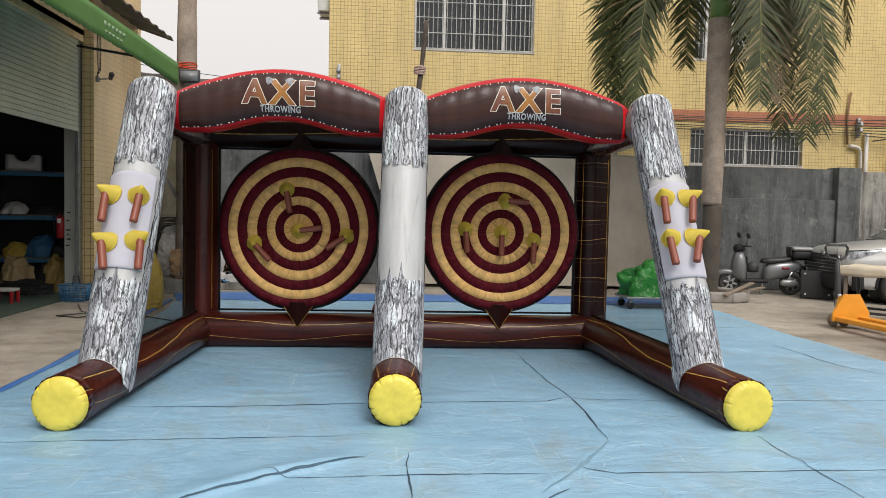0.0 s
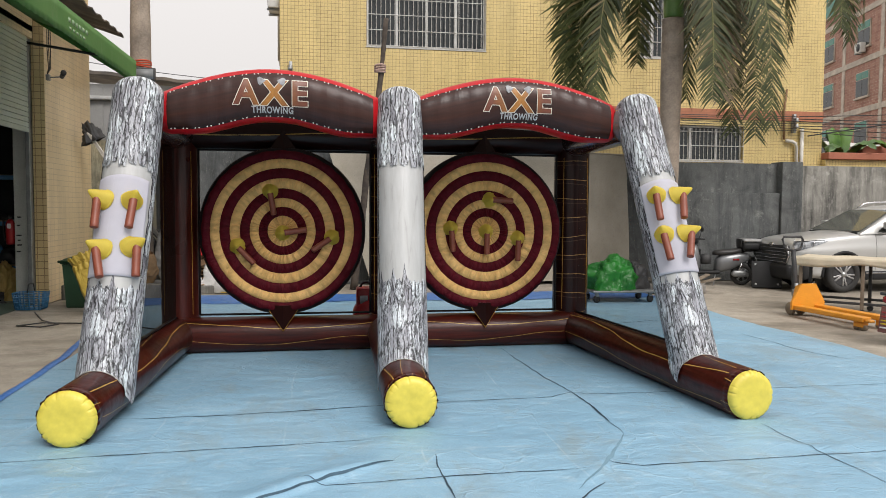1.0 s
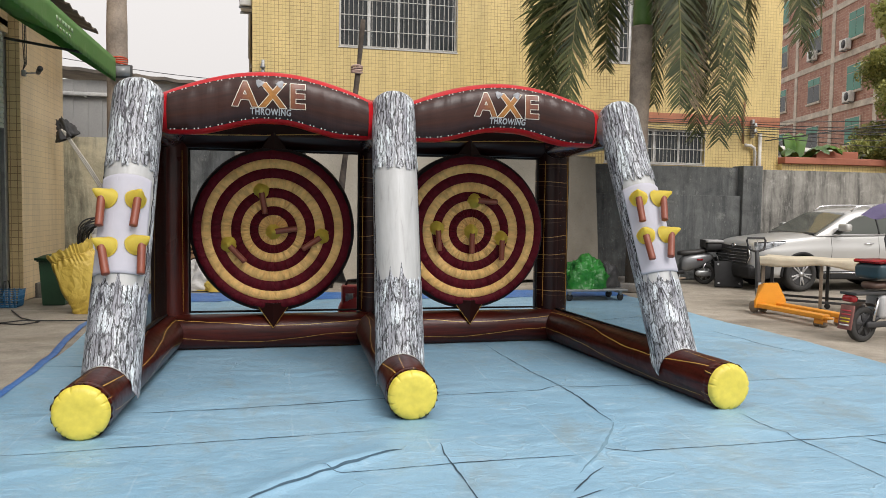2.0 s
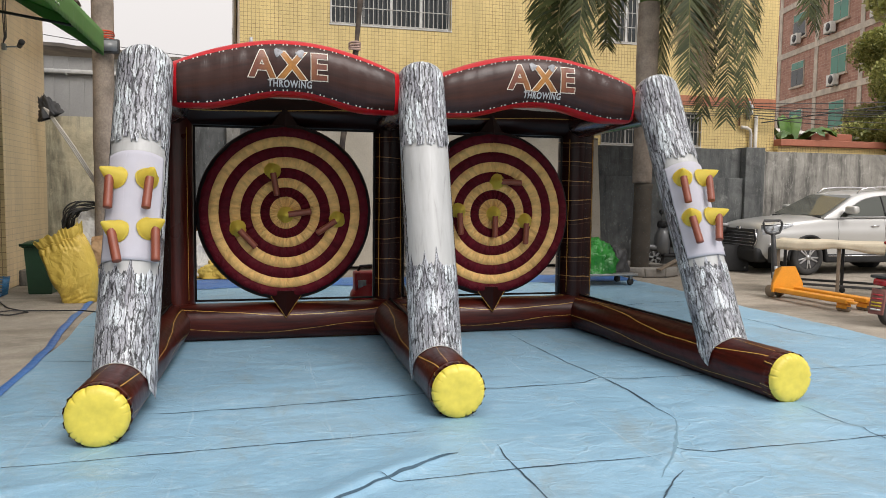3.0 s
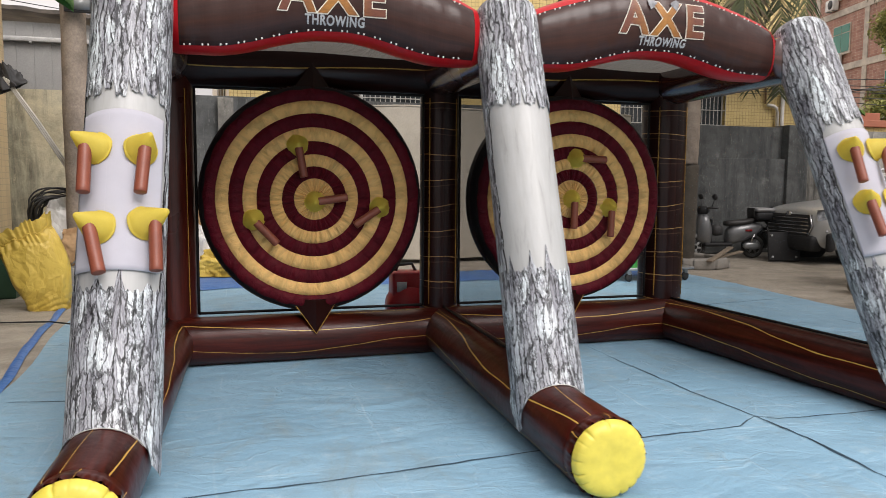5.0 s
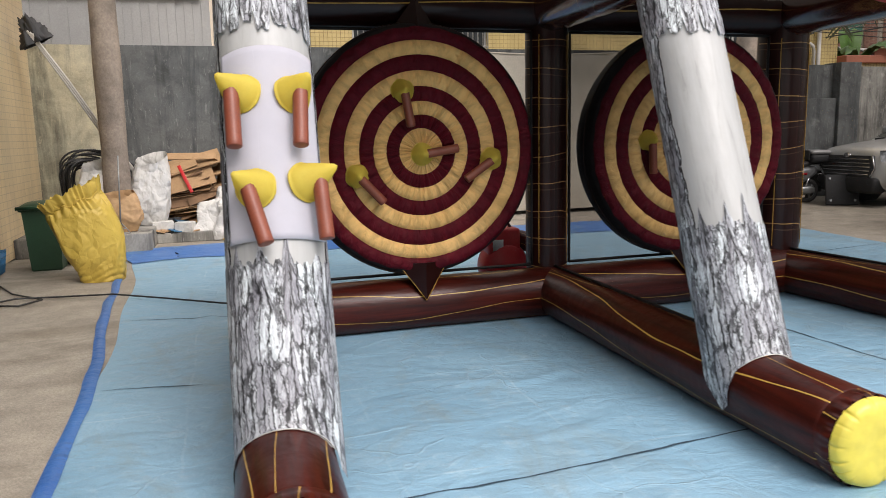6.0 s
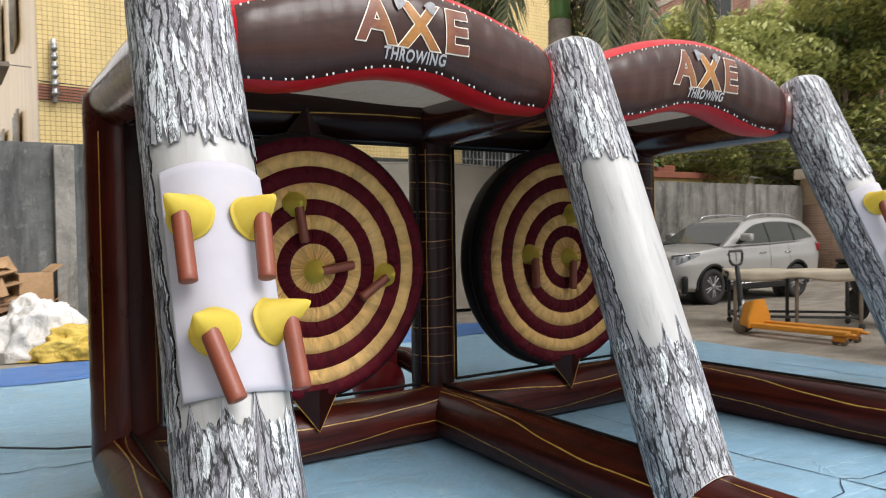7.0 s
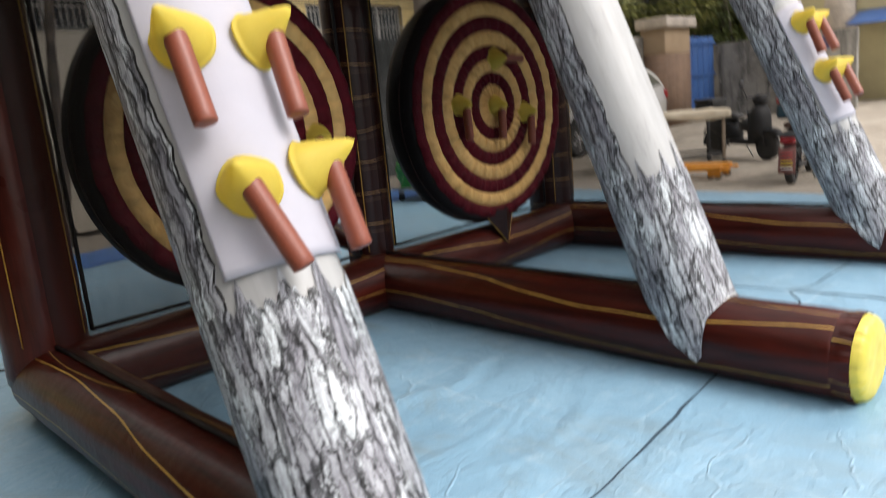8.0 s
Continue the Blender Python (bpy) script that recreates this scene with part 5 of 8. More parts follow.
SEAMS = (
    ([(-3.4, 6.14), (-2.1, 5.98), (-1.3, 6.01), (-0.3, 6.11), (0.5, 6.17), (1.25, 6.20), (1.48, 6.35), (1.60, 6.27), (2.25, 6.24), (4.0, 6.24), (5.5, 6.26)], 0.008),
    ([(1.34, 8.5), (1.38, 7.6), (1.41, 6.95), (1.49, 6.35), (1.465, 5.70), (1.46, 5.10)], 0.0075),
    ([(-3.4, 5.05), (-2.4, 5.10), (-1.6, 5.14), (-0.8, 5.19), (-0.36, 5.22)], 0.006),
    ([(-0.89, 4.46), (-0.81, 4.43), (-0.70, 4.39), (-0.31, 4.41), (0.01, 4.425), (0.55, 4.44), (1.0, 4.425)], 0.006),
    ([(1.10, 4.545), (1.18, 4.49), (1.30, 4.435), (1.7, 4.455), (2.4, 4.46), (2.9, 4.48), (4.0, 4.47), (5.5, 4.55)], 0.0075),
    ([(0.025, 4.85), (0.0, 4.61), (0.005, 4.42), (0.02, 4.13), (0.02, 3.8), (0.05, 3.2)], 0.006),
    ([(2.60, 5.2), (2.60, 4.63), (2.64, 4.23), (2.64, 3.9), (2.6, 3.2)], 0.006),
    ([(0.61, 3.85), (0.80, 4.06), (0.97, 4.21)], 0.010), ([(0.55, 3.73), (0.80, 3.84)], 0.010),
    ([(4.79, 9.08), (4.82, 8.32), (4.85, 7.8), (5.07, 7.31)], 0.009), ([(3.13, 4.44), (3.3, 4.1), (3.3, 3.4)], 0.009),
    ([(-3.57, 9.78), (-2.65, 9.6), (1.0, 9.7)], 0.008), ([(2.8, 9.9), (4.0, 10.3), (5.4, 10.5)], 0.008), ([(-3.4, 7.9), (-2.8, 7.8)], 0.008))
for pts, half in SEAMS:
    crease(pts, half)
# not seams: fold shade laid on as two dark strips
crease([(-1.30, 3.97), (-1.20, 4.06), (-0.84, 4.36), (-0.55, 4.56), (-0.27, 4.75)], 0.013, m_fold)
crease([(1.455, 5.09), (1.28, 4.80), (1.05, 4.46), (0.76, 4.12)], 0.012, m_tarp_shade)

# ---- palms, trees ----
m_trunk = plain("grey_palm_bark", (0.33, 0.27, 0.215), (0.19, 0.155, 0.125), 2.6, 0.85, 30, 0.6, 0.012, grain=0.6)
m_trunk_dark = plain("dark_old_bark", (0.05, 0.042, 0.033), (0.085, 0.072, 0.055), 3.0, 0.9, 30, 0.5, 0.01)
m_shaft = plain("green_crownshaft", (0.075, 0.16, 0.03), (0.10, 0.19, 0.045), 2.0, 0.4, 30, 0.15)
m_rope = plain("red_cord", (0.55, 0.07, 0.025), None, 10, 0.8)


def leaf_material(name, c1, c2, dry=None):
    s = Shade(name)
    rnd = s.nt.nodes.new("ShaderNodeNewGeometry").outputs["Random Per Island"]
    stops = [(0.0, c1), (0.75, c2)] + ([(0.93, c2), (0.97, dry)] if dry else [])
    col = s.ramp(rnd, stops)
    col = s.mix(0.4, col, s.ramp(s.noise(s.coords("Object"), 0.9, 3), [(0.3, 0.6), (0.7, 1.3)]), "MULTIPLY")
    s.done(col, 0.5)
    tr = s.node("ShaderNodeBsdfTranslucent", Color=col)
    mixer = s.nt.nodes.new("ShaderNodeMixShader")
    mixer.inputs[0].default_value = 0.3
    s.nt.links.new(s.bsdf.outputs[0], mixer.inputs[1])
    s.nt.links.new(tr.outputs[0], mixer.inputs[2])
    s.nt.links.new(mixer.outputs[0], s.out.inputs[0])
    return s.m


m_frond = leaf_material("palm_leaflets", (0.018, 0.030, 0.009), (0.092, 0.108, 0.035), (0.28, 0.22, 0.11))
m_dry = leaf_material("dry_palm_leaflets", (0.20, 0.15, 0.09), (0.30, 0.24, 0.16))
m_rachis = plain("palm_leaf_stem", (0.16, 0.18, 0.06), (0.22, 0.17, 0.07), 5, 0.6)
m_leaf = leaf_material("tree_leaves", (0.12, 0.155, 0.045), (0.40, 0.40, 0.13))
m_leaf2 = leaf_material("light_tree_leaves", (0.30, 0.335, 0.11), (0.56, 0.58, 0.25))
m_leaf3 = leaf_material("deep_tree_leaves", (0.11, 0.15, 0.05), (0.26, 0.31, 0.11))
m_limb = plain("tree_bark", (0.11, 0.085, 0.06), (0.16, 0.13, 0.10), 4, 0.9, 30, 0.5)


def ringed_trunk(x, y, z0, z1, r0, r1, n=60):
    """A palm trunk with faint leaf rings."""
    pts = line((x, y, z0), (x + 0.04, y, z1), n)
    return tube(pts, lambda s: (r0 + (r1 - r0) * s / (z1 - z0)) * (1 + 0.012 * math.sin(s * 42)) + 0.006 * math.sin(s * 3.1), 20, True, start=math.pi)


def frond(root, azim, rise, reach, droop, seed, spin=0.0):
    """A feathery palm leaf: an arching stem and two rows of leaflets. Returns the stem's points and the leaflets' mesh."""
    rnd = random.Random(seed)
    d = Vector((math.cos(azim), math.sin(azim), 0))
    pts = []
    for i in range(25):
        k = i / 24
        pts.append(Vector(root) + d * (reach * math.sin(k * math.pi * 0.52)) + Vector((0, 0, rise * math.sin(k * 2.2) - droop * k ** 2.1)))
    bm = bmesh.new()
    for i in range(3, 24):
        for sub in range(6):
            k = (i + sub / 6) / 24
            p = pts[i].lerp(pts[i + 1], sub / 6) if i < 24 else pts[i]
            t = (pts[min(24, i + 1)] - pts[i - 1]).normalized()
            side = t.cross(Vector((0, 0, 1)))
            side = side.normalized() if side.length > 0.05 else d.cross(Vector((0, 0, 1)))
            side = Matrix.Rotation(spin, 3, t) @ side
            for sg in (-1, 1):
                ln = (0.32 + 0.74 * math.sin(math.pi * min(1, 0.15 + k * 0.85)) ** 0.7) * rnd.uniform(0.75, 1.1)
                way = (side * sg * rnd.uniform(0.75, 1.0) + t * rnd.uniform(0.5, 0.9) + Vector((rnd.uniform(-0.12, 0.12), rnd.uniform(-0.12, 0.12), rnd.uniform(-0.3, 0.1)))).normalized()
                w = t * 0.023
                mid = p + way * (ln * 0.5) + Vector((0, 0, -0.02))
                tip = p + way * (ln * 0.9) + Vector((0, 0, -0.11 * ln - 0.07 * rnd.random()))
                a, b, c, e, f = (bm.verts.new(q) for q in (p - w, p + w, mid + w * 1.3, mid - w * 1.3, tip))
                bm.faces.new((a, b, c, e))
                bm.faces.new((e, c, f))
    return pts, bm


def palm(at, height, r, dark_to, fronds, label):
    x, y = at
    tree = thing("palm_tree", (x, y, 0), label, "palm tree")
    if dark_to:
        part("lower_trunk", ringed_trunk(x, y, -0.05, dark_to, r * 0.74, r * 0.778, 30), m_trunk_dark, tree, "dark mossy lower trunk")
        part("trunk", ringed_trunk(x, y, dark_to + 0.002, height, r * 0.78, r * 0.90), m_trunk, tree, "ringed grey trunk")
    else:
        part("trunk", ringed_trunk(x, y, -0.05, height, r, r * 0.92), m_trunk, tree, "ringed grey trunk")
    part("crownshaft", tube(line((x + 0.04, y, height), (x + 0.04, y, height + 1.5), 12), lambda s: r * (0.78 + 0.14 * math.sin(s * 2.0) - 0.22 * s), 18, True), m_shaft, tree, "smooth green crownshaft")
    for i, (az, rise, reach, droop, z, dry, *spin) in enumerate(fronds):
        pts, bm = frond((x, y, z), radians(az), rise, reach, droop, 31 * i + int(x * 10), radians(spin[0]) if spin else 0.0)
        leaf = part("frond", bm, m_dry if dry else m_frond, tree, "dry brown drooping frond" if dry else "drooping feathery palm frond", smooth=False)
        part("stem", tube(pts, lambda s: 0.026 - 0.006 * s, 7), m_rachis, leaf)
    return tree


palm((6.22, 14.25), 5.48, 0.245, 1.85, [
    (184, 0.9, 2.30, 3.7, 7.0, 0, 75), (196, 0.7, 1.95, 4.0, 6.9, 0, 60), (172, 0.8, 1.75, 4.0, 6.9, 0, 95), (-6, 0.8, 1.8, 4.4, 6.9, 0, 85), (12, 0.7, 1.6, 4.2, 6.9, 0, 95), (-30, 0.8, 1.9, 4.3, 6.9, 0, 45),
    (-25, 0.5, 1.0, 3.4, 6.9, 1, 70), (-60, 0.7, 0.95, 3.7, 6.9, 0, 30), (190, 0.8, 2.15, 3.9, 6.9, 0, 85), (203, 0.8, 2.0, 4.1, 6.9, 0, 95), (30, 0.9, 0.6, 3.7, 6.9, 0, 95), (-4, 1.5, 4.1, 2.7, 7.0, 0, 35), (15, 1.4, 3.3, 2.8, 7.0, 0, 35), (120, 1.3, 2.8, 3.0, 7.0, 0), (80, 1.4, 2.8, 3.0, 7.0, 0), (0, 1.6, 4.0, 3.1, 7.0, 0, 70), (-7, 1.6, 3.5, 2.95, 7.0, 0, 80), (230, 1.4, 2.6, 2.0, 7.0, 0), (275, 1.5, 2.4, 1.6, 7.0, 0), (40, 1.4, 3.0, 3.0, 7.1, 0)],
    "tall palm with a grey ringed trunk and drooping fronds")
LPX, LPY = -4.06, 14.6
left_palm = palm((LPX, LPY), 11.0, 0.185, 0, [(a, 1.4, 2.4, 2.0, 12.6, 0) for a in range(10, 360, 50)], "tall grey palm trunk in front of the yard wall")
# red cord and flood lamp tied to the palm
cord = thing("red_cord", (LPX, LPY, 4.0), "red cord wound round the palm trunk", "cord")
for k in range(4):
    part("winding", tube([(LPX + 0.196 * math.cos(a), LPY + 0.196 * math.sin(a), 4.22 + 0.03 * k + 0.015 * math.sin(a * 2 + k)) for a in np.linspace(0, 2 * math.pi, 24)], 0.012, 6), m_rope, cord)
lamp = thing("flood_lamp", (-3.93, 14.3, 4.0), "black flood lamp strapped to the palm trunk, unlit", "flood lamp")
part("housing", boxed(-4.11, -3.73, 14.28, 14.36, 3.92, 4.16, 0.012), m_dark, lamp, "black lamp housing")
part("glass", boxed(-4.08, -3.76, 14.265, 14.277, 3.95, 4.13), plain("lamp_glass", (0.20, 0.21, 0.21), None, 4, 0.15), lamp, "grey lamp glass")
part("bracket", boxed(-3.94, -3.90, 14.362, 14.43, 3.96, 4.18, 0.005), m_steel, lamp)


def leaf_cloud(blobs, n, size, seed, flat=0.6):
    """Many small folded leaves gathered in clumps: blobs are (centre, radii)."""
    rnd = random.Random(seed)
    verts, faces = [], []
    vol = [b[1][0] * b[1][1] * b[1][2] for b in blobs]
    for _ in range(n):
        c, r = rnd.choices(blobs, vol)[0]
        while True:
            p = Vector((rnd.uniform(-1, 1), rnd.uniform(-1, 1), rnd.uniform(-1, 1)))
            if 0.35 < p.length < 1:
                break
        clump = noise.noise(Vector((c[0] + p.x * r[0], c[1] + p.y * r[1], c[2] + p.z * r[2])) * 1.1)
        if clump < -0.25 and rnd.random() < 0.75:
            continue
        q = Vector((c[0] + p.x * r[0], c[1] + p.y * r[1], c[2] + p.z * r[2]))
        a = Vector((rnd.uniform(-1, 1), rnd.uniform(-1, 1), rnd.uniform(-0.9, 0.4))).normalized()
        b = a.cross(Vector((rnd.uniform(-0.4, 0.4), rnd.uniform(-0.4, 0.4), 1))).normalized()
        s = size * rnd.uniform(0.6, 1.35)
        i = len(verts)
        verts += [q - a * s, q + b * s * 0.42 + Vector((0, 0, s * 0.1)), q + a * s, q - b * s * 0.42 + Vector((0, 0, s * 0.1))]
        faces += [(i, i + 1, i + 2), (i, i + 2, i + 3)]
    me = bpy.data.meshes.new("crown")
    me.from_pydata([tuple(v) for v in verts], [], faces)
    return me


def tree(at, height, spread, leaves, size, material, seed, label="leafy green tree behind the yard wall", low=0.35):
    rnd = random.Random(seed)
    x, y = at
    t = thing("tree", (x, y, 0), label, "tree")
    part("trunk", tube([(x + 0.1 * math.sin(k), y + 0.08 * math.cos(2 * k), height * 0.62 * k / 8 - 0.05) for k in range(9)], lambda s: 0.22 - 0.018 * s, 10), m_limb, t)
    blobs = []
    for k in range(11):
        a = rnd.uniform(0, 6.28)
        d = spread * rnd.uniform(0.15, 0.75)
        z = height * rnd.uniform(low, 0.90)
        c = Vector((x + d * math.cos(a), y + d * math.sin(a), z))
        blobs.append((c, (spread * rnd.uniform(0.28, 0.5), spread * rnd.uniform(0.28, 0.5), spread * rnd.uniform(0.2, 0.36))))
        if k < 6:
            part("limb", tube([Vector((x, y, height * 0.3)).lerp(c, q / 5) + Vector((0, 0, 0.25 * math.sin(q / 5 * 3.1))) for q in range(6)], lambda s: max(0.02, 0.10 - 0.02 * s), 7), m_limb, t)
    me = leaf_cloud(blobs, leaves, size, seed)
    for v in me.vertices:
        v.co -= Vector((x, y, 0))
    me.materials.append(material)
    crown = new("crown", me)
    crown.parent = t
    tagged(crown, "clumps of small green leaves")
    return t


tree((19.9, 21.8), 9.4, 2.9, 44000, 0.085, m_leaf, 1, "feathery green tree in front of the brick building")
tree((24.6, 23.0), 11.5, 3.4, 13000, 0.17, m_leaf2, 2, "pale green bamboo-like tree behind the yard wall", 0.25)
tree((24.6, 23.8), 9.5, 3.0, 9000, 0.15, m_leaf2, 12, "pale green bamboo-like tree behind the yard wall", 0.25)
tree((26.6, 25.0), 12.5, 3.2, 11000, 0.17, m_leaf2, 14, "pale green bamboo-like tree behind the yard wall", 0.2)
tree((29.5, 25.5), 13.5, 3.8, 12000, 0.20, m_leaf2, 3, "pale green bamboo-like tree behind the yard wall", 0.25)
tree((27.5, 20.5), 12.5, 3.8, 13000, 0.18, m_leaf, 4, low=0.2)
tree((31.0, 19.6), 15.0, 4.6, 15000, 0.19, m_leaf3, 5, low=0.15)
tree((39.5, 12.0), 13.5, 4.6, 13000, 0.20, m_leaf, 6, low=0.15)
tree((33.5, 23.5), 14.5, 4.4, 12000, 0.22, m_leaf, 7, low=0.2)
tree((37.5, 18.5), 14.0, 4.8, 8000, 0.24, m_leaf2, 8, low=0.2)

for k, (x, y, h) in enumerate(((36, 29, 16.0), (42, 24.5, 16.5), (44, 17, 17.0), (41.5, 10.5, 16.0), (47, 30, 17.5))):
    tree((x, y), h, 5.6, 9000, 0.30, m_leaf if k % 2 else m_leaf2, 40 + k, low=0.12)

# banana plant beside the tiled building
banana = thing("banana_plant", (15.4, 21.3, 0), "banana plant with broad torn green leaves", "plant")
part("stalk", tube(line((15.4, 21.3, 0), (15.4, 21.3, 3.2), 6), lambda s: 0.13 - 0.02 * s, 10), m_shaft, banana)
m_banana = plain("banana_leaf", (0.095, 0.20, 0.03), (0.035, 0.085, 0.018), 2.5, 0.4, 20, 0.2)
for k, (az, rise, reach) in enumerate(((100, 1.45, 0.42), (-20, 1.0, 1.5), (10, 0.6, 1.7), (-70, 0.9, 1.2), (160, 1.2, 1.1), (220, 0.8, 1.2), (40, 1.5, 1.2))):
    d = Vector((math.cos(radians(az)), math.sin(radians(az)), 0))
    n = Vector((-d.y, d.x, 0))

    def blade(u, v):
        c = Vector((15.4, 21.3, 3.0)) + d * (reach * u) + Vector((0, 0, rise * math.sin(u * 2.3) * 0.9))
        w = 0.26 * math.sin(math.pi * min(1, 0.06 + u * 0.94)) ** 0.6
        return c + n * (w * (2 * v - 1)) + Vector((0, 0, -0.12 * abs(2 * v - 1) + 0.02 * math.sin(u * 40)))
    part("leaf", grid(24, 6, blade), m_banana, banana)

# ---- behind the wall: brick building, low roofs, cables ----
m_brick = tile_material("red_brick_rows", (0.42, 0.235, 0.18), (0.31, 0.155, 0.118), (0.58, 0.50, 0.42), 0.34, 0.17, (1, 2), rough=0.8)
m_conc = plain("pale_concrete", (0.60, 0.54, 0.46), (0.40, 0.355, 0.31), 1.6, 0.85, 14)
m_white = plain("white_enamel", (0.70, 0.70, 0.68), (0.60, 0.60, 0.58), 4, 0.5)
m_grille = plain("dark_fan_grille", (0.05, 0.05, 0.055), None, 10, 0.6)
m_cap = plain("terracotta_coping", (0.42, 0.15, 0.09), (0.34, 0.12, 0.075), 2, 0.7)

block = thing("brick_building", (32, 40, 0), "red brick apartment block with pale concrete bands and green windows", "building")


def on_block(name, bm, material, parent=None, label="", smooth=False):
    ob = part(name, bm, material, None, label, smooth)
    ob.parent = parent or block
    return ob


# local: the facade lies in the plane x = 0 and looks to -x; y runs along it
fl = 3.1
wins = [(-12.4 + 5.0 * col, 3.42 + fl * floor_no) for floor_no in range(5) for col in range(5)]
on_block("facade_wall", boxed(0, 8, -14.8, 12, 0, 19.5), m_brick)
for k in range(6):
    on_block("concrete_band", boxed(-0.06, -0.002, -14.8, 12, 1.62 + fl * k, 1.98 + fl * k, 0.01), m_conc, None, "pale concrete floor band")
for k in range(6):
    y = -14.7 + 5.0 * k
    on_block("concrete_column", boxed(-0.05, -0.001, y - 0.2, y + 0.2, 0, 19.4), m_conc, None, "pale concrete column")
for i, (y, z) in enumerate(wins):
    hood = on_block("window", boxed(-0.07, -0.003, y - 0.85, y + 0.85, z - 0.80, z + 0.80, 0.01), m_conc, None, "green-tinted window")
    for a, b in ((-0.79, -0.02), (0.02, 0.79)):
        on_block("pane", boxed(-0.085, -0.072, y + a, y + b, z - 0.74, z + 0.28), m_glass_green if i % 5 == 2 or i % 7 == 3 else m_glass, hood)
        on_block("pane", boxed(-0.085, -0.072, y + a, y + b, z + 0.32, z + 0.74), m_glass_green, hood)
    on_block("window_ledge", boxed(-0.16, -0.005, y - 0.95, y + 0.95, z - 0.90, z - 0.804, 0.01), m_conc, hood)
on_block("roof", boxed(-0.3, 8.3, -15.0, 12.2, 19.504, 19.8), m_conc)
block.matrix_basis = pose(32.1, 39.6, 0, 0, 0, -14)


def ac_unit(at, turn):
    u = thing("air_conditioner", (0, 0, 0), "white outdoor air-conditioning unit on a wall bracket", "air conditioner", "wall units")
    part("case", boxed(-0.32, 0, -0.42, 0.42, 0, 0.62, 0.02), m_white, u)
    part("fan_grille", moved(lathe([(0.0, 0), (0.24, 0), (0.25, 0.012), (0.0, 0.02)], 20), pose(-0.322, -0.1, 0.31, 0, -90, 0)), m_grille, u, "round dark fan grille")
    for y in (-0.3, 0.3):
        part("bracket", boxed(-0.34, 0.02, y - 0.02, y + 0.02, -0.06, -0.002), m_steel, u)
    u.matrix_basis = pose(*at, 0, 0, turn)
    return u


for y, z in ((2.6, 11.55), (-1.6, 11.35), (-2.2, 8.2), (-6.4, 11.2), (-7.2, 8.1)):
    p = block.matrix_basis @ Vector((-0.10, y, z))
    ac_unit(tuple(p), -14)
# small unit at the corner of the tiled building
ac_unit((BX0 - 0.02, BY + 0.7, 7.1), 0)

# low outbuilding with a pale roof and a capped tile wall
structure("low_wall", boxed(BX1 + 0.004, 20.2, BY - 0.2, BY, 0, 3.21), m_tile, "low yellow-tiled wall", "wall")
structure("wall_coping", boxed(BX1 + 0.004, 20.3, BY - 0.34, BY + 0.06, 3.214, 3.42, 0.02), m_cap, "terracotta wall coping", "trim")
structure("wall_coping_upper", boxed(16.0, 17.6, BY + 0.3, BY + 0.7, 3.3, 3.70, 0.02), m_cap, "terracotta wall coping", "trim")
rf = grid(60, 6, lambda u, v: Vector((15.6 + 8 * u, BY + 1.0 + 3.0 * v, 3.75 + 0.5 * v - 0.035 * u * 8 + 0.03 * math.sin(u * 230))))
structure("low_roof", thicken(rf, 0.03), m_white, "pale corrugated sheet roof", "roof")
structure("low_house", boxed(15.8, 23.4, BY + 1.2, BY + 4, 0, 3.55), m_plaster, "cream plastered outbuilding", "wall")

# pipes and insulators on the tiled wall
m_pvc = plain("white_pvc", (0.62, 0.60, 0.55), (0.52, 0.50, 0.46), 5, 0.5)
pipe = thing("drain_pipe", (13.55, BY - 0.1, 2.6), "white plastic drain pipe on a tiled wall", "pipe")
part("riser", tube([(13.62, BY - 0.10, 2.0), (13.62, BY - 0.10, 4.15)], 0.055, 12), m_pvc, pipe)
part("branch", tube([(13.45, BY - 0.10, 2.0), (13.45, BY - 0.10, 3.55), (13.42, BY - 0.10, 3.68), (13.30, BY - 0.10, 3.74), (13.10, BY - 0.10, 3.76)], 0.05, 12), m_pvc, pipe)
part("thin_pipe", tube([(13.05, BY - 0.07, 3.8), (13.02, BY - 0.07, 4.6), (13.1, BY - 0.07, 5.3)], 0.03, 8), plain("rusty_pipe", (0.24, 0.13, 0.06), None, 5, 0.7), pipe)
def insulators(x, z, n):
    ins = thing("cable_insulator", (x, BY - 0.12, z), "stack of grey cable insulators on a steel bracket", "insulator", "insulators")
    part("bracket", boxed(x - 0.04, x + 0.04, BY - 0.14, BY - 0.004, z, z + 0.18 * n + 0.2, 0.006), m_steel, ins)
    for k in range(n):
        part("insulator", moved(lathe([(0.0, 0), (0.06, 0.01), (0.075, 0.06), (0.045, 0.09), (0.06, 0.13), (0.0, 0.15)], 12), Matrix.Translation((x, BY - 0.22, z + 0.12 + 0.18 * k))), m_steel, ins)


insulators(13.35, 4.0, 2)
insulators(-1.58, 4.3, 6)


def cable(a, b, sag, r=0.012, name="cable"):
    pts = [Vector(a).lerp(Vector(b), k / 20) - Vector((0, 0, sag * 4 * (k / 20) * (1 - k / 20))) for k in range(21)]
    c = thing(name, pts[0], "thin black overhead cable", "cable", "overhead cables")
    part("wire", tube(pts, r, 5), m_dark, c)


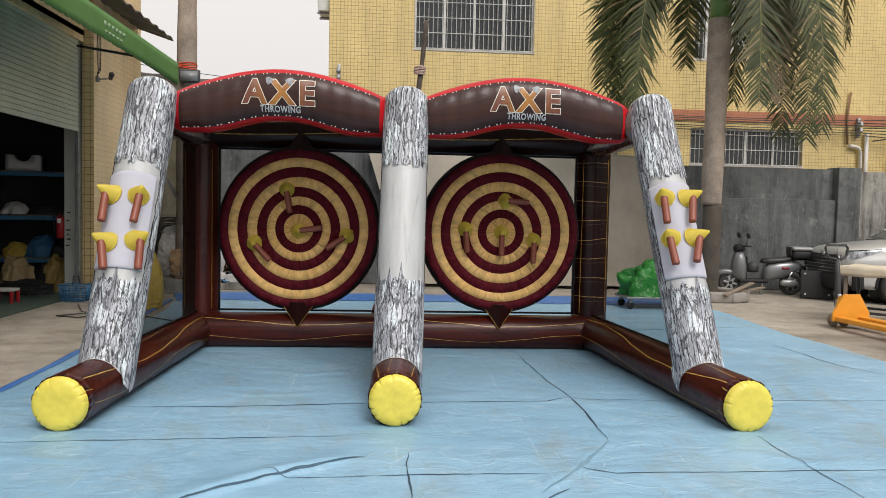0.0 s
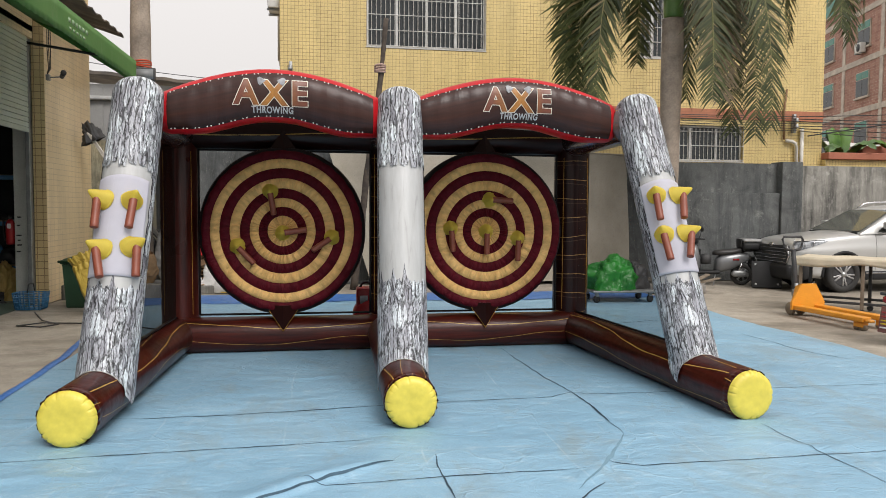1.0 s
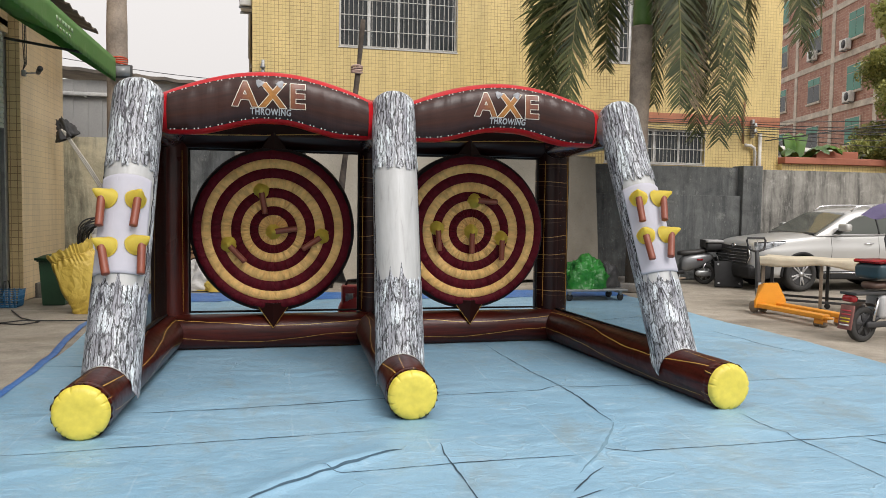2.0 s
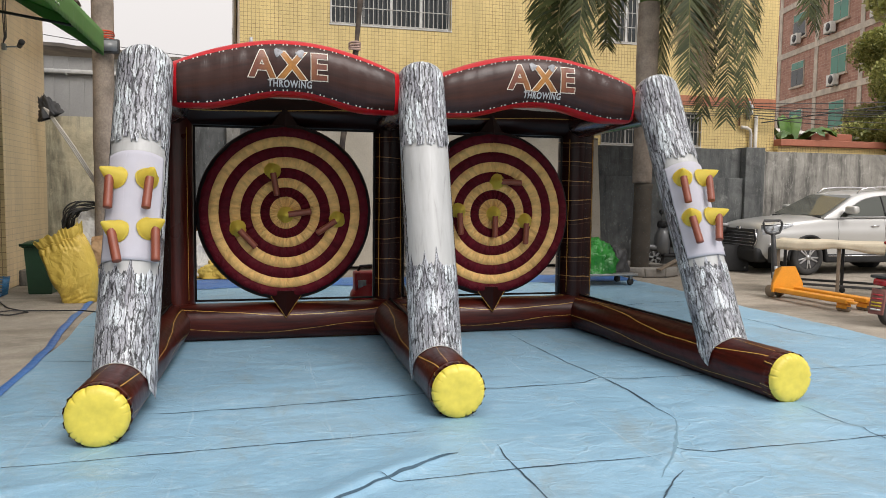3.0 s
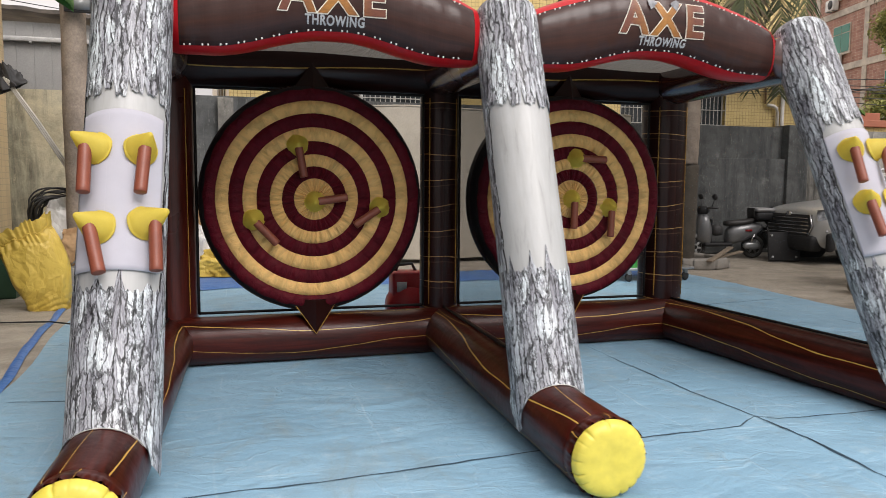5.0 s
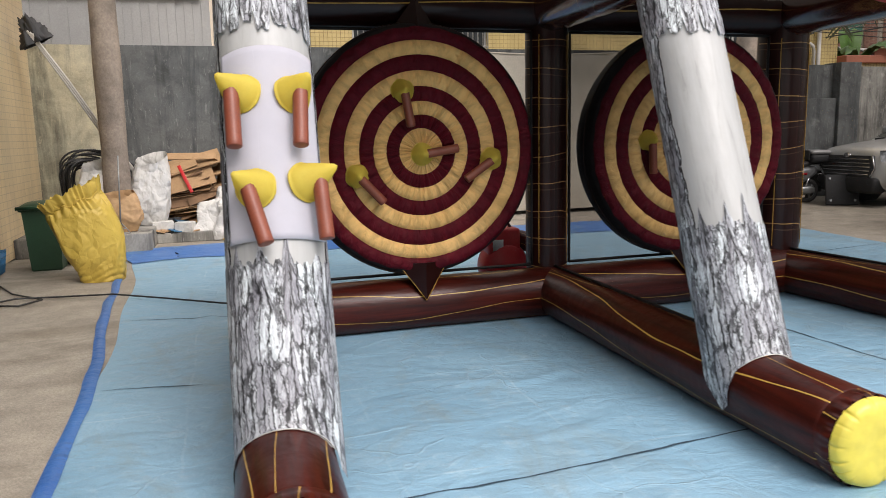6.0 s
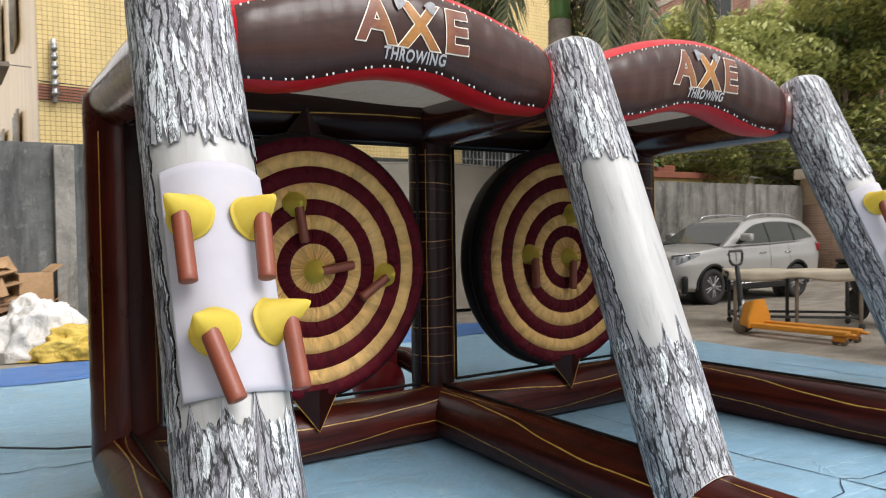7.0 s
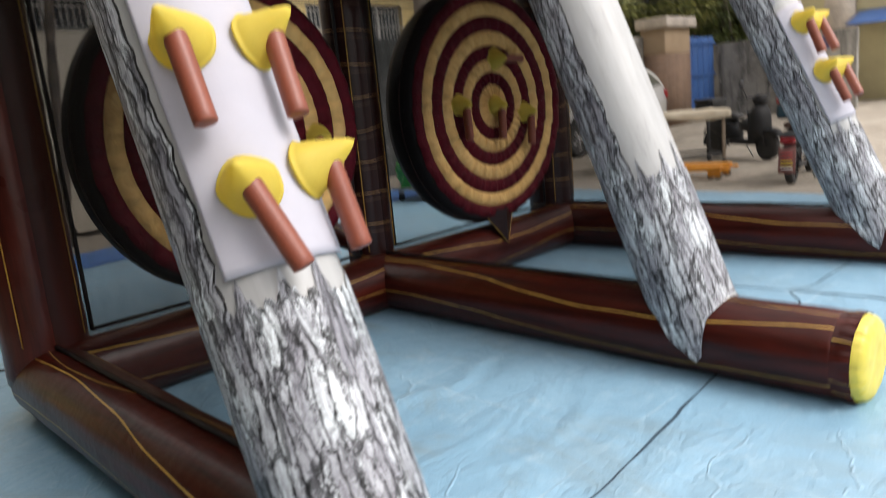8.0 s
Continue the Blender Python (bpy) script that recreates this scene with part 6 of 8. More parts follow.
rnd = random.Random(4)
for k in range(7):
    cable((13.35, BY - 0.25, 4.05 + 0.07 * k), (BX0, BY - 0.12, 4.35 + 0.06 * k), 0.06 + 0.05 * rnd.random(), 0.010)
for k in range(7):
    cable((13.4, BY - 0.25, 4.05 + 0.07 * k), (34, 15.5 + rnd.random() * 3, 4.2 + 0.32 * k), 0.25 + 0.3 * rnd.random(), 0.013)
cable((13.7, BY - 0.25, 3.9), (23, 20, 5.2), -0.05, 0.02)
cable((BX0 - 0.1, BY + 0.1, 5.0), (-9, 19.5, 5.6), 0.15, 0.009)

# wooden pole in front of the wall
pole = thing("wooden_pole", (-0.12, 15.1, 0), "weathered wooden pole with a cloth tie near its top", "pole")
part("shaft", tube([(-0.12 + 0.126 * z + 0.02 * math.sin(z * 1.9), 15.1 + 0.04 * z, z) for z in np.linspace(-0.02, 5.5, 26)], lambda s: 0.076 - 0.005 * s + 0.010 * math.sin(s * 5.1) * math.sin(s * 11), 10), plain("weathered_timber", (0.10, 0.078, 0.060), (0.035, 0.028, 0.024), 5, 0.9, 40, 0.6), pole)
for k in range(4):
    part("tie", tube([(0.43 + 0.105 * math.cos(a), 15.28 + 0.105 * math.sin(a), 4.42 + 0.035 * k + 0.02 * math.sin(a + k)) for a in np.linspace(0, 6.283, 18)], 0.022, 6), plain(f"cloth_tie", (0.46, 0.33, 0.28), (0.3, 0.2, 0.17), 12, 0.9), pole, "knotted cloth strip")

# pale sheet hung on the wall
m_sheet = plain("beige_canvas", (0.42, 0.38, 0.31), (0.34, 0.305, 0.245), 1.0, 0.8, 40, 0.2)


def sheet_at(u, v):
    left = -0.62 + 0.9 * (1 - v)
    x = left + (6.08 - left) * u
    z = 0.06 + (2.84 - 0.02 * math.sin(u * 14)) * v
    return Vector((x, 15.98 - 0.25 * (1 - v) + 0.05 * math.sin(x * 3.1 + v * 2) + 0.03 * math.sin(x * 7.3 - v * 5), z))


canvas = thing("canvas_sheet", (2.3, 15.9, 0), "large beige canvas sheet hung against the yard wall", "canvas")
part("cloth", grid(60, 30, sheet_at), m_sheet, canvas)
part("hem", tube([sheet_at(k / 30, 1.0) for k in range(31)], 0.018, 6), m_sheet, canvas)
structure("wall_pier_west", boxed(-2.05, -1.78, 16.06, 16.196, 0, 2.96, 0.01), m_wall2, "pale cement wall pier", "wall")

# far end of the yard, east side
structure("wall_yard_east", boxed(21.55, 21.75, 11.5, 16.19, 0, 2.4), m_wall2, "weathered cement yard wall", "wall")
kiosk = thing("brick_gatepost", (18.2, 15.9, 0), "brown brick gate pier with a flat coping", "gate pier")
part("body", boxed(17.4, 19.0, 15.5, 16.3, -0.016, 2.15), tile_material("brown_brick", (0.23, 0.145, 0.095), (0.18, 0.11, 0.075), (0.27, 0.215, 0.165), 0.24, 0.075, rough=0.85), kiosk)
part("upper_body", boxed(17.4, 19.0, 15.5, 16.3, 2.154, 2.9, 0.01), plain("tan_plaster", (0.42, 0.31, 0.20), (0.36, 0.265, 0.17), 2, 0.8), kiosk, "tan plastered upper part")
part("coping", boxed(17.25, 19.15, 15.35, 16.4, 2.904, 3.2, 0.02), m_conc, kiosk)
gate = thing("blue_gate", (20.2, 15.9, 0), "blue sheet-metal yard gate, shut", "gate")
m_blue = plain("blue_gate_paint", (0.035, 0.10, 0.30), (0.05, 0.13, 0.34), 2, 0.45)
for k in range(6):
    part("panel", boxed(19.05 + 0.4 * k, 19.43 + 0.4 * k, 15.85, 15.9, -0.016, 2.65, 0.01), m_blue, gate)
for z in (0.4, 1.4, 2.4):
    part("rail", boxed(19.03, 21.5, 15.80, 15.847, z, z + 0.08, 0.005), m_blue, gate)
house = thing("yellow_house", (30, 12, 0), "pale yellow house with a grey pier and blue awning", "house")
part("wall", boxed(26.5, 34, 9.1, 15.1, 0, 7.8), plain("pale_yellow_render", (0.55, 0.50, 0.30), (0.48, 0.43, 0.26), 1, 0.8), house)
part("pier", boxed(26.3, 26.496, 12.9, 13.9, 0, 7.6), m_conc, house)
part("eave", boxed(26.1, 34.3, 8.9, 15.3, 7.804, 8.0, 0.02), m_conc, house, "grey concrete eave")
part("awning", thicken(grid(12, 4, lambda u, v: Vector((26.48 - 1.6 * v, 9.3 + 3.5 * u, 3.1 - 0.5 * v))), 0.03), m_blue, house, "blue sloping awning")
part("sign", boxed(26.42, 26.49, 9.5, 12.5, 3.5, 4.3), plain("pale_sign", (0.55, 0.5, 0.4), None, 3, 0.6), house, "pale sign board")
for k in range(5):
    part("sign_bar", boxed(26.39, 26.417, 9.8 + 0.5 * k, 10.1 + 0.5 * k, 3.7, 4.1), m_dark, house)

# ---- vehicles and gear in the yard ----
def paint(name, c, rough=0.28, metal=0.55):
    s = Shade(name)
    dust = s.noise(s.coords("Object"), 3.5, 5, 0.65)
    col = s.mix(s.ramp(dust, [(0.4, 0.0), (0.8, 0.35)]), c, tuple(v * 0.8 + 0.05 for v in c))
    return s.done(col, s.math("MULTIPLY_ADD", dust, 0.2, rough - 0.1), None, metal, Coat_Weight=0.6, Coat_Roughness=0.08)


m_silver = paint("silver_car_paint", (0.48, 0.48, 0.465), 0.34, 0.35)
m_plastic = plain("black_car_plastic", (0.014, 0.0145, 0.015), (0.02, 0.02, 0.021), 6, 0.6, 120, 0.2, 0.002, Specular_IOR_Level=0.3)
m_tyre = plain("tyre_rubber", (0.018, 0.018, 0.018), (0.035, 0.033, 0.03), 6, 0.8, 80, 0.3, 0.003)
m_rim = plain("alloy_rim", (0.50, 0.50, 0.50), (0.40, 0.40, 0.40), 6, 0.3, 60, 0.05, 0.002, 0.8)
m_chrome = plain("chrome", (0.66, 0.66, 0.67), (0.55, 0.55, 0.56), 5, 0.15, 60, 0.02, 0.001, 1.0)
m_lens = plain("head_lamp_lens", (0.50, 0.52, 0.54), (0.12, 0.13, 0.14), 11, 0.08, 40, 0.1, 0.004, 0.3)
m_tail = plain("red_tail_lens", (0.32, 0.012, 0.015), (0.22, 0.01, 0.012), 8, 0.2)
m_windscreen = glass_material("car_glass", (0.045, 0.050, 0.043))
m_orange = plain("orange_lift_paint", (0.76, 0.31, 0.025), (0.68, 0.27, 0.02), 4, 0.42, 60, 0.12, 0.003)
m_grey_body = paint("grey_scooter_paint", (0.17, 0.175, 0.18), 0.34, 0.4)
m_seat = plain("black_seat_vinyl", (0.02, 0.019, 0.018), (0.032, 0.03, 0.028), 8, 0.5, 150, 0.25, 0.002)
m_cream = plain("cream_canvas", (0.60, 0.53, 0.40), (0.50, 0.44, 0.33), 2.5, 0.85, 50, 0.35)
m_wood = plain("old_grey_wood", (0.24, 0.19, 0.14), (0.17, 0.135, 0.10), 5, 0.85, 40, 0.4)


def wheel(parent, x, y, z, r, w, spokes=5, facing=-1, spoke_m=None, paired=False):
    """A tyre with a spoked rim; the axle runs along y, facing is the side of the hub's face."""
    m = pose(x, y, z, 90, 0, 0)
    spoke_m = spoke_m or m_rim
    tyre = lathe([(r * 0.66, -w / 2), (r * 0.92, -w / 2), (r * 0.985, -w * 0.38), (r, -w * 0.2), (r, w * 0.2), (r * 0.985, w * 0.38), (r * 0.92, w / 2), (r * 0.66, w / 2), (r * 0.64, 0)], 36)
    whl = part("wheel", moved(tyre, m), m_tyre, parent, "black rubber tyre")
    rim = lathe([(r * 0.60, -w * 0.40), (r * 0.67, -w * 0.42), (r * 0.68, w * 0.42), (r * 0.60, w * 0.40)], 36)
    part("rim", moved(rim, m), m_dark if paired else m_rim, whl, "alloy rim")
    for k in range(spokes):
        for off in ((-10, 10) if paired else (0,)):
            half = r * (0.042 if paired else 0.095)
            bm = boxed(r * 0.10, r * 0.64, -0.010, 0.012, -half, half, 0.004)
            bm = moved(bm, pose(0, 0, 0, 0, 360 / spokes * k + 12 + off, 0))
            part("spoke", moved(bm, Matrix.Translation((x, y + facing * w * 0.43, z))), spoke_m, whl)
    part("hub_cap", moved(lathe([(0.0, -0.014), (r * 0.15, -0.012), (r * 0.16, 0.012), (0.0, 0.016)], 16), pose(x, y + facing * w * 0.46, z, 90, 0, 0)), m_rim if paired else m_plastic, whl)
    part("brake_disc", moved(lathe([(0.0, -0.006), (r * 0.64, -0.006), (r * 0.64, 0.006), (0.0, 0.006)], 24), pose(x, y + facing * w * 0.345, z, 90, 0, 0)), m_dark, whl)
    return whl


def flow(x, xs, ys):
    """A smooth curve through the points (xs, ys), read at x."""
    x = min(max(x, xs[0]), xs[-1])
    i = max(0, min(len(xs) - 2, int(np.searchsorted(xs, x)) - 1))
    slope = lambda k: (ys[min(k + 1, len(xs) - 1)] - ys[max(k - 1, 0)]) / (xs[min(k + 1, len(xs) - 1)] - xs[max(k - 1, 0)])
    h = xs[i + 1] - xs[i]
    t = (x - xs[i]) / h
    return (2 * t ** 3 - 3 * t ** 2 + 1) * ys[i] + (t ** 3 - 2 * t ** 2 + t) * h * slope(i) + (3 * t ** 2 - 2 * t ** 3) * ys[i + 1] + (t ** 3 - t ** 2) * h * slope(i + 1)


def suv():
    """Silver five-door SUV. Local: front towards -x, near side towards -y."""
    car = thing("car", (0, 0, 0), "silver SUV parked against the yard wall", "car")
    tops = ([-2.32, -2.29, -2.22, -2.05, -1.8, -1.4, -0.95, -0.6, 0.5, 1.5, 2.0, 2.22, 2.30], [0.74, 0.88, 0.965, 1.02, 1.055, 1.10, 1.14, 1.15, 1.17, 1.20, 1.20, 1.15, 1.02])
    wid = ([-2.32, -2.26, -2.1, -1.8, -1.3, -0.6, 0.4, 1.3, 1.9, 2.2, 2.30], [0.62, 0.72, 0.83, 0.90, 0.925, 0.91, 0.91, 0.925, 0.89, 0.82, 0.72])
    low = ([-2.32, -2.1, -1.8, 1.8, 2.1, 2.3], [0.40, 0.30, 0.27, 0.27, 0.32, 0.45])
    AXLES, HUB = (-1.33, 1.33), 0.36

    def half_ring(x):
        w, t, l = flow(x, *wid), flow(x, *tops), float(np.interp(x, *low))
        crown = 0.05 if x < -0.9 else 0.02
        ys = [w * 0.88, w * 0.955, w * 0.965, w * 0.985, w, w * 0.975, w * 0.945, w * 0.87, w * 0.5, 0.0]
        zs = [l, l + 0.07, l + 0.25 * (t - l), l + 0.45 * (t - l), l + 0.66 * (t - l), l + 0.80 * (t - l), t - 0.045, t - 0.004, t + crown * 0.75, t + crown]
        n = list(range(10))
        return [(flow(q, n, ys), flow(q, n, zs)) for q in np.linspace(0, 9, 34)]

    NX = 150
    rings = []
    for i in range(NX + 1):
        h = half_ring(-2.32 + 4.62 * i / NX)
        rings.append([(-y, z) for y, z in h] + [(y, z) for y, z in reversed(h[:-1])])
    last = len(rings[0]) - 1
    bm = grid(NX, last, lambda u, v: Vector((-2.32 + 4.62 * u, *rings[int(round(u * NX))][int(round(v * last))])))
    for x in (-2.32, 2.30):
        loop = [v for v in bm.verts if abs(v.co.x - x) < 1e-5]
        loop.sort(key=lambda v: math.atan2(v.co.z - 0.6, v.co.y))
        bm.faces.new(loop)
    cut = []
    for f in bm.faces:
        c = f.calc_center_median()
        if abs(c.y) > 0.60 and any((c.x - a) ** 2 + (c.z - HUB) ** 2 < 0.415 ** 2 for a in AXLES):
            cut.append(f)
    bmesh.ops.delete(bm, geom=cut, context="FACES")
    bmesh.ops.recalc_face_normals(bm, faces=bm.faces)
    body = part("body", bm, m_silver, car, "silver painted body")

    def flank(x, z):
        """Half the body's width at a place on its side."""
        h = half_ring(x)
        return float(np.interp(z, [q for _, q in h[:24]], [y for y, _ in h[:24]]))

    # cabin
    roofline = ([-1.0, -0.55, -0.12, 0.25, 0.8, 1.3, 1.75, 2.05, 2.22], [1.145, 1.385, 1.605, 1.685, 1.715, 1.70, 1.645, 1.47, 1.18])
    belt = lambda x: flow(x, *tops) - 0.012

    def cabin_side(x, k):
        b, z = belt(x), flow(x, *roofline)
        wb = 0.875 - 0.10 * max(0.0, x - 1.3)
        wr = wb - 0.23 * min(1.0, max(0.0, z - b) / 0.52)
        return wb + (wr - wb) * k ** 1.25, b + (z - b) * k

    def cabin_ring(x):
        h = [cabin_side(x, k) for k in np.linspace(0, 0.92, 9)]
        y, _ = h[-1]
        z = flow(x, *roofline)
        h += [(y - 0.025, z - 0.012), (y - 0.09, z + 0.004), (y * 0.5, z + 0.018), (0.0, z + 0.024)]
        return [(-y, q) for y, q in h] + [(y, q) for y, q in reversed(h[:-1])]

    cabs = [cabin_ring(-1.0 + 3.22 * i / 60) for i in range(61)]
    part("cabin", grid(60, 24, lambda u, v: Vector((-1.0 + 3.22 * u, *cabs[int(round(u * 60))][int(round(v * 24))]))), m_silver, body, "silver roof and pillars")
    part("windscreen", grid(14, 10, lambda u, v: Vector((-0.965 + 0.80 * v, (2 * u - 1) * (0.80 - 0.17 * v), flow(-0.965 + 0.80 * v, *roofline) + 0.032))), m_windscreen, body, "dark windscreen")
    part("screen_cowl", tube([(-1.0, y, 1.165 - 0.01 * abs(y)) for y in np.linspace(-0.78, 0.78, 9)], 0.018, 6), m_plastic, body)
    part("rear_glass", grid(4, 3, lambda u, v: Vector((2.235 - 0.30 * v, (2 * u - 1) * (0.66 - 0.08 * v), 1.20 + 0.37 * v))), m_windscreen, body, "dark rear glass")
    head = ([-0.64, -0.30, 0.02, 0.40, 0.9, 1.35, 1.66, 1.98], [1.175, 1.375, 1.515, 1.585, 1.605, 1.58, 1.51, 1.285])
    foot = lambda x: belt(x) + 0.035 + 0.055 * smooth01(1.2, 1.98, x)

    def glass_at(sg, x, z, out=0.010):
        b, zr = belt(x), flow(x, *roofline)
        y, _ = cabin_side(x, min(0.92, max(0.0, (z - b) / max(0.05, zr - b))))
        return Vector((x, sg * (y + out), z))

    for sg in (-1, 1):
        for x0, x1 in ((-0.64, 0.42), (0.455, 1.24), (1.275, 1.98)):
            part("side_window", grid(20, 6, lambda u, v: glass_at(sg, x0 + (x1 - x0) * u, foot(x0 + (x1 - x0) * u) + (flow(x0 + (x1 - x0) * u, *head) - foot(x0 + (x1 - x0) * u)) * v)), m_windscreen, body, "tinted side window")
        for x in (0.437, 1.258):
            part("door_pillar", tube([glass_at(sg, x, foot(x) + (flow(x, *head) - foot(x)) * k / 6, 0.008) for k in range(7)], 0.018, 6), m_plastic, body, "black door pillar")
        part("window_trim", tube([glass_at(sg, x, foot(x) - 0.012, 0.012) for x in np.linspace(-0.62, 1.98, 26)], 0.009, 6), m_chrome, body, "chrome window line")
        part("window_trim", tube([glass_at(sg, x, flow(x, *head) + 0.012, 0.010) for x in np.linspace(-0.60, 1.99, 34)], 0.009, 6), m_chrome, body, "chrome window line")
        part("roof_rail", tube([(-0.02, sg * 0.60, 1.655), (0.12, sg * 0.605, 1.745), (0.4, sg * 0.61, 1.775), (0.9, sg * 0.61, 1.79), (1.4, sg * 0.60, 1.765), (1.66, sg * 0.585, 1.71), (1.76, sg * 0.58, 1.65)], 0.019, 8), m_chrome, body, "bright roof rail")
        shell_bm = boxed(-0.08, 0.08, -0.125, 0.125, -0.075, 0.08, 0.045)
        mir = part("mirror", moved(shell_bm, pose(-0.47, sg * 1.02, 1.31, 0, 0, sg * -10)), m_silver, body, "silver door mirror")
        part("mirror_arm", moved(boxed(-0.05, 0.05, min(0, sg * 0.14), max(0, sg * 0.14), -0.02, 0.02, 0.008), pose(-0.47, sg * 0.86, 1.22, sg * 12, 0, 0)), m_plastic, mir)
        part("sill_cladding", boxed(-0.93, 0.93, min(sg * 0.80, sg * 0.915), max(sg * 0.80, sg * 0.915), 0.25, 0.42, 0.03), m_plastic, body, "black sill cladding")
        part("sill_strip", boxed(-0.88, 0.88, min(sg * 0.912, sg * 0.922), max(sg * 0.912, sg * 0.922), 0.375, 0.392), m_chrome, body, "bright sill strip")
        for x in (-0.66, 0.437, 1.02):
            part("door_gap", tube([(x + (0.10 * (1 - k / 9) if x > 1 else 0.0), sg * (flank(x, 0.44 + 0.70 * k / 9) + 0.0015), 0.44 + 0.70 * k / 9) for k in range(10)], 0.0035, 5), m_dark, body)
        for x in (0.20, 1.00):
            y = flank(x, 0.985)
            part("door_handle", tube([(x - 0.10, sg * (y + 0.002), 0.98), (x - 0.06, sg * (y + 0.03), 0.985), (x + 0.06, sg * (y + 0.03), 0.99), (x + 0.10, sg * (y + 0.002), 0.99)], 0.014, 8), m_chrome, body, "chrome door handle")
        for x in AXLES:
            arch = [(x + 0.425 * math.cos(a), sg * (flank(x + 0.42 * math.cos(a), max(0.33, HUB + 0.42 * math.sin(a))) - 0.012), HUB + 0.425 * math.sin(a)) for a in np.linspace(-0.15, math.pi + 0.15, 36)]
            part("wheel_arch", tube(arch, 0.034, 8), m_plastic, body, "black wheel-arch cladding")
            part("wheel_well", grid(24, 2, lambda u, v: Vector((x + 0.42 * math.cos(math.pi * (1.1 * u - 0.05)), sg * (0.55 + 0.33 * v), HUB + 0.42 * math.sin(math.pi * (1.1 * u - 0.05))))), m_dark, body, "dark wheel well")
            part("well_lining", moved(lathe([(0.0, -0.01), (0.42, -0.01), (0.42, 0.01), (0.0, 0.01)], 30), pose(x, sg * 0.56, HUB, 90, 0, 0)), m_dark, body)
            wheel(car, x, sg * 0.795, 0.355, 0.355, 0.23, 5, sg, None, True)
    # nose
    part("grille", moved(prism([(-0.52, 0.50), (0.52, 0.50), (0.64, 0.68), (0.58, 0.90), (-0.58, 0.90), (-0.64, 0.68)], 0.10), pose(-2.335, 0, 0, 0, 0, -90) @ Matrix.Diagonal((-1, 1, 1, 1))), m_dark, body, "black grille", smooth=False)
    for k in range(5):
        half = 0.57 - 0.018 * abs(k - 2)
        part("grille_bar", boxed(-2.356, -2.337, -half, half, 0.560 + 0.066 * k, 0.580 + 0.066 * k, 0.004), m_chrome, body, "chrome grille bar")
    part("badge", moved(lathe([(0.0, 0.0), (0.085, 0.002), (0.08, 0.014), (0.0, 0.018)], 20), pose(-2.33, 0, 0.905, 0, -80, 0) @ Matrix.Diagonal((0.5, 1, 1, 1))), m_chrome, body, "plain oval badge")
    part("bumper", boxed(-2.39, -2.10, -0.70, 0.70, 0.24, 0.52, 0.06), m_plastic, body, "black lower bumper")
    for sg in (-1, 1):
        part("grille_edge", tube([(-2.345, sg * 0.59, 0.905), (-2.34, sg * 0.655, 0.69), (-2.35, sg * 0.54, 0.49)], 0.017, 6), m_chrome, body, "chrome grille edge")
        def lens_at(u, v, sg=sg):
            x = -2.265 + 0.58 * u
            z = 0.885 + 0.12 * u + (0.095 - 0.075 * u) * (2 * v - 1)
            return Vector((x - 0.006, sg * (flank(x, z) + 0.012), z))
        lamp_ob = part("head_lamp", grid(14, 6, lens_at), m_lens, body, "clear head lamp")
        part("lamp_brow", tube([lens_at(k / 12, 1.0) for k in range(13)], 0.009, 6), m_plastic, lamp_ob)
        for q in (0.30, 0.58):
            c = lens_at(q, 0.5) + Vector((-0.004, sg * 0.004, 0))
            part("lamp_bowl", moved(lathe([(0.0, 0.0), (0.040, 0.004), (0.044, 0.012), (0.0, 0.014)], 16), pose(*c, 0, -90, 0) @ pose(0, 0, 0, sg * 38, 0, 0)), m_chrome, lamp_ob)
        part("corner_cladding", moved(boxed(-0.32, 0.34, -0.06, 0.06, -0.14, 0.19, 0.04), pose(-2.03, sg * 0.80, 0.40, 0, 0, sg * -42)), m_plastic, body, "black bumper corner")
        part("fog_trim", moved(tube([(-0.10, 0, 0.05), (0.12, 0, 0.07), (-0.02, 0, -0.05), (-0.10, 0, -0.04)], 0.012, 6), pose(-2.13, sg * 0.80, 0.565, 0, 0, sg * -42)), m_chrome, body, "chrome fog lamp trim")
        part("tail_lamp", moved(boxed(-0.14, 0.06, -0.06, 0.06, -0.09, 0.09, 0.02), pose(2.14, sg * 0.80, 1.06, 0, 0, sg * 30)), m_tail, body, "red tail lamp")
    return car


suv().matrix_basis = pose(11.10, 14.33, -0.014, 0, 0, -3) @ Matrix.Diagonal((1.03, 1.03, 1.045, 1))

board = thing("black_panel", (0, 0, 0), "scuffed black panel leaning on the car's bumper", "panel")
part("plate", boxed(-0.30, 0.30, -0.03, 0.03, 0.0, 0.58, 0.02), m_plastic, board)
for x in (-0.22, 0.22):
    for z in (0.08, 0.5):
        part("stud", boxed(x - 0.02, x + 0.02, -0.045, -0.032, z - 0.02, z + 0.02, 0.004), m_steel, board)
board.matrix_basis = pose(8.55, 14.35, 0.0, -14, 0, -22)


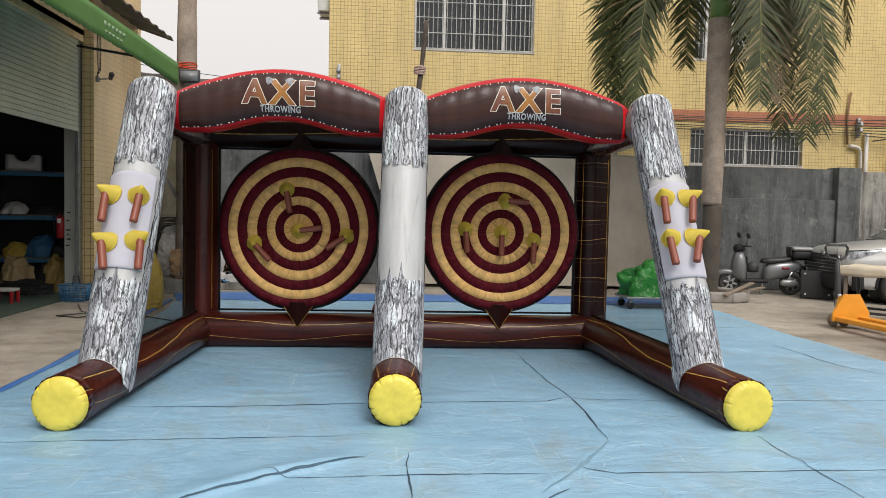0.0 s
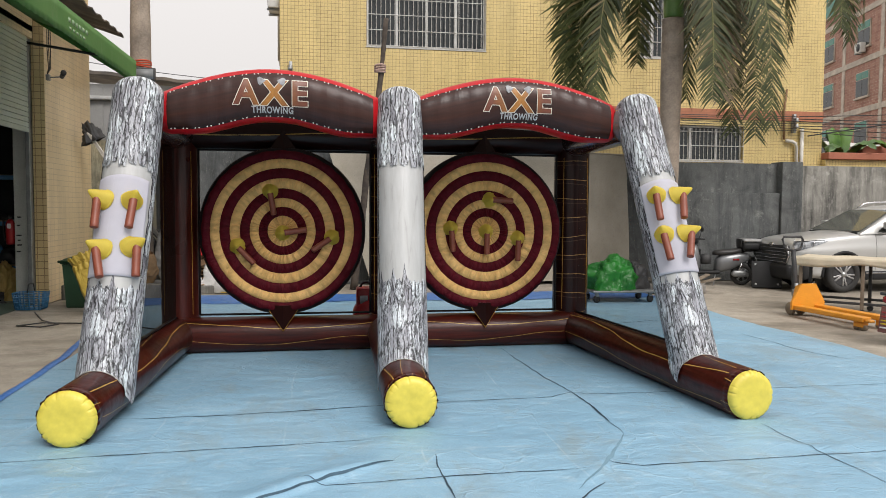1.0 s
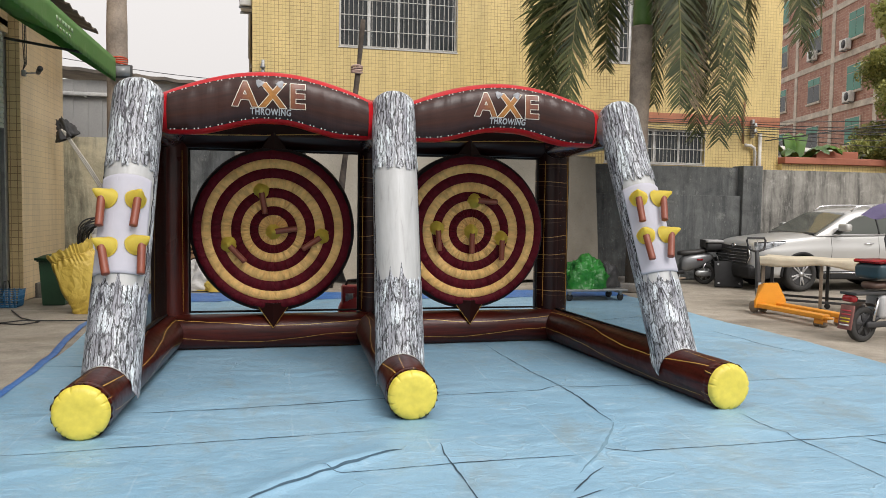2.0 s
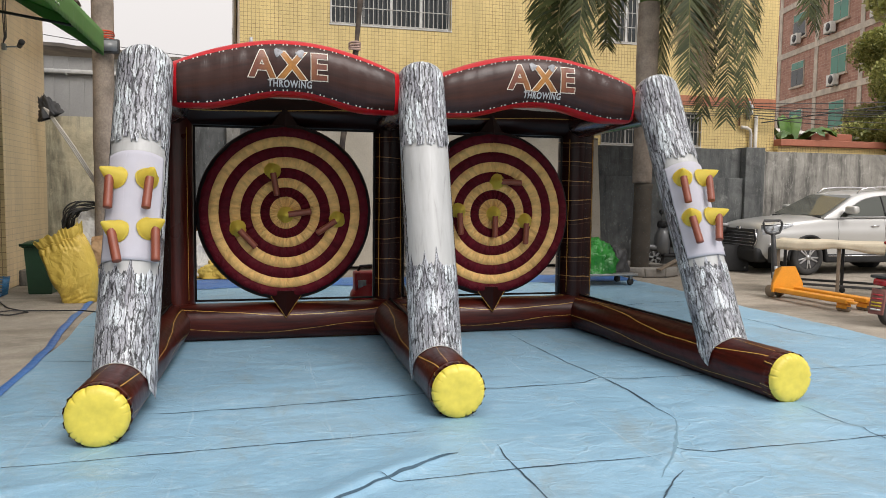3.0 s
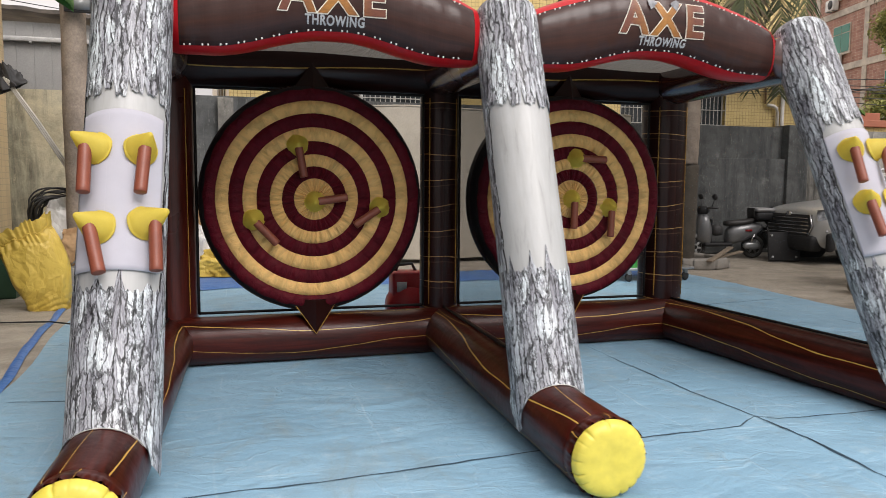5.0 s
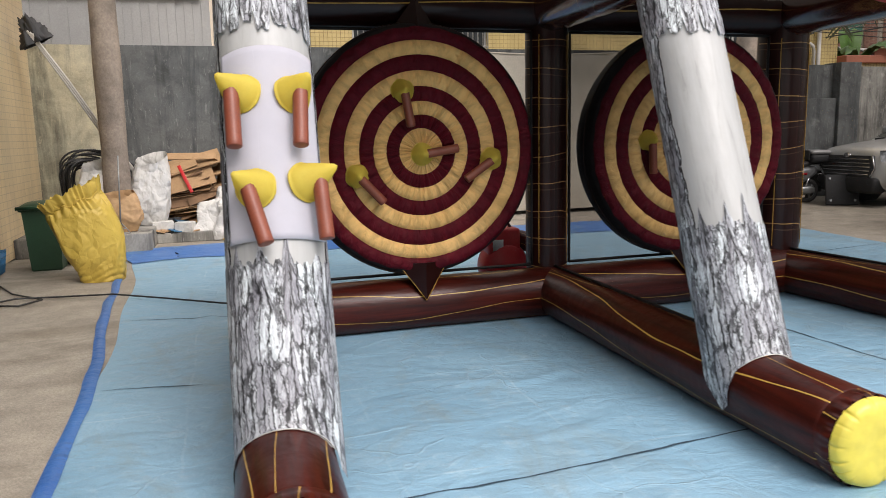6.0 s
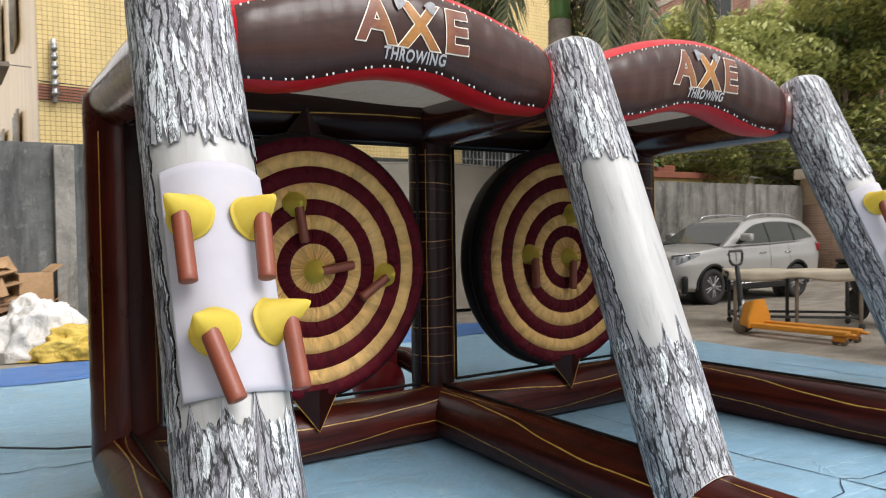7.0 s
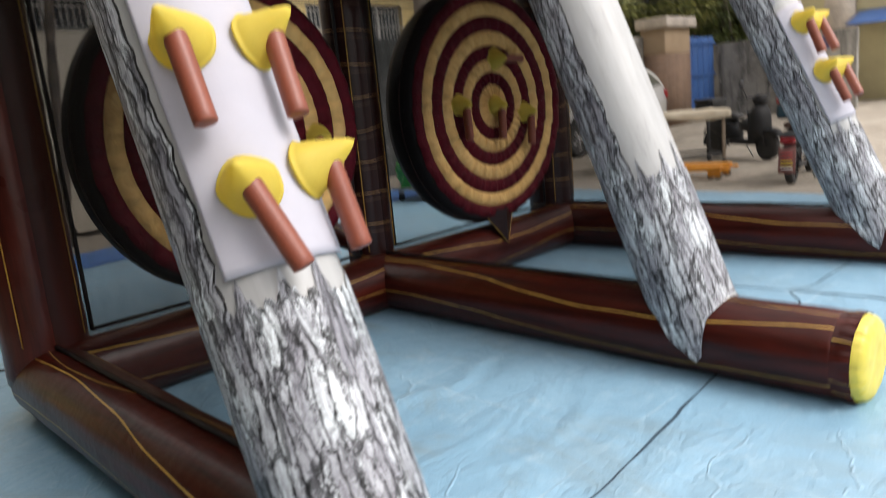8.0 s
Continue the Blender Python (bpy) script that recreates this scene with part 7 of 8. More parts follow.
def pallet_truck():
    """Hand pallet truck. Local: forks run towards -y from the body at the origin."""
    t = thing("pallet_truck", (0, 0, 0), "orange hand pallet truck with a black handle", "pallet truck")
    for x in (-0.19, 0.19):
        fork = part("fork", moved(boxed(x - 0.08, x + 0.08, -1.52, -0.16, 0.12, 0.19, 0.012), Matrix.Identity(4)), m_orange, t)
        part("fork_tip", boxed(x - 0.05, x + 0.05, -1.62, -1.524, 0.125, 0.165, 0.02), m_orange, fork)
        for k in (0.0, 0.11):
            part("roller", moved(lathe([(0.0, -0.035), (0.045, -0.035), (0.045, 0.035), (0.0, 0.035)], 14), pose(x, -1.36 - k, 0.045, 0, 90, 0)), m_wood, fork, "worn fork roller")
        part("roller_bracket", boxed(x - 0.045, x + 0.045, -1.50, -1.33, 0.045, 0.115, 0.006), m_orange, fork)
    prof = [(-0.30, 0.12), (0.30, 0.12), (0.30, 0.24), (0.13, 0.52), (-0.13, 0.52), (-0.30, 0.24)]
    part("body_plate", moved(prism(prof, 0.035), Matrix.Translation((0, -0.18, 0))), m_orange, t, "sloping orange body plate", smooth=False)
    bm = bmesh.new()
    pts = [(-0.29, -0.145, 0.13), (0.29, -0.145, 0.13), (0.12, -0.145, 0.52), (-0.12, -0.145, 0.52), (-0.10, 0.10, 0.14), (0.10, 0.10, 0.14), (0.07, 0.04, 0.46), (-0.07, 0.04, 0.46)]
    vs = [bm.verts.new(p) for p in pts]
    for f in ((0, 1, 2, 3), (4, 7, 6, 5), (0, 4, 5, 1), (3, 2, 6, 7), (0, 3, 7, 4), (1, 5, 6, 2)):
        bm.faces.new([vs[k] for k in f])
    bmesh.ops.recalc_face_normals(bm, faces=bm.faces)
    part("body", bm, m_orange, t, "orange pump housing", smooth=False)
    for x in (-0.09, 0.09):
        part("steer_wheel", moved(lathe([(0.0, -0.03), (0.09, -0.03), (0.10, -0.02), (0.10, 0.02), (0.09, 0.03), (0.0, 0.03)], 20), pose(x, 0.10, 0.10, 0, 90, 0)), m_wood, t, "worn steering wheel")
    part("pump", moved(lathe([(0.0, 0), (0.055, 0), (0.055, 0.20), (0.03, 0.22), (0.03, 0.30), (0.0, 0.30)], 14), Matrix.Translation((0, 0.10, 0.2))), m_steel, t)
    shaft = part("handle_shaft", tube([(0, 0.12, 0.30), (0, 0.14, 0.55), (0, 0.16, 0.80), (0, 0.19, 1.02)], lambda s: 0.050 - 0.022 * s, 12), m_dark, t, "black handle shaft")
    loop = [(0.0, 0.19, 1.01), (-0.13, 0.195, 1.04), (-0.165, 0.20, 1.09), (-0.19, 0.21, 1.19), (-0.165, 0.215, 1.235), (0.165, 0.215, 1.235), (0.19, 0.21, 1.19), (0.165, 0.20, 1.09), (0.13, 0.195, 1.04), (0.0, 0.19, 1.01)]
    part("grip_loop", tube(loop, 0.020, 8), m_dark, shaft, "black grip loop")
    part("lever", tube([(0, 0.20, 1.08), (0.03, 0.21, 1.20)], 0.008, 6), m_steel, shaft)
    return t


pallet_truck().matrix_basis = pose(6.72, 10.62, -0.014, 0, 0, 5)


def work_table():
    """Steel trolley table under a canvas cover. Local: near long edge along x from the origin, depth along y."""
    t = thing("work_table", (0, 0, 0), "steel-framed trolley table under a dirty cream canvas cover", "table")
    L, W, H = 1.92, 0.85, 0.90

    def cover(u, v):
        x = -0.04 + (L + 0.08) * u
        k = v * 1.3 - 0.15
        y = -0.03 + (W + 0.06) * min(1, max(0, k))
        z = H - (0.13 + 0.03 * math.sin(x * 5)) * (max(0, -k) + max(0, k - 1)) / 0.15 + 0.006 * math.sin(x * 9 + k * 8)
        return Vector((x, y + (0.01 * math.sin(x * 17) if k < 0 else 0), z))
    part("canvas_cover", thicken(grid(40, 26, cover), 0.012), m_cream, t, "dirty cream canvas cover")
    part("top_board", boxed(0, L, 0, W, H - 0.07, H - 0.022, 0.006), plain("blue_green_cloth", (0.03, 0.09, 0.11), None, 4, 0.7), t, "blue-green underlay")
    for x, y, m in ((0.06, 0.05, m_wood), (L * 0.5, 0.05, m_wood), (L - 0.06, 0.05, m_wood), (0.06, W - 0.05, m_dark), (L * 0.5, W - 0.05, m_dark), (L - 0.06, W - 0.05, m_dark)):
        leg = part("leg", boxed(x - 0.025, x + 0.025, y - 0.025, y + 0.025, 0.10, H - 0.074, 0.004), m, t)
        part("caster", moved(lathe([(0.0, -0.018), (0.045, -0.018), (0.05, 0), (0.045, 0.018), (0.0, 0.018)], 14), pose(x + 0.01, y, 0.05, 90, 0, 30)), m_tyre, leg, "black rubber caster")
    for y in (0.05, W - 0.05):
        part("rail", boxed(0.09, L - 0.09, y - 0.015, y + 0.015, 0.17, 0.21, 0.003), m_dark, t)
    for x in (0.06, L - 0.06):
        part("rail", boxed(x - 0.015, x + 0.015, 0.08, W - 0.08, 0.17, 0.21, 0.003), m_dark, t)
    return t


work_table().matrix_basis = pose(6.96, 11.09, -0.014, 0, 0, math.degrees(math.atan2(-0.733, 0.68)))


def loft(stations, n=18):
    """A closed body through (x, half width, centre height, half height) stations, rounded at both ends."""
    bm = bmesh.new()
    rows = []
    for x, w, zc, h in stations:
        rows.append([bm.verts.new((x, w * math.copysign(abs(math.cos(a)) ** 0.75, math.cos(a)), zc + h * math.copysign(abs(math.sin(a)) ** 0.75, math.sin(a)))) for a in [2 * math.pi * k / n for k in range(n)]])
    for p, q in zip(rows, rows[1:]):
        for k in range(n):
            bm.faces.new((p[k], p[(k + 1) % n], q[(k + 1) % n], q[k]))
    bm.faces.new(list(reversed(rows[0])))
    bm.faces.new(rows[-1])
    bmesh.ops.recalc_face_normals(bm, faces=bm.faces)
    return bm


def scooter(label="grey electric scooter with a black top box on its stand", m_body=None, m_lid=None):
    """Grey step-through electric scooter. Local: front towards -x, rear wheel at x = 0.62."""
    m_body = m_body or m_grey_body
    s = thing("motor_scooter", (0, 0, 0), label, "scooter")
    for x in (-0.66, 0.62):
        wheel(s, x, 0.0, 0.235, 0.235, 0.10, 6, -1, m_steel)
    body = part("tail_body", loft([(0.02, 0.06, 0.40, 0.10), (0.05, 0.12, 0.44, 0.16), (0.14, 0.15, 0.48, 0.19), (0.34, 0.165, 0.52, 0.19), (0.56, 0.15, 0.575, 0.15), (0.72, 0.10, 0.615, 0.10), (0.80, 0.05, 0.63, 0.05)]), m_body, s, "grey tail fairing")
    part("floor_board", boxed(-0.50, 0.10, -0.15, 0.15, 0.25, 0.33, 0.03), m_plastic, s)
    shield = [(-0.76, 0.06, 0.52, 0.10), (-0.74, 0.12, 0.56, 0.20), (-0.68, 0.165, 0.62, 0.28), (-0.60, 0.18, 0.60, 0.32), (-0.53, 0.17, 0.56, 0.32), (-0.48, 0.14, 0.50, 0.26)]
    part("front_shield", moved(loft(shield), Matrix.Translation((0.12, 0, 0.0))), m_body, s, "rounded grey leg shield")
    part("shield_lining", boxed(-0.375, -0.345, -0.14, 0.14, 0.32, 0.80, 0.012), m_plastic, s)
    part("front_fender", loft([(-0.96, 0.03, 0.40, 0.03), (-0.90, 0.07, 0.44, 0.06), (-0.76, 0.085, 0.475, 0.06), (-0.62, 0.08, 0.455, 0.06), (-0.52, 0.04, 0.42, 0.04)]), m_body, s, "front mudguard")
    part("fork", tube([(-0.66, 0.06, 0.235), (-0.58, 0.06, 0.6), (-0.50, 0, 0.95)], 0.022, 8), m_dark, s)
    bar = part("handlebar", tube([(-0.34, -0.33, 1.03), (-0.44, -0.16, 1.03), (-0.48, 0, 1.01), (-0.44, 0.16, 1.03), (-0.34, 0.33, 1.03)], 0.018, 8), m_dark, s)
    part("head_cowl", loft([(-0.60, 0.04, 0.97, 0.05), (-0.57, 0.09, 0.98, 0.08), (-0.46, 0.11, 0.98, 0.09), (-0.38, 0.06, 0.97, 0.05)]), m_plastic, bar)
    for sg in (-1, 1):
        part("mirror_stalk", tube([(-0.42, sg * 0.20, 1.03), (-0.40, sg * 0.27, 1.20)], 0.008, 6), m_dark, bar)
        part("mirror", moved(lathe([(0.0, -0.012), (0.06, -0.01), (0.065, 0.01), (0.0, 0.014)], 16), pose(-0.40, sg * 0.28, 1.25, 0, 80, 20)), m_dark, bar, "black round mirror")
    part("helmet", loft([(-0.32, 0.04, 0.56, 0.05), (-0.29, 0.10, 0.57, 0.10), (-0.20, 0.12, 0.58, 0.12), (-0.10, 0.10, 0.57, 0.10), (-0.07, 0.04, 0.56, 0.04)]), m_dark, s, "black helmet hung on its hook")
    part("seat", loft([(-0.02, 0.06, 0.70, 0.03), (0.02, 0.11, 0.715, 0.055), (0.16, 0.135, 0.72, 0.065), (0.36, 0.14, 0.73, 0.065), (0.54, 0.125, 0.765, 0.06), (0.64, 0.06, 0.78, 0.03)]), m_seat, s, "black vinyl seat")
    box_ob = part("top_box", boxed(0.58, 0.98, -0.20, 0.20, 0.78, 0.95, 0.05), m_plastic, s, "black top box")
    part("box_lid", boxed(0.575, 0.985, -0.205, 0.205, 0.952, 1.03, 0.035), m_lid or plain("box_lid_grey", (0.30, 0.30, 0.30), None, 5, 0.35), box_ob, "grey lid")
    part("backrest", boxed(0.545, 0.577, -0.13, 0.13, 0.84, 1.03, 0.014), m_seat, s)
    part("carrier", tube([(0.55, 0.0, 0.68), (0.70, 0, 0.755), (0.92, 0, 0.765)], 0.02, 8), m_dark, s)
    part("rear_fender", thicken(grid(16, 4, lambda u, v: Vector((0.62 + 0.285 * math.cos(-0.1 + 2.3 * u), (v - 0.5) * 0.13, 0.235 + 0.285 * math.sin(-0.1 + 2.3 * u)))), 0.006), m_plastic, s)
    part("tail_stay", tube([(0.76, 0.0, 0.60), (0.92, 0, 0.50), (0.97, 0, 0.40)], 0.012, 6), m_dark, s)
    part("motor_cover", moved(loft([(0.36, 0.02, 0.26, 0.03), (0.42, 0.05, 0.26, 0.07), (0.62, 0.05, 0.25, 0.075), (0.72, 0.02, 0.25, 0.04)]), Matrix.Translation((0, -0.10, 0))), m_steel, s, "metal motor cover")
    part("shock", tube([(0.52, -0.10, 0.30), (0.60, -0.10, 0.52)], 0.025, 8), m_chrome, s)
    part("stand", tube([(0.0, -0.10, 0.27), (-0.08, -0.20, 0.012)], 0.012, 6), m_steel, s)
    part("side_badge", boxed(0.36, 0.50, -0.170, -0.158, 0.555, 0.595), m_tail, body, "small red side mark")
    return s


scooter().matrix_basis = pose(7.82, 15.22, -0.012, 0, 0, -7)
scooter("black motor scooter parked past the end of the canvas-covered table", m_plastic, m_plastic).matrix_basis = pose(9.16, 9.87, -0.012, 0, 0, 62)


def cargo_scooter():
    """Dark electric moped seen from behind. Local: rear wheel at the origin, front towards +x."""
    s = thing("electric_moped", (0, 0, 0), "dark electric moped with a red rear lamp and child seat hood", "moped")
    wheel(s, 0, 0, 0.23, 0.23, 0.09, 6, -1, m_dark)
    wheel(s, 1.22, 0, 0.23, 0.23, 0.09, 6, -1, m_dark)
    flap = part("mud_flap", moved(boxed(-0.015, 0.015, -0.10, 0.10, -0.16, 0.16, 0.01), pose(-0.27, 0, 0.33, 0, 10, 0)), plain("red_brown_plate", (0.22, 0.085, 0.07), (0.16, 0.06, 0.05), 12, 0.5), s, "worn red-brown plate")
    m_yel, m_rd = plain("yellow_sticker", (0.62, 0.45, 0.02), None, 20, 0.5), plain("red_sticker", (0.50, 0.04, 0.05), None, 20, 0.5)
    for z, m in ((0.085, m_rd), (0.035, m_rd), (-0.015, m_yel), (-0.055, m_yel), (-0.10, m_white)):
        part("print_bar", moved(boxed(-0.021, -0.017, -0.07, 0.07, z - 0.009, z + 0.009), pose(-0.27, 0, 0.33, 0, 10, 0)), m, flap)
    part("rear_fender", grid(16, 4, lambda u, v: Vector((0.285 * math.cos(0.4 + 2.5 * u), (v - 0.5) * 0.15, 0.23 + 0.285 * math.sin(0.4 + 2.5 * u)))), plain("brown_plastic", (0.06, 0.04, 0.036), None, 6, 0.5), s)
    part("rear_lamp", moved(boxed(-0.05, 0.05, -0.09, 0.09, -0.045, 0.045, 0.03), pose(-0.22, 0, 0.57, 0, 12, 0)), m_tail, s, "red rear lamp")
    part("carrier", boxed(-0.26, 0.45, -0.13, 0.13, 0.62, 0.66, 0.012), m_dark, s)
    part("seat", loft([(0.06, 0.08, 0.73, 0.03), (0.10, 0.12, 0.735, 0.05), (0.40, 0.13, 0.74, 0.05), (0.72, 0.10, 0.74, 0.045), (0.76, 0.05, 0.735, 0.02)]), plain("brown_seat", (0.10, 0.055, 0.04), None, 6, 0.5), s, "brown vinyl seat")
    boxy = part("rear_box", boxed(0.05, 0.50, -0.20, 0.20, 0.82, 1.02, 0.05), plain("dark_teal_box", (0.02, 0.05, 0.065), None, 5, 0.4), s, "dark teal box")
    part("box_lamp", boxed(0.03, 0.48, -0.205, 0.205, 1.022, 1.075, 0.03), m_tail, boxy, "red box rim")
    part("hood_hoop", tube([(0.18, -0.2, 1.07), (0.10, -0.2, 1.35), (0.22, -0.2, 1.62), (0.6, -0.2, 1.72)], 0.012, 6), m_dark, s)
    part("rain_hood", grid(12, 8, lambda u, v: Vector((0.20 + 0.9 * u, (v - 0.5) * 0.5, 1.62 + 0.16 * math.sin(math.pi * u) + 0.03 * math.cos(6 * v)))), plain("violet_cloth", (0.10, 0.08, 0.17), None, 4, 0.7), s, "violet rain hood")
    part("frame", tube([(0.0, -0.07, 0.23), (0.35, -0.07, 0.38), (0.95, 0, 0.34), (1.05, 0, 0.95)], 0.03, 8), m_dark, s)
    part("side_fairing", boxed(0.18, 0.70, -0.13, 0.13, 0.30, 0.62, 0.05), plain("pale_fairing", (0.42, 0.42, 0.42), None, 5, 0.4), s)
    part("swing_arm", boxed(-0.02, 0.40, -0.11, -0.07, 0.19, 0.27, 0.02), m_dark, s)
    part("shock", tube([(0.08, -0.10, 0.28), (0.16, -0.10, 0.58)], 0.022, 8), m_chrome, s)
    part("handlebar", tube([(1.0, -0.33, 1.03), (1.05, 0, 1.0), (1.0, 0.33, 1.03)], 0.016, 8), m_dark, s)
    part("front_shield", thicken(grid(6, 10, lambda u, v: Vector((1.02 + 0.05 * v, (u - 0.5) * 0.4, 0.3 + 0.65 * v))), 0.03), m_grey_body, s)
    part("stand", tube([(0.45, -0.10, 0.3), (0.42, -0.2, 0.012)], 0.012, 6), m_steel, s)
    return s


cargo_scooter().matrix_basis = pose(6.30, 8.02, -0.012, 0, 0, 8)

# stone ring round the palm, with planks
ring = thing("stone_planter", (6.25, 14.2, 0), "low ring of rough stones round the palm's foot", "planter")
m_stone = plain("rough_stone", (0.30, 0.28, 0.25), (0.22, 0.205, 0.185), 3, 0.9, 25, 0.6, 0.012)
rnd = random.Random(12)
for k in range(11):
    a = 2 * math.pi * k / 11
    bm = boxed(-0.20, 0.20, -0.10, 0.10, 0, 0.17 + 0.05 * rnd.random(), 0.035)
    for v in bm.verts:
        v.co += Vector((rnd.uniform(-0.015, 0.015), rnd.uniform(-0.015, 0.015), rnd.uniform(-0.01, 0.01) if v.co.z > 0.05 else 0))
    part("stone", moved(bm, pose(6.25 + 0.62 * math.cos(a), 14.2 + 0.62 * math.sin(a), -0.016, 0, 0, math.degrees(a) + 90 + rnd.uniform(-8, 8))), m_stone, ring)
part("soil", moved(lathe([(0.0, 0.11), (0.35, 0.10), (0.55, 0.06), (0.56, -0.01)], 24), pose(6.25, 14.2, 0.0)), plain("dry_soil", (0.13, 0.10, 0.07), (0.09, 0.07, 0.05), 6, 0.95), ring)
for k, (x, y, z, rz, ry) in enumerate(((6.55, 13.62, 0.25, 28, -14), (6.75, 13.75, 0.21, 12, -8))):
    plank = thing("plank", (0, 0, 0), "grey offcut plank lying on the stones", "plank", "planks by the palm")
    part("board", boxed(-0.42, 0.42, -0.05, 0.05, -0.015, 0.015, 0.004), m_wood, plank)
    plank.matrix_basis = pose(x, y, z, 0, ry, rz)

# platform trolley with a green cover
cart = thing("platform_trolley", (4.55, 12.6, 0), "low steel platform trolley on casters", "trolley")
part("deck", boxed(3.95, 5.15, 12.35, 13.05, 0.17, 0.21, 0.008), m_steel, cart)
for x in (4.05, 5.05):
    for y in (12.45, 12.95):
        part("caster", moved(lathe([(0.0, -0.02), (0.065, -0.02), (0.07, 0), (0.065, 0.02), (0.0, 0.02)], 16), pose(x, y, 0.058, 90, 0, 20)), m_tyre, cart)
        part("fork", boxed(x - 0.03, x + 0.03, y - 0.03, y + 0.03, 0.10, 0.168, 0.004), m_steel, cart)


def heap(cx, cy, z0, rx, ry, h, seed, rough=0.25, n=28):
    """A crumpled mound of cloth or sacking."""
    def at(u, v):
        a = 2 * math.pi * u
        k = math.sin(math.pi / 2 * (1 - v))
        p = Vector((math.cos(a) * k, math.sin(a) * k, v))
        crease = 0.45 - 2.2 * abs(noise.noise(p * 2.3 + Vector((0, seed, 0))))
        small = 0.35 - 2.0 * abs(noise.noise(p * 5.5 + Vector((0, 0, seed))))
        f = 1 + rough * 0.75 * noise.noise(p * 1.5 + Vector((seed, 0, 0))) + rough * 0.36 * crease + rough * 0.17 * small
        return Vector((cx + rx * k * math.cos(a) * f, cy + ry * k * math.sin(a) * f, z0 + h * math.sin(math.pi / 2 * v) * (0.45 + 0.55 * f if v > 0.02 else 0)))
    bm = grid(n * 2, n, at)
    bmesh.ops.remove_doubles(bm, verts=bm.verts, dist=1e-4)
    return bm


cover = thing("green_cover", (4.5, 12.7, 0.21), "bundle of bright green tarpaulin on a trolley", "tarpaulin bundle")
part("cloth", heap(4.45, 12.7, 0.212, 0.50, 0.36, 0.58, 3.3, 0.6), creased("bright_green_tarp", (0.022, 0.25, 0.03), (0.012, 0.15, 0.02)), cover)
under = thing("dark_sack", (4.9, 12.8, 0.21), "dark sack beside a green tarpaulin bundle", "sack")
part("cloth", heap(4.92, 12.8, 0.212, 0.26, 0.24, 0.5, 9.1, 0.3), m_dark, under)

# ---- west side: shop front, bags and waste along the wall ----
m_yellow_bag = creased("yellow_woven_sack", (0.62, 0.445, 0.085), (0.50, 0.345, 0.055), 0.52)
m_green_bin = plain("green_bin_plastic", (0.012, 0.045, 0.022), (0.02, 0.06, 0.03), 4, 0.45)
m_card = plain("brown_cardboard", (0.40, 0.25, 0.13), (0.32, 0.20, 0.10), 3, 0.85, 30, 0.2)
m_white_sack = creased("white_sack", (0.66, 0.65, 0.62), (0.55, 0.54, 0.51), 0.6)
m_hose = plain("black_hose", (0.018, 0.018, 0.019), (0.03, 0.03, 0.03), 8, 0.5)
m_blue_plastic = plain("blue_plastic", (0.03, 0.13, 0.26), (0.04, 0.16, 0.30), 5, 0.45)


def sack(cx, cy, w, d, h, seed, flare=0.06, lean=(0, 0), fold=0.6):
    """An upright woven sack with a gathered open mouth and creased sides."""
    def at(u, v):
        a = 2 * math.pi * u
        sq = 1 / max(abs(math.cos(a)), abs(math.sin(a))) ** 0.55
        belly = 0.86 + 0.20 * math.sin(math.pi * min(1, v * 1.05)) - 0.22 * (1 - v) ** 4
        p = Vector((math.cos(a), math.sin(a), v * 2))
        f = belly * (1 + 0.13 * noise.noise(p * 1.7 + Vector((seed, 0, 0))) + 0.06 * noise.noise(p * 4.7 + Vector((0, seed, 0)))) + flare * smooth01(0.86, 1.0, v) * (0.6 + 0.5 * math.sin(a * 13))
        ridge = 1 - 2 * abs(noise.noise(p * 2.6 + Vector((0, 0, seed)))) - abs(noise.noise(p * 6.1 + Vector((seed, 2, 0))))
        f += fold * 0.09 * ridge
        z = h * v * (1 + 0.10 * math.sin(a + 0.6) * v) + 0.02 * noise.noise(p * 3.0)
        return Vector((cx + 0.5 * w * sq * math.cos(a) * f + lean[0] * v * v, cy + 0.5 * d * sq * math.sin(a) * f + lean[1] * v * v, max(-0.014, z - 0.014)))
    return grid(110, 60, at)


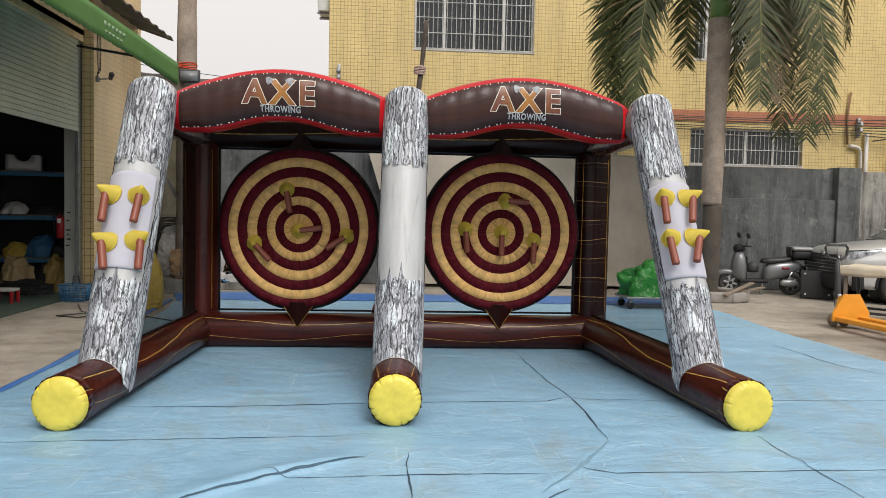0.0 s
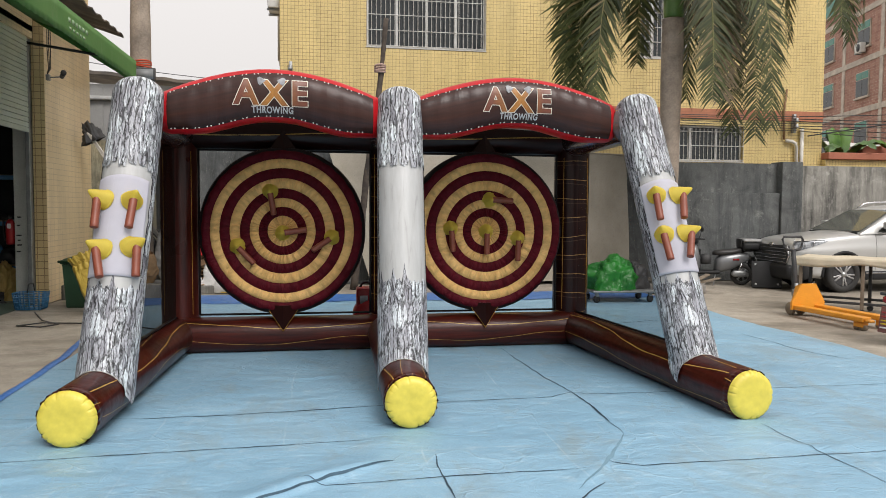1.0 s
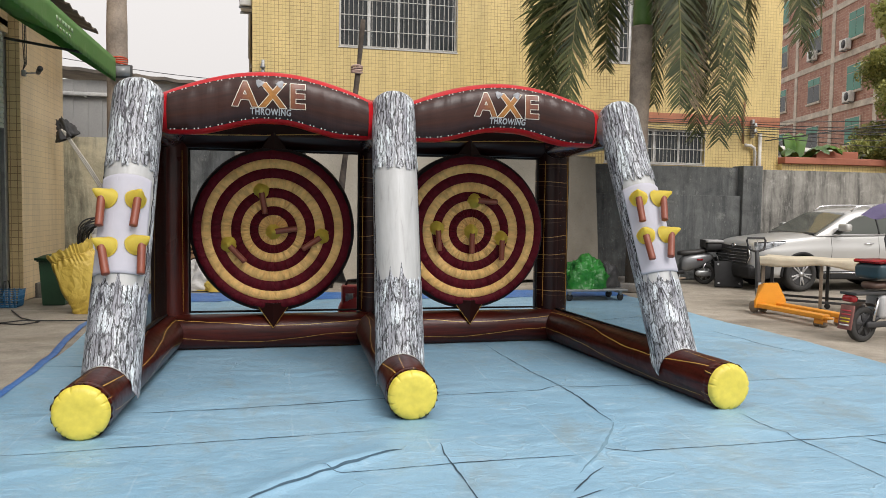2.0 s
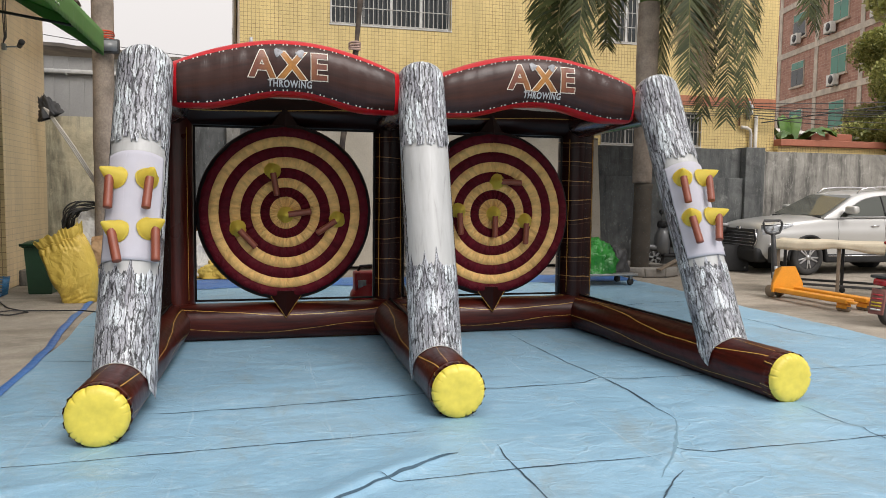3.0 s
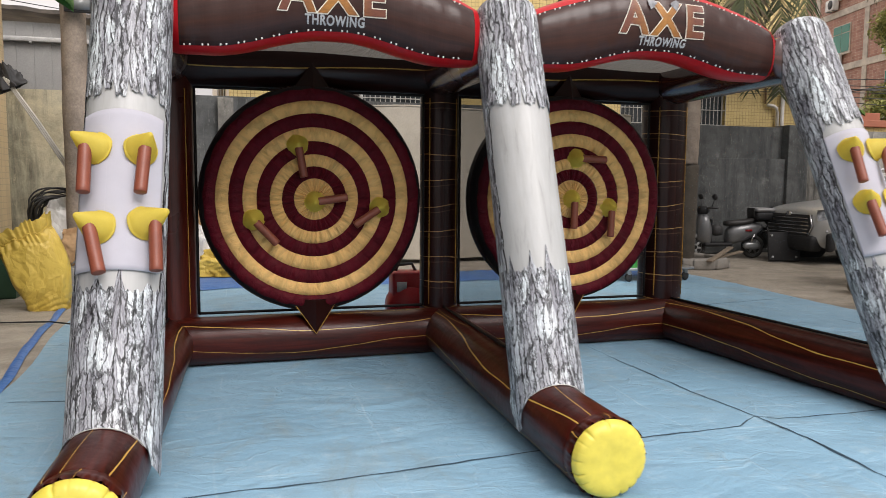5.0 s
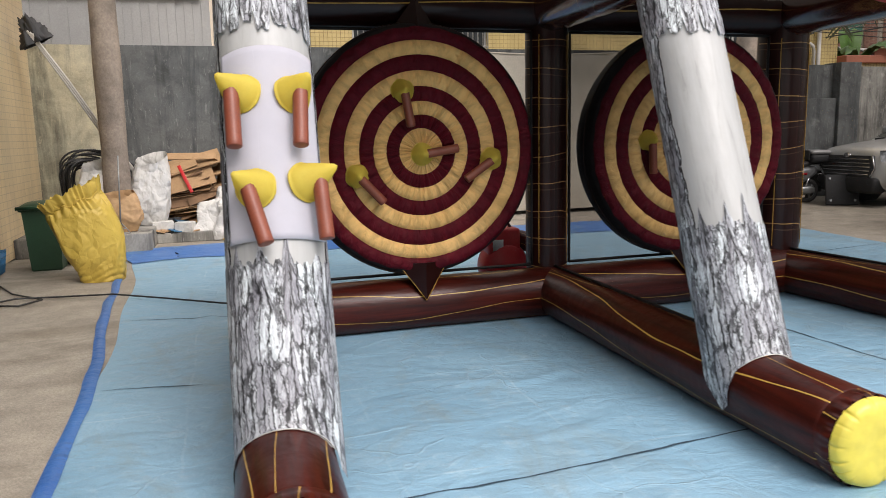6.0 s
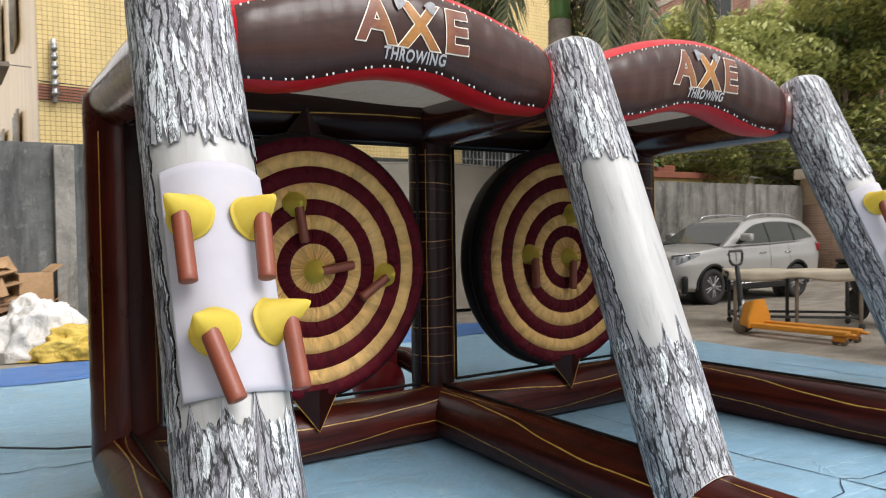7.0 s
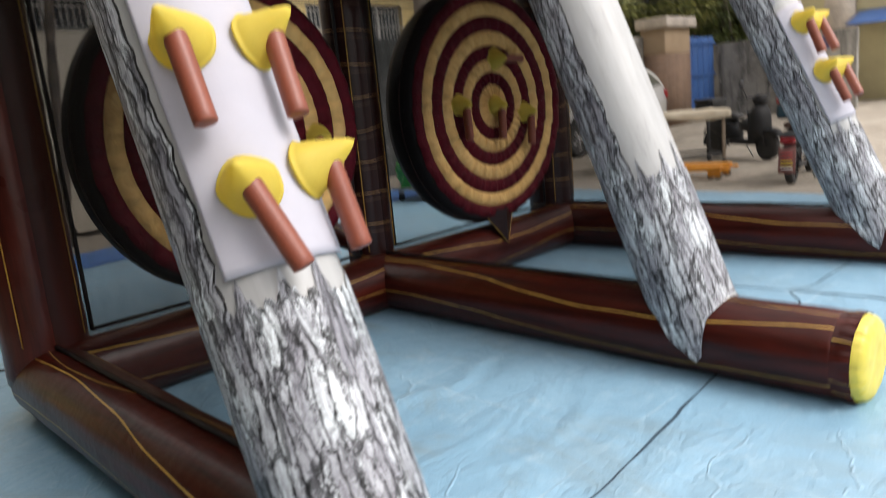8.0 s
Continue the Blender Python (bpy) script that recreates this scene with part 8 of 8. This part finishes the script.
def tied_sack():
    """A half-empty woven sack, slumped sideways, gathered near its mouth. Local to the world's metres."""
    hs = [0.0, 0.10, 0.28, 0.50, 0.74, 0.88, 1.0]
    mid = [-3.90, -3.90, -3.935, -3.98, -4.07, -4.13, -4.17]
    half = [0.215, 0.235, 0.29, 0.315, 0.30, 0.265, 0.285]

    def at(u, v):
        a = 2 * math.pi * u
        frill = smooth01(0.80, 0.88, v)
        foot_k = 1 - smooth01(0.0, 0.30, v)
        neck = math.exp(-((v - 0.865) / 0.022) ** 2)
        panel = 0.0
        for k, (a0, tilt, deep, wide) in enumerate(((0.4, 1.3, 0.07, 0.5), (1.7, -1.1, 0.06, 0.6), (3.3, 0.9, 0.06, 0.5), (4.15, 1.5, 0.085, 0.34), (4.75, -1.2, 0.08, 0.42), (5.5, 0.7, 0.075, 0.4))):
            off = (a - a0 - tilt * (v - 0.45) + math.pi) % (2 * math.pi) - math.pi
            panel -= deep * max(0.0, 1 - abs(off) / wide) * math.sin(math.pi * min(1, max(0.0, 0.15 + v)))
        scrunch = foot_k * 0.07 * (abs(math.sin(v * 44 + 3 * math.sin(a * 2))) - 0.5)
        pleat = math.sin(a * 30 + 3 * math.sin(a * 5))
        f = 1.06 + panel + scrunch + 0.05 * noise.noise(Vector((math.cos(a) * 1.1, math.sin(a) * 1.1, v * 1.6))) + 0.045 * smooth01(0.70, 0.86, v) * pleat - 0.07 * neck
        small = pleat
        h = flow(v, hs, half) * f
        sq = 1 / max(abs(math.cos(a)), abs(math.sin(a))) ** 0.4
        z = 0.99 * v * (1 + 0.15 * math.cos(a) * v) + 0.020 * math.sin(a * 9) * frill + 0.012 * small * frill
        return Vector((flow(v, hs, mid) - 0.04 + h * sq * math.cos(a), 11.92 + 0.72 * h * sq * math.sin(a), max(-0.014, z - 0.014)))
    return grid(220, 90, at), at


bag = thing("yellow_sack", (-4.0, 11.92, 0), "big crumpled yellow woven sack standing on the concrete", "sack")
sack_bm, sack_at = tied_sack()
part("sack_body", sack_bm, m_yellow_bag, bag)
part("gather", tube([sack_at(k / 60, 0.865) for k in range(61)], 0.010, 6), m_yellow_bag, bag, "gathered neck")
bin_ob = thing("rubbish_bin", (-4.68, 12.98, 0), "dark green plastic wheelie bin beside the tiled pillar", "bin")
part("bin_body", moved(lathe([(0.22, 0.0), (0.235, 0.02), (0.29, 0.72), (0.30, 0.74)], 4), pose(-4.68, 12.98, -0.012, 0, 0, 45)), m_green_bin, bin_ob, smooth=False)
part("bin_rim", boxed(-4.92, -4.44, 12.75, 13.21, 0.70, 0.76, 0.02), m_green_bin, bin_ob)
part("bin_lid", moved(grid(10, 10, lambda u, v: Vector((-0.25 + 0.5 * u, -0.24 + 0.48 * v, 0.055 * (math.sin(math.pi * u) * math.sin(math.pi * v)) ** 0.5))), pose(-4.68, 12.98, 0.762, 2, 0, 0)), m_green_bin, bin_ob, "domed green lid")
part("lid_grip", tube([(-4.93, 12.73, 0.745), (-4.70, 12.72, 0.75), (-4.45, 12.73, 0.745)], 0.022, 8), m_green_bin, bin_ob)
for sx in (-1, 1):
    part("bin_wheel", moved(lathe([(0.0, -0.02), (0.07, -0.02), (0.075, 0.0), (0.07, 0.02), (0.0, 0.02)], 16), pose(-4.68 + sx * 0.19, 13.16, 0.06, 0, 90, 0)), m_dark, bin_ob)
# low concrete steps along the wall
structure("step_west", boxed(-5.285, -3.60, 13.92, 16.19, -0.016, 0.245, 0.012), m_wall2, "low concrete step round the palm", "step")
structure("step_middle", boxed(-3.596, -2.70, 14.70, 16.19, -0.016, 0.13, 0.012), m_wall2, "low concrete step along the yard wall", "step")
hoses = thing("hose_coil", (-4.6, 15.0, 0.24), "tangled coil of black hose against the wall", "hose")
rnd = random.Random(5)
for k in range(18):
    r, ph, tilt = rnd.uniform(0.36, 0.56), rnd.uniform(0, 6.28), rnd.uniform(-0.15, 0.15)
    cx, cy, cz = -4.58 + rnd.uniform(-0.06, 0.10), 15.25 + rnd.uniform(-0.12, 0.10), 0.80 + rnd.uniform(-0.05, 0.05)
    part("loop", tube([(max(-4.89, cx + r * (1.0 + 0.35 * math.cos(a)) * math.cos(a + 0.0)), cy + 0.08 * math.sin(2 * a) + tilt * math.cos(a), max(0.262, cz + r * math.sin(a))) for a in np.linspace(0, 6.283, 40)], 0.014, 6), m_hose, hoses)
pbag = thing("paper_bag", (-3.98, 14.25, 0.245), "crumpled brown paper sack at the foot of the palm", "paper bag")
part("bag_body", moved(sack(-3.96, 14.22, 0.50, 0.26, 0.52, 6.1, 0.0, (-0.06, 0), 0.35), Matrix.Translation((0, 0, 0.262))), plain("kraft_paper", (0.52, 0.33, 0.17), (0.45, 0.28, 0.14), 3, 0.75, 30, 0.25), pbag)
for k, (x, y, w, h) in enumerate(((-3.66, 15.0, 0.52, 0.98), (-4.36, 14.75, 0.52, 0.92))):
    ws = thing("white_sack", (x, y, 0.245), "stuffed white plastic sack leaning on the wall", "sack", "white sacks")
    part("sack_body", moved(sack(x, y, w, 0.42, h, 3.7 + 2 * k, 0.0, (0.05, 0), 0.12), Matrix.Translation((0, 0, 0.262))), m_white_sack, ws)
stand = thing("metal_stand", (-3.98, 13.99, 0.245), "thin steel stand with a folded tripod foot", "stand")
part("pole", tube([(-3.985, 13.99, 0.30), (-3.94, 13.97, 1.30)], 0.010, 8), m_steel, stand)
for dx, dy in ((-0.13, 0.0), (0.12, -0.03), (0.02, 0.05)):
    part("leg", tube([(-3.98, 13.99, 0.40), (-3.98 + dx, 13.99 + dy, 0.255)], 0.008, 6), m_steel, stand)
    part("brace", tube([(-3.983, 13.99, 0.31), (-3.98 + dx * 0.6, 13.99 + dy * 0.6, 0.315)], 0.006, 6), m_steel, stand)

# flattened cardboard
pile = thing("cardboard_pile", (-3.1, 15.7, 0), "untidy pile of flattened cardboard boxes tied with red tape", "cardboard pile")
# darker copy of the cardboard, with shade put into its colour
m_card_dark = plain("shaded_cardboard", (0.24, 0.14, 0.075), (0.17, 0.10, 0.055), 3, 0.85, 30, 0.2)
rnd = random.Random(21)
for k in range(30):
    w, d = rnd.uniform(0.55, 1.0), rnd.uniform(0.35, 0.65)
    z = 0.26 + 0.030 * k
    bm = boxed(-w / 2, w / 2, -d / 2, d / 2, 0, rnd.uniform(0.008, 0.022), 0.002)
    part("flat_box", moved(bm, pose(-3.10 + rnd.uniform(-0.16, 0.16), 15.75 + rnd.uniform(-0.15, 0.06), z, rnd.uniform(4, 20), -12 + rnd.uniform(-9, 9), rnd.uniform(-16, 16))), m_card if k % 3 else m_card_dark, pile, smooth=False)
for x, y, z, w, h, rx_, ry_, m in ((-3.12, 15.36, 0.86, 0.78, 0.30, -30, -13, m_card), (-3.28, 15.40, 1.06, 0.60, 0.16, -35, -20, m_card), (-3.10, 15.50, 1.235, 0.80, 0.16, -55, 1, m_card), (-2.86, 15.38, 0.62, 0.62, 0.12, -25, -20, m_card_dark), (-3.30, 15.42, 0.55, 0.55, 0.22, -25, -5, m_card_dark)):
    part("face_board", moved(boxed(-w / 2, w / 2, -0.008, 0.008, -h / 2, h / 2, 0.002), pose(x, y, z, rx_, ry_, 4)), m, pile, smooth=False)
part("red_tape", moved(boxed(-0.025, 0.025, -0.012, 0.012, -0.26, 0.24, 0.004), pose(-3.17, 15.29, 0.90, -28, -24, 0)), plain("red_tape", (0.5, 0.02, 0.02), None, 8, 0.4), pile, "red tape")
for k, (x, y, z, w, rzz) in enumerate(((-2.42, 15.72, 0.68, 0.46, 20), (-2.36, 15.75, 0.26, 0.46, -10), (-3.52, 14.92, 0.13, 0.30, 8), (-3.20, 14.85, 0.13, 0.26, -14))):
    bx = thing("cardboard_box", (0, 0, 0), "open brown cardboard box" if k < 2 else "small pale carton on the ground", "box", "waste boxes")
    part("carton", boxed(-w / 2, w / 2, -w * 0.4, w * 0.4, 0, w * (0.9 if k < 2 else 0.55), 0.006), m_card if k < 2 else m_white_sack, bx, smooth=False)
    if k < 2:
        for sgn in (-1, 1):
            part("flap", moved(boxed(0, w * 0.4, -w * 0.4, w * 0.4, 0, 0.008), pose(sgn * w / 2, 0, w * 0.9 + 0.002, 0, -35 if sgn > 0 else 215, 0)), m_card, bx, smooth=False)
    bx.matrix_basis = pose(x, y, z, 0, 0, rzz)
rnd = random.Random(33)
litter = thing("waste_scraps", (-3.0, 14.9, 0), "scatter of small paper and plastic scraps on the step", "litter")
m_scrap = [m_white_sack, m_card, m_dark, m_blue_plastic, m_yellow_bag]
for k in range(26):
    w = rnd.uniform(0.05, 0.16)
    x, y = rnd.uniform(-3.55, -2.78), rnd.uniform(14.76, 15.25)
    part("scrap", moved(boxed(-w, w, -w * 0.6, w * 0.6, -0.006, 0.006, 0.002), pose(x, y, 0.15 + 0.22 * rnd.random() * (y - 14.7), rnd.uniform(-30, 30), rnd.uniform(-30, 30), rnd.uniform(0, 180))), m_scrap[k % 5], litter, smooth=False)
cloth = thing("white_cloth_heap", (-2.5, 15.0, 0), "heap of crumpled white sheeting on the ground", "cloth heap")
part("sheeting", heap(-2.42, 15.05, 0.0, 0.66, 0.42, 0.78, 4.4, 0.5, 44), m_white_sack, cloth)
cloth2 = thing("yellow_cloth_heap", (-2.0, 14.6, 0), "heap of crumpled yellow sheeting on the tarp", "cloth heap")
part("sheeting", heap(-1.98, 14.62, 0.0, 0.62, 0.30, 0.40, 7.7, 0.6, 44), m_yellow_bag, cloth2)

# strips of white conduit leaning from the wall, dark rag on top
conduit = thing("conduit_bundle", (-4.9, 14.6, 3.0), "long white plastic strips leaning from the wall", "conduit")
for k in range(3):
    part("strip", tube([(-5.02 + 0.03 * k, 14.66, 3.0 - 0.02 * k), (-4.66 + 0.03 * k, 14.85, 2.35), (-4.26 + 0.03 * k, 15.0, 1.62), (-3.85 + 0.03 * k, 15.3, 0.9), (-3.72 + 0.03 * k, 15.5, 0.262)], 0.016, 6), m_pvc, conduit)
rag = thing("dark_tarp_rag", (-4.9, 14.75, 3.1), "rolled dark tarpaulin hanging from the wall edge", "tarpaulin")
part("cloth", moved(heap(0, 0, 0, 0.17, 0.12, 0.42, 1.9, 0.9, 30), pose(-4.93, 14.75, 2.84, 0, -24, 0)), m_dark, rag)
# cable on the ground
flex = thing("power_cable", (-3.6, 10.8, 0), "black power cable lying on concrete and tarp", "cable")
part("flex", tube([(-5.1, 12.2, 0.002), (-4.7, 11.35, 0.002), (-4.35, 10.95, 0.002), (-4.5, 10.72, 0.002), (-4.85, 10.85, 0.004), (-4.6, 11.05, 0.010), (-4.1, 11.0, 0.004), (-3.70, 10.85, 0.022), (-3.2, 10.45, 0.024), (-2.65, 9.99, 0.026), (-1.6, 9.55, 0.026), (-0.4, 9.62, 0.03)], 0.009, 6), m_hose, flex)

# blower with its hose behind the stall
m_blower = plain("red_blower_plastic", (0.42, 0.015, 0.02), (0.34, 0.012, 0.016), 5, 0.4)
blower = thing("air_blower", (-0.10, 9.52, 0), "red electric air blower feeding the stall through a brown hose", "blower")
part("housing", moved(lathe([(0.0, -0.15), (0.19, -0.14), (0.225, -0.08), (0.225, 0.08), (0.19, 0.14), (0.0, 0.15)], 28), pose(-0.12, 9.60, 0.265, 90, 0, 0)), m_blower, blower)
part("outlet", boxed(-0.30, 0.02, 9.48, 9.72, 0.36, 0.62, 0.03), m_blower, blower)
part("foot", boxed(-0.32, 0.08, 9.44, 9.76, 0.020, 0.045, 0.01), m_dark, blower)
part("handle", tube([(-0.25, 9.6, 0.61), (-0.22, 9.6, 0.68), (-0.08, 9.6, 0.69), (-0.04, 9.6, 0.61)], 0.016, 8), m_dark, blower)
part("rating_plate", boxed(-0.26, -0.16, 9.468, 9.478, 0.42, 0.52), m_letter2, blower, "grey rating plate")
part("hose", tube([(0.02, 9.6, 0.49), (0.14, 9.56, 0.47), (0.22, 9.35, 0.40), (0.20, 9.15, 0.32), (0.16, 9.0, 0.27)], 0.10, 16), m_base, blower, "brown vinyl air hose")

# awning over the shop front
awn = thing("shop_awning", (-4.5, 10.5, 3.7), "faded green canvas awning with a short scalloped valance", "awning")


def awn_at(u, v):
    return Vector((-5.28 + 1.56 * v, 6.5 + 6.35 * u, 4.62 - 0.62 * v + 0.006 * math.sin(u * 11) * v))


part("canopy", thicken(grid(24, 8, awn_at), 0.012), m_awning, awn)
part("valance", thicken(grid(240, 4, lambda u, v: Vector((-3.72 + 0.003 * math.sin(u * 41) * v, 6.5 + 6.35 * u, 4.0 - (0.335 + 0.012 * noise.noise(Vector((u * 30, 0, 3))) + 0.006 * math.sin(u * 260)) * v))), 0.006), m_awning, awn, "green hanging valance")
part("end_panel", thicken(grid(6, 4, lambda u, v: Vector((-5.27 + 1.55 * u, 12.855, 4.61 - 0.62 * u - v * (0.34 * u + 0.02)))), 0.008), m_awning, awn)
part("arm", tube([(-5.3, 12.7, 4.2), (-3.76, 12.7, 3.98)], 0.022, 8), m_dark, awn)
part("front_bar", tube([(-3.74, 6.5, 3.985), (-3.74, 12.84, 3.985)], 0.02, 8), m_steel, awn)
for k in range(6):
    part("print_bar", boxed(-3.716, -3.708, 9.6 + 0.13 * k, 9.68 + 0.13 * k, 3.84, 3.89), m_awning_print, awn)
for k in range(5):
    part("print_bar", boxed(-3.716, -3.708, 9.63 + 0.13 * k, 9.70 + 0.13 * k, 3.755, 3.785), m_awning_print, awn)
eave = grid(90, 10, lambda u, v: Vector((-5.7 + 1.12 * v, 5.0 + 10.6 * u, 5.35 - 0.36 * v + 0.028 * math.sin(u * 420))))
structure("roof_shop", thicken(eave, 0.02), m_metal_roof, "rusty corrugated sheet eave", "roof")

# security camera
cctv = thing("security_camera", (-5.28, 13.45, 3.8), "small grey security camera on the tiled pillar", "camera")
part("mount", boxed(-5.288, -5.23, 13.41, 13.49, 3.74, 3.84, 0.008), m_steel, cctv)
part("arm", tube([(-5.24, 13.45, 3.79), (-5.06, 13.43, 3.80)], 0.012, 6), m_steel, cctv)
part("camera_body", moved(lathe([(0.0, -0.11), (0.038, -0.105), (0.042, 0.06), (0.046, 0.10), (0.0, 0.10)], 14), pose(-5.0, 13.36, 3.83, 80, 0, 25)), m_dark, cctv)
for k in range(3):
    part("wire", tube([(-5.27, 13.62 - 0.07 * k, 4.7), (-5.25, 13.56 - 0.08 * k, 4.25), (-5.25, 13.55 - 0.05 * k, 3.95), (-5.27, 13.45, 3.845)], 0.008, 5), m_dark, cctv)

# basket
bask = thing("plastic_basket", (-5.33, 12.62, 0), "blue plastic shopping basket on the ground", "basket")
for k in range(4):
    z = 0.03 + 0.075 * k
    part("band", tube([(-5.33 + (0.19 + 0.01 * k) * sx, 12.70 + (0.13 + 0.01 * k) * sy, z) for sx, sy in ((-1, -1), (1, -1), (1, 1), (-1, 1), (-1, -1))], 0.010, 5), m_blue_plastic, bask)
for k in range(22):
    a = k / 22 * 4
    i, f = int(a), a - int(a)
    cs = ((-1, -1), (1, -1), (1, 1), (-1, 1), (-1, -1))
    sx, sy = cs[i][0] + (cs[i + 1][0] - cs[i][0]) * f, cs[i][1] + (cs[i + 1][1] - cs[i][1]) * f
    part("slat", tube([(-5.33 + 0.19 * sx, 12.70 + 0.13 * sy, 0.0), (-5.33 + 0.22 * sx, 12.70 + 0.16 * sy, 0.27)], 0.010, 5), m_blue_plastic, bask)
part("bottom", boxed(-5.51, -5.15, 12.57, 12.83, -0.01, 0.012, 0.004), m_blue_plastic, bask)
part("handle", tube([(-5.33, 12.55, 0.27), (-5.33, 12.61, 0.40), (-5.33, 12.79, 0.40), (-5.33, 12.85, 0.27)], 0.009, 6), m_dark, bask)

# inside the shop
rack = thing("storage_rack", (-7.1, 14.5, 0), "steel storage rack with blue beams and odds and ends", "shelf")
for x in (-9.6, -8.2, -6.06):
    part("upright", boxed(x - 0.03, x + 0.03, 14.16, 14.20, 0.004, 2.9, 0.004), m_dark, rack)
for z in (0.50, 1.29, 2.10):
    part("beam", boxed(-9.6, -6.06, 14.135, 14.156, z, z + 0.075, 0.004), m_blue_plastic, rack, "blue steel beam")
    part("shelf_board", boxed(-9.6, -6.06, 14.165, 15.05, z + 0.072, z + 0.09), m_wood, rack)
bracket = thing("packing_cradle", (-6.95, 14.4, 2.19), "pale grey moulded packing cradle on a shelf", "packaging")
hump = [(-0.30, 0.0), (0.30, 0.0), (0.30, 0.30), (0.17, 0.30)] + [(0.17 * math.cos(a), 0.30 - 0.13 * math.sin(a)) for a in (0.4, 0.9, 1.57, 2.24, 2.74)] + [(-0.17, 0.30), (-0.30, 0.30)]
part("cradle_body", moved(prism(hump, 0.22), pose(-6.95, 14.30, 2.192)), m_white, bracket)
for k, (x, z, w, h, m, nm) in enumerate(((-7.15, 1.39, 0.26, 0.25, m_white_sack, "white"), (-6.62, 1.39, 0.34, 0.16, m_dark, "black"), (-7.9, 1.39, 0.30, 0.24, m_card, "brown"), (-6.66, 0.60, 0.30, 0.40, m_blue_plastic, "blue"), (-7.1, 0.60, 0.28, 0.26, m_yellow_bag, "yellow"), (-6.28, 0.60, 0.22, 0.30, m_dark, "black"))):
    hp = thing("stored_bundle", (x, 14.45, z), f"{nm} bundle of cloth on a rack shelf", "bundle", "bundles on the rack")
    part("cloth", heap(x, 14.45, z, w, 0.25, h, 2.0 + k, 0.35, 18), m, hp)
m_tan_rag = creased("tan_rag_cloth", (0.44, 0.33, 0.17), (0.34, 0.25, 0.13), 0.8)
m_ochre_rag = creased("ochre_rag_cloth", (0.40, 0.28, 0.09), (0.32, 0.22, 0.07), 0.8)
m_black_rag = creased("black_rag_cloth", (0.013, 0.013, 0.014), (0.02, 0.02, 0.021), 0.8)
for k, (x, y, rx_, h, m, nm) in enumerate(((-6.85, 13.85, 0.36, 0.62, m_tan_rag, "tan"), (-6.18, 13.95, 0.26, 0.62, m_ochre_rag, "ochre"), (-6.50, 13.50, 0.50, 0.26, m_black_rag, "black"), (-6.42, 14.0, 0.20, 0.50, m_black_rag, "black"))):
    hp = thing("rag_heap", (x, y, 0), f"heap of {nm} rags on the shop floor", "rag heap", "rag heaps")
    part("cloth", heap(x, y, 0.004, rx_, 0.22, h, 12.0 + k, 0.50, 26), m, hp)
tangle = thing("cable_tangle", (-6.5, 13.3, 0), "loose tangle of black cables on the shop floor", "cable")
rnd = random.Random(9)
for k in range(7):
    cx, cy, r = rnd.uniform(-6.9, -6.1), rnd.uniform(13.0, 13.3), rnd.uniform(0.12, 0.26)
    part("loop", tube([(cx + r * 1.5 * math.cos(a * 0.7 + k), cy + r * 0.7 * math.sin(a * 0.7 + k), 0.016 + 0.03 * k + 0.05 * abs(math.sin(a + k))) for a in range(9)], 0.011, 6), m_black_rag, tangle)
ext = thing("fire_extinguisher", (-5.95, 13.6, 0.98), "red fire extinguisher hung on the grey column", "fire extinguisher")
part("cylinder", moved(lathe([(0.0, 0), (0.07, 0.01), (0.078, 0.04), (0.078, 0.36), (0.05, 0.42), (0.02, 0.44), (0.0, 0.44)], 18), pose(-5.955, 13.60, 0.98)), m_blower, ext)
part("label_patch", boxed(-5.985, -5.925, 13.514, 13.524, 1.26, 1.34, 0.003), m_white, ext, "white label patch")
part("valve", boxed(-5.985, -5.925, 13.57, 13.63, 1.422, 1.48, 0.01), m_dark, ext)
part("hose", tube([(-5.99, 13.56, 1.44), (-6.05, 13.53, 1.40), (-6.045, 13.53, 1.20), (-6.035, 13.55, 1.05)], 0.010, 6), m_dark, ext)
part("wall_hook", boxed(-5.93, -5.855, 13.58, 13.62, 1.36, 1.41, 0.004), m_steel, ext)
for k, z in enumerate((0.86, 0.97, 1.05, 1.13, 1.30, 1.44)):
    part("pen_mark", boxed(-5.83 + 0.01 * (k % 3), -5.77 + 0.02 * (k % 2), 13.492, 13.499, z, z + 0.022), m_dark, bpy.data.objects["shop_column"])
roll = thing("paper_roll", (-7.05, 13.4, 0), "white roll of film standing on the shop floor", "roll")
part("roll_body", moved(lathe([(0.02, 0), (0.10, 0), (0.10, 0.37), (0.02, 0.37)], 18), pose(-7.0, 13.35, 0.004)), m_white_sack, roll)
stool = thing("toy_stool", (-6.22, 12.2, 0), "small red and white plastic stool", "stool")
part("stool_top", boxed(-6.42, -6.06, 12.10, 12.36, 0.19, 0.235, 0.018), m_white_sack, stool)
for x in (-6.39, -6.09):
    for y in (12.13, 12.33):
        part("leg", boxed(x - 0.025, x + 0.025, y - 0.02, y + 0.02, 0.004, 0.188, 0.006), m_blower, stool)
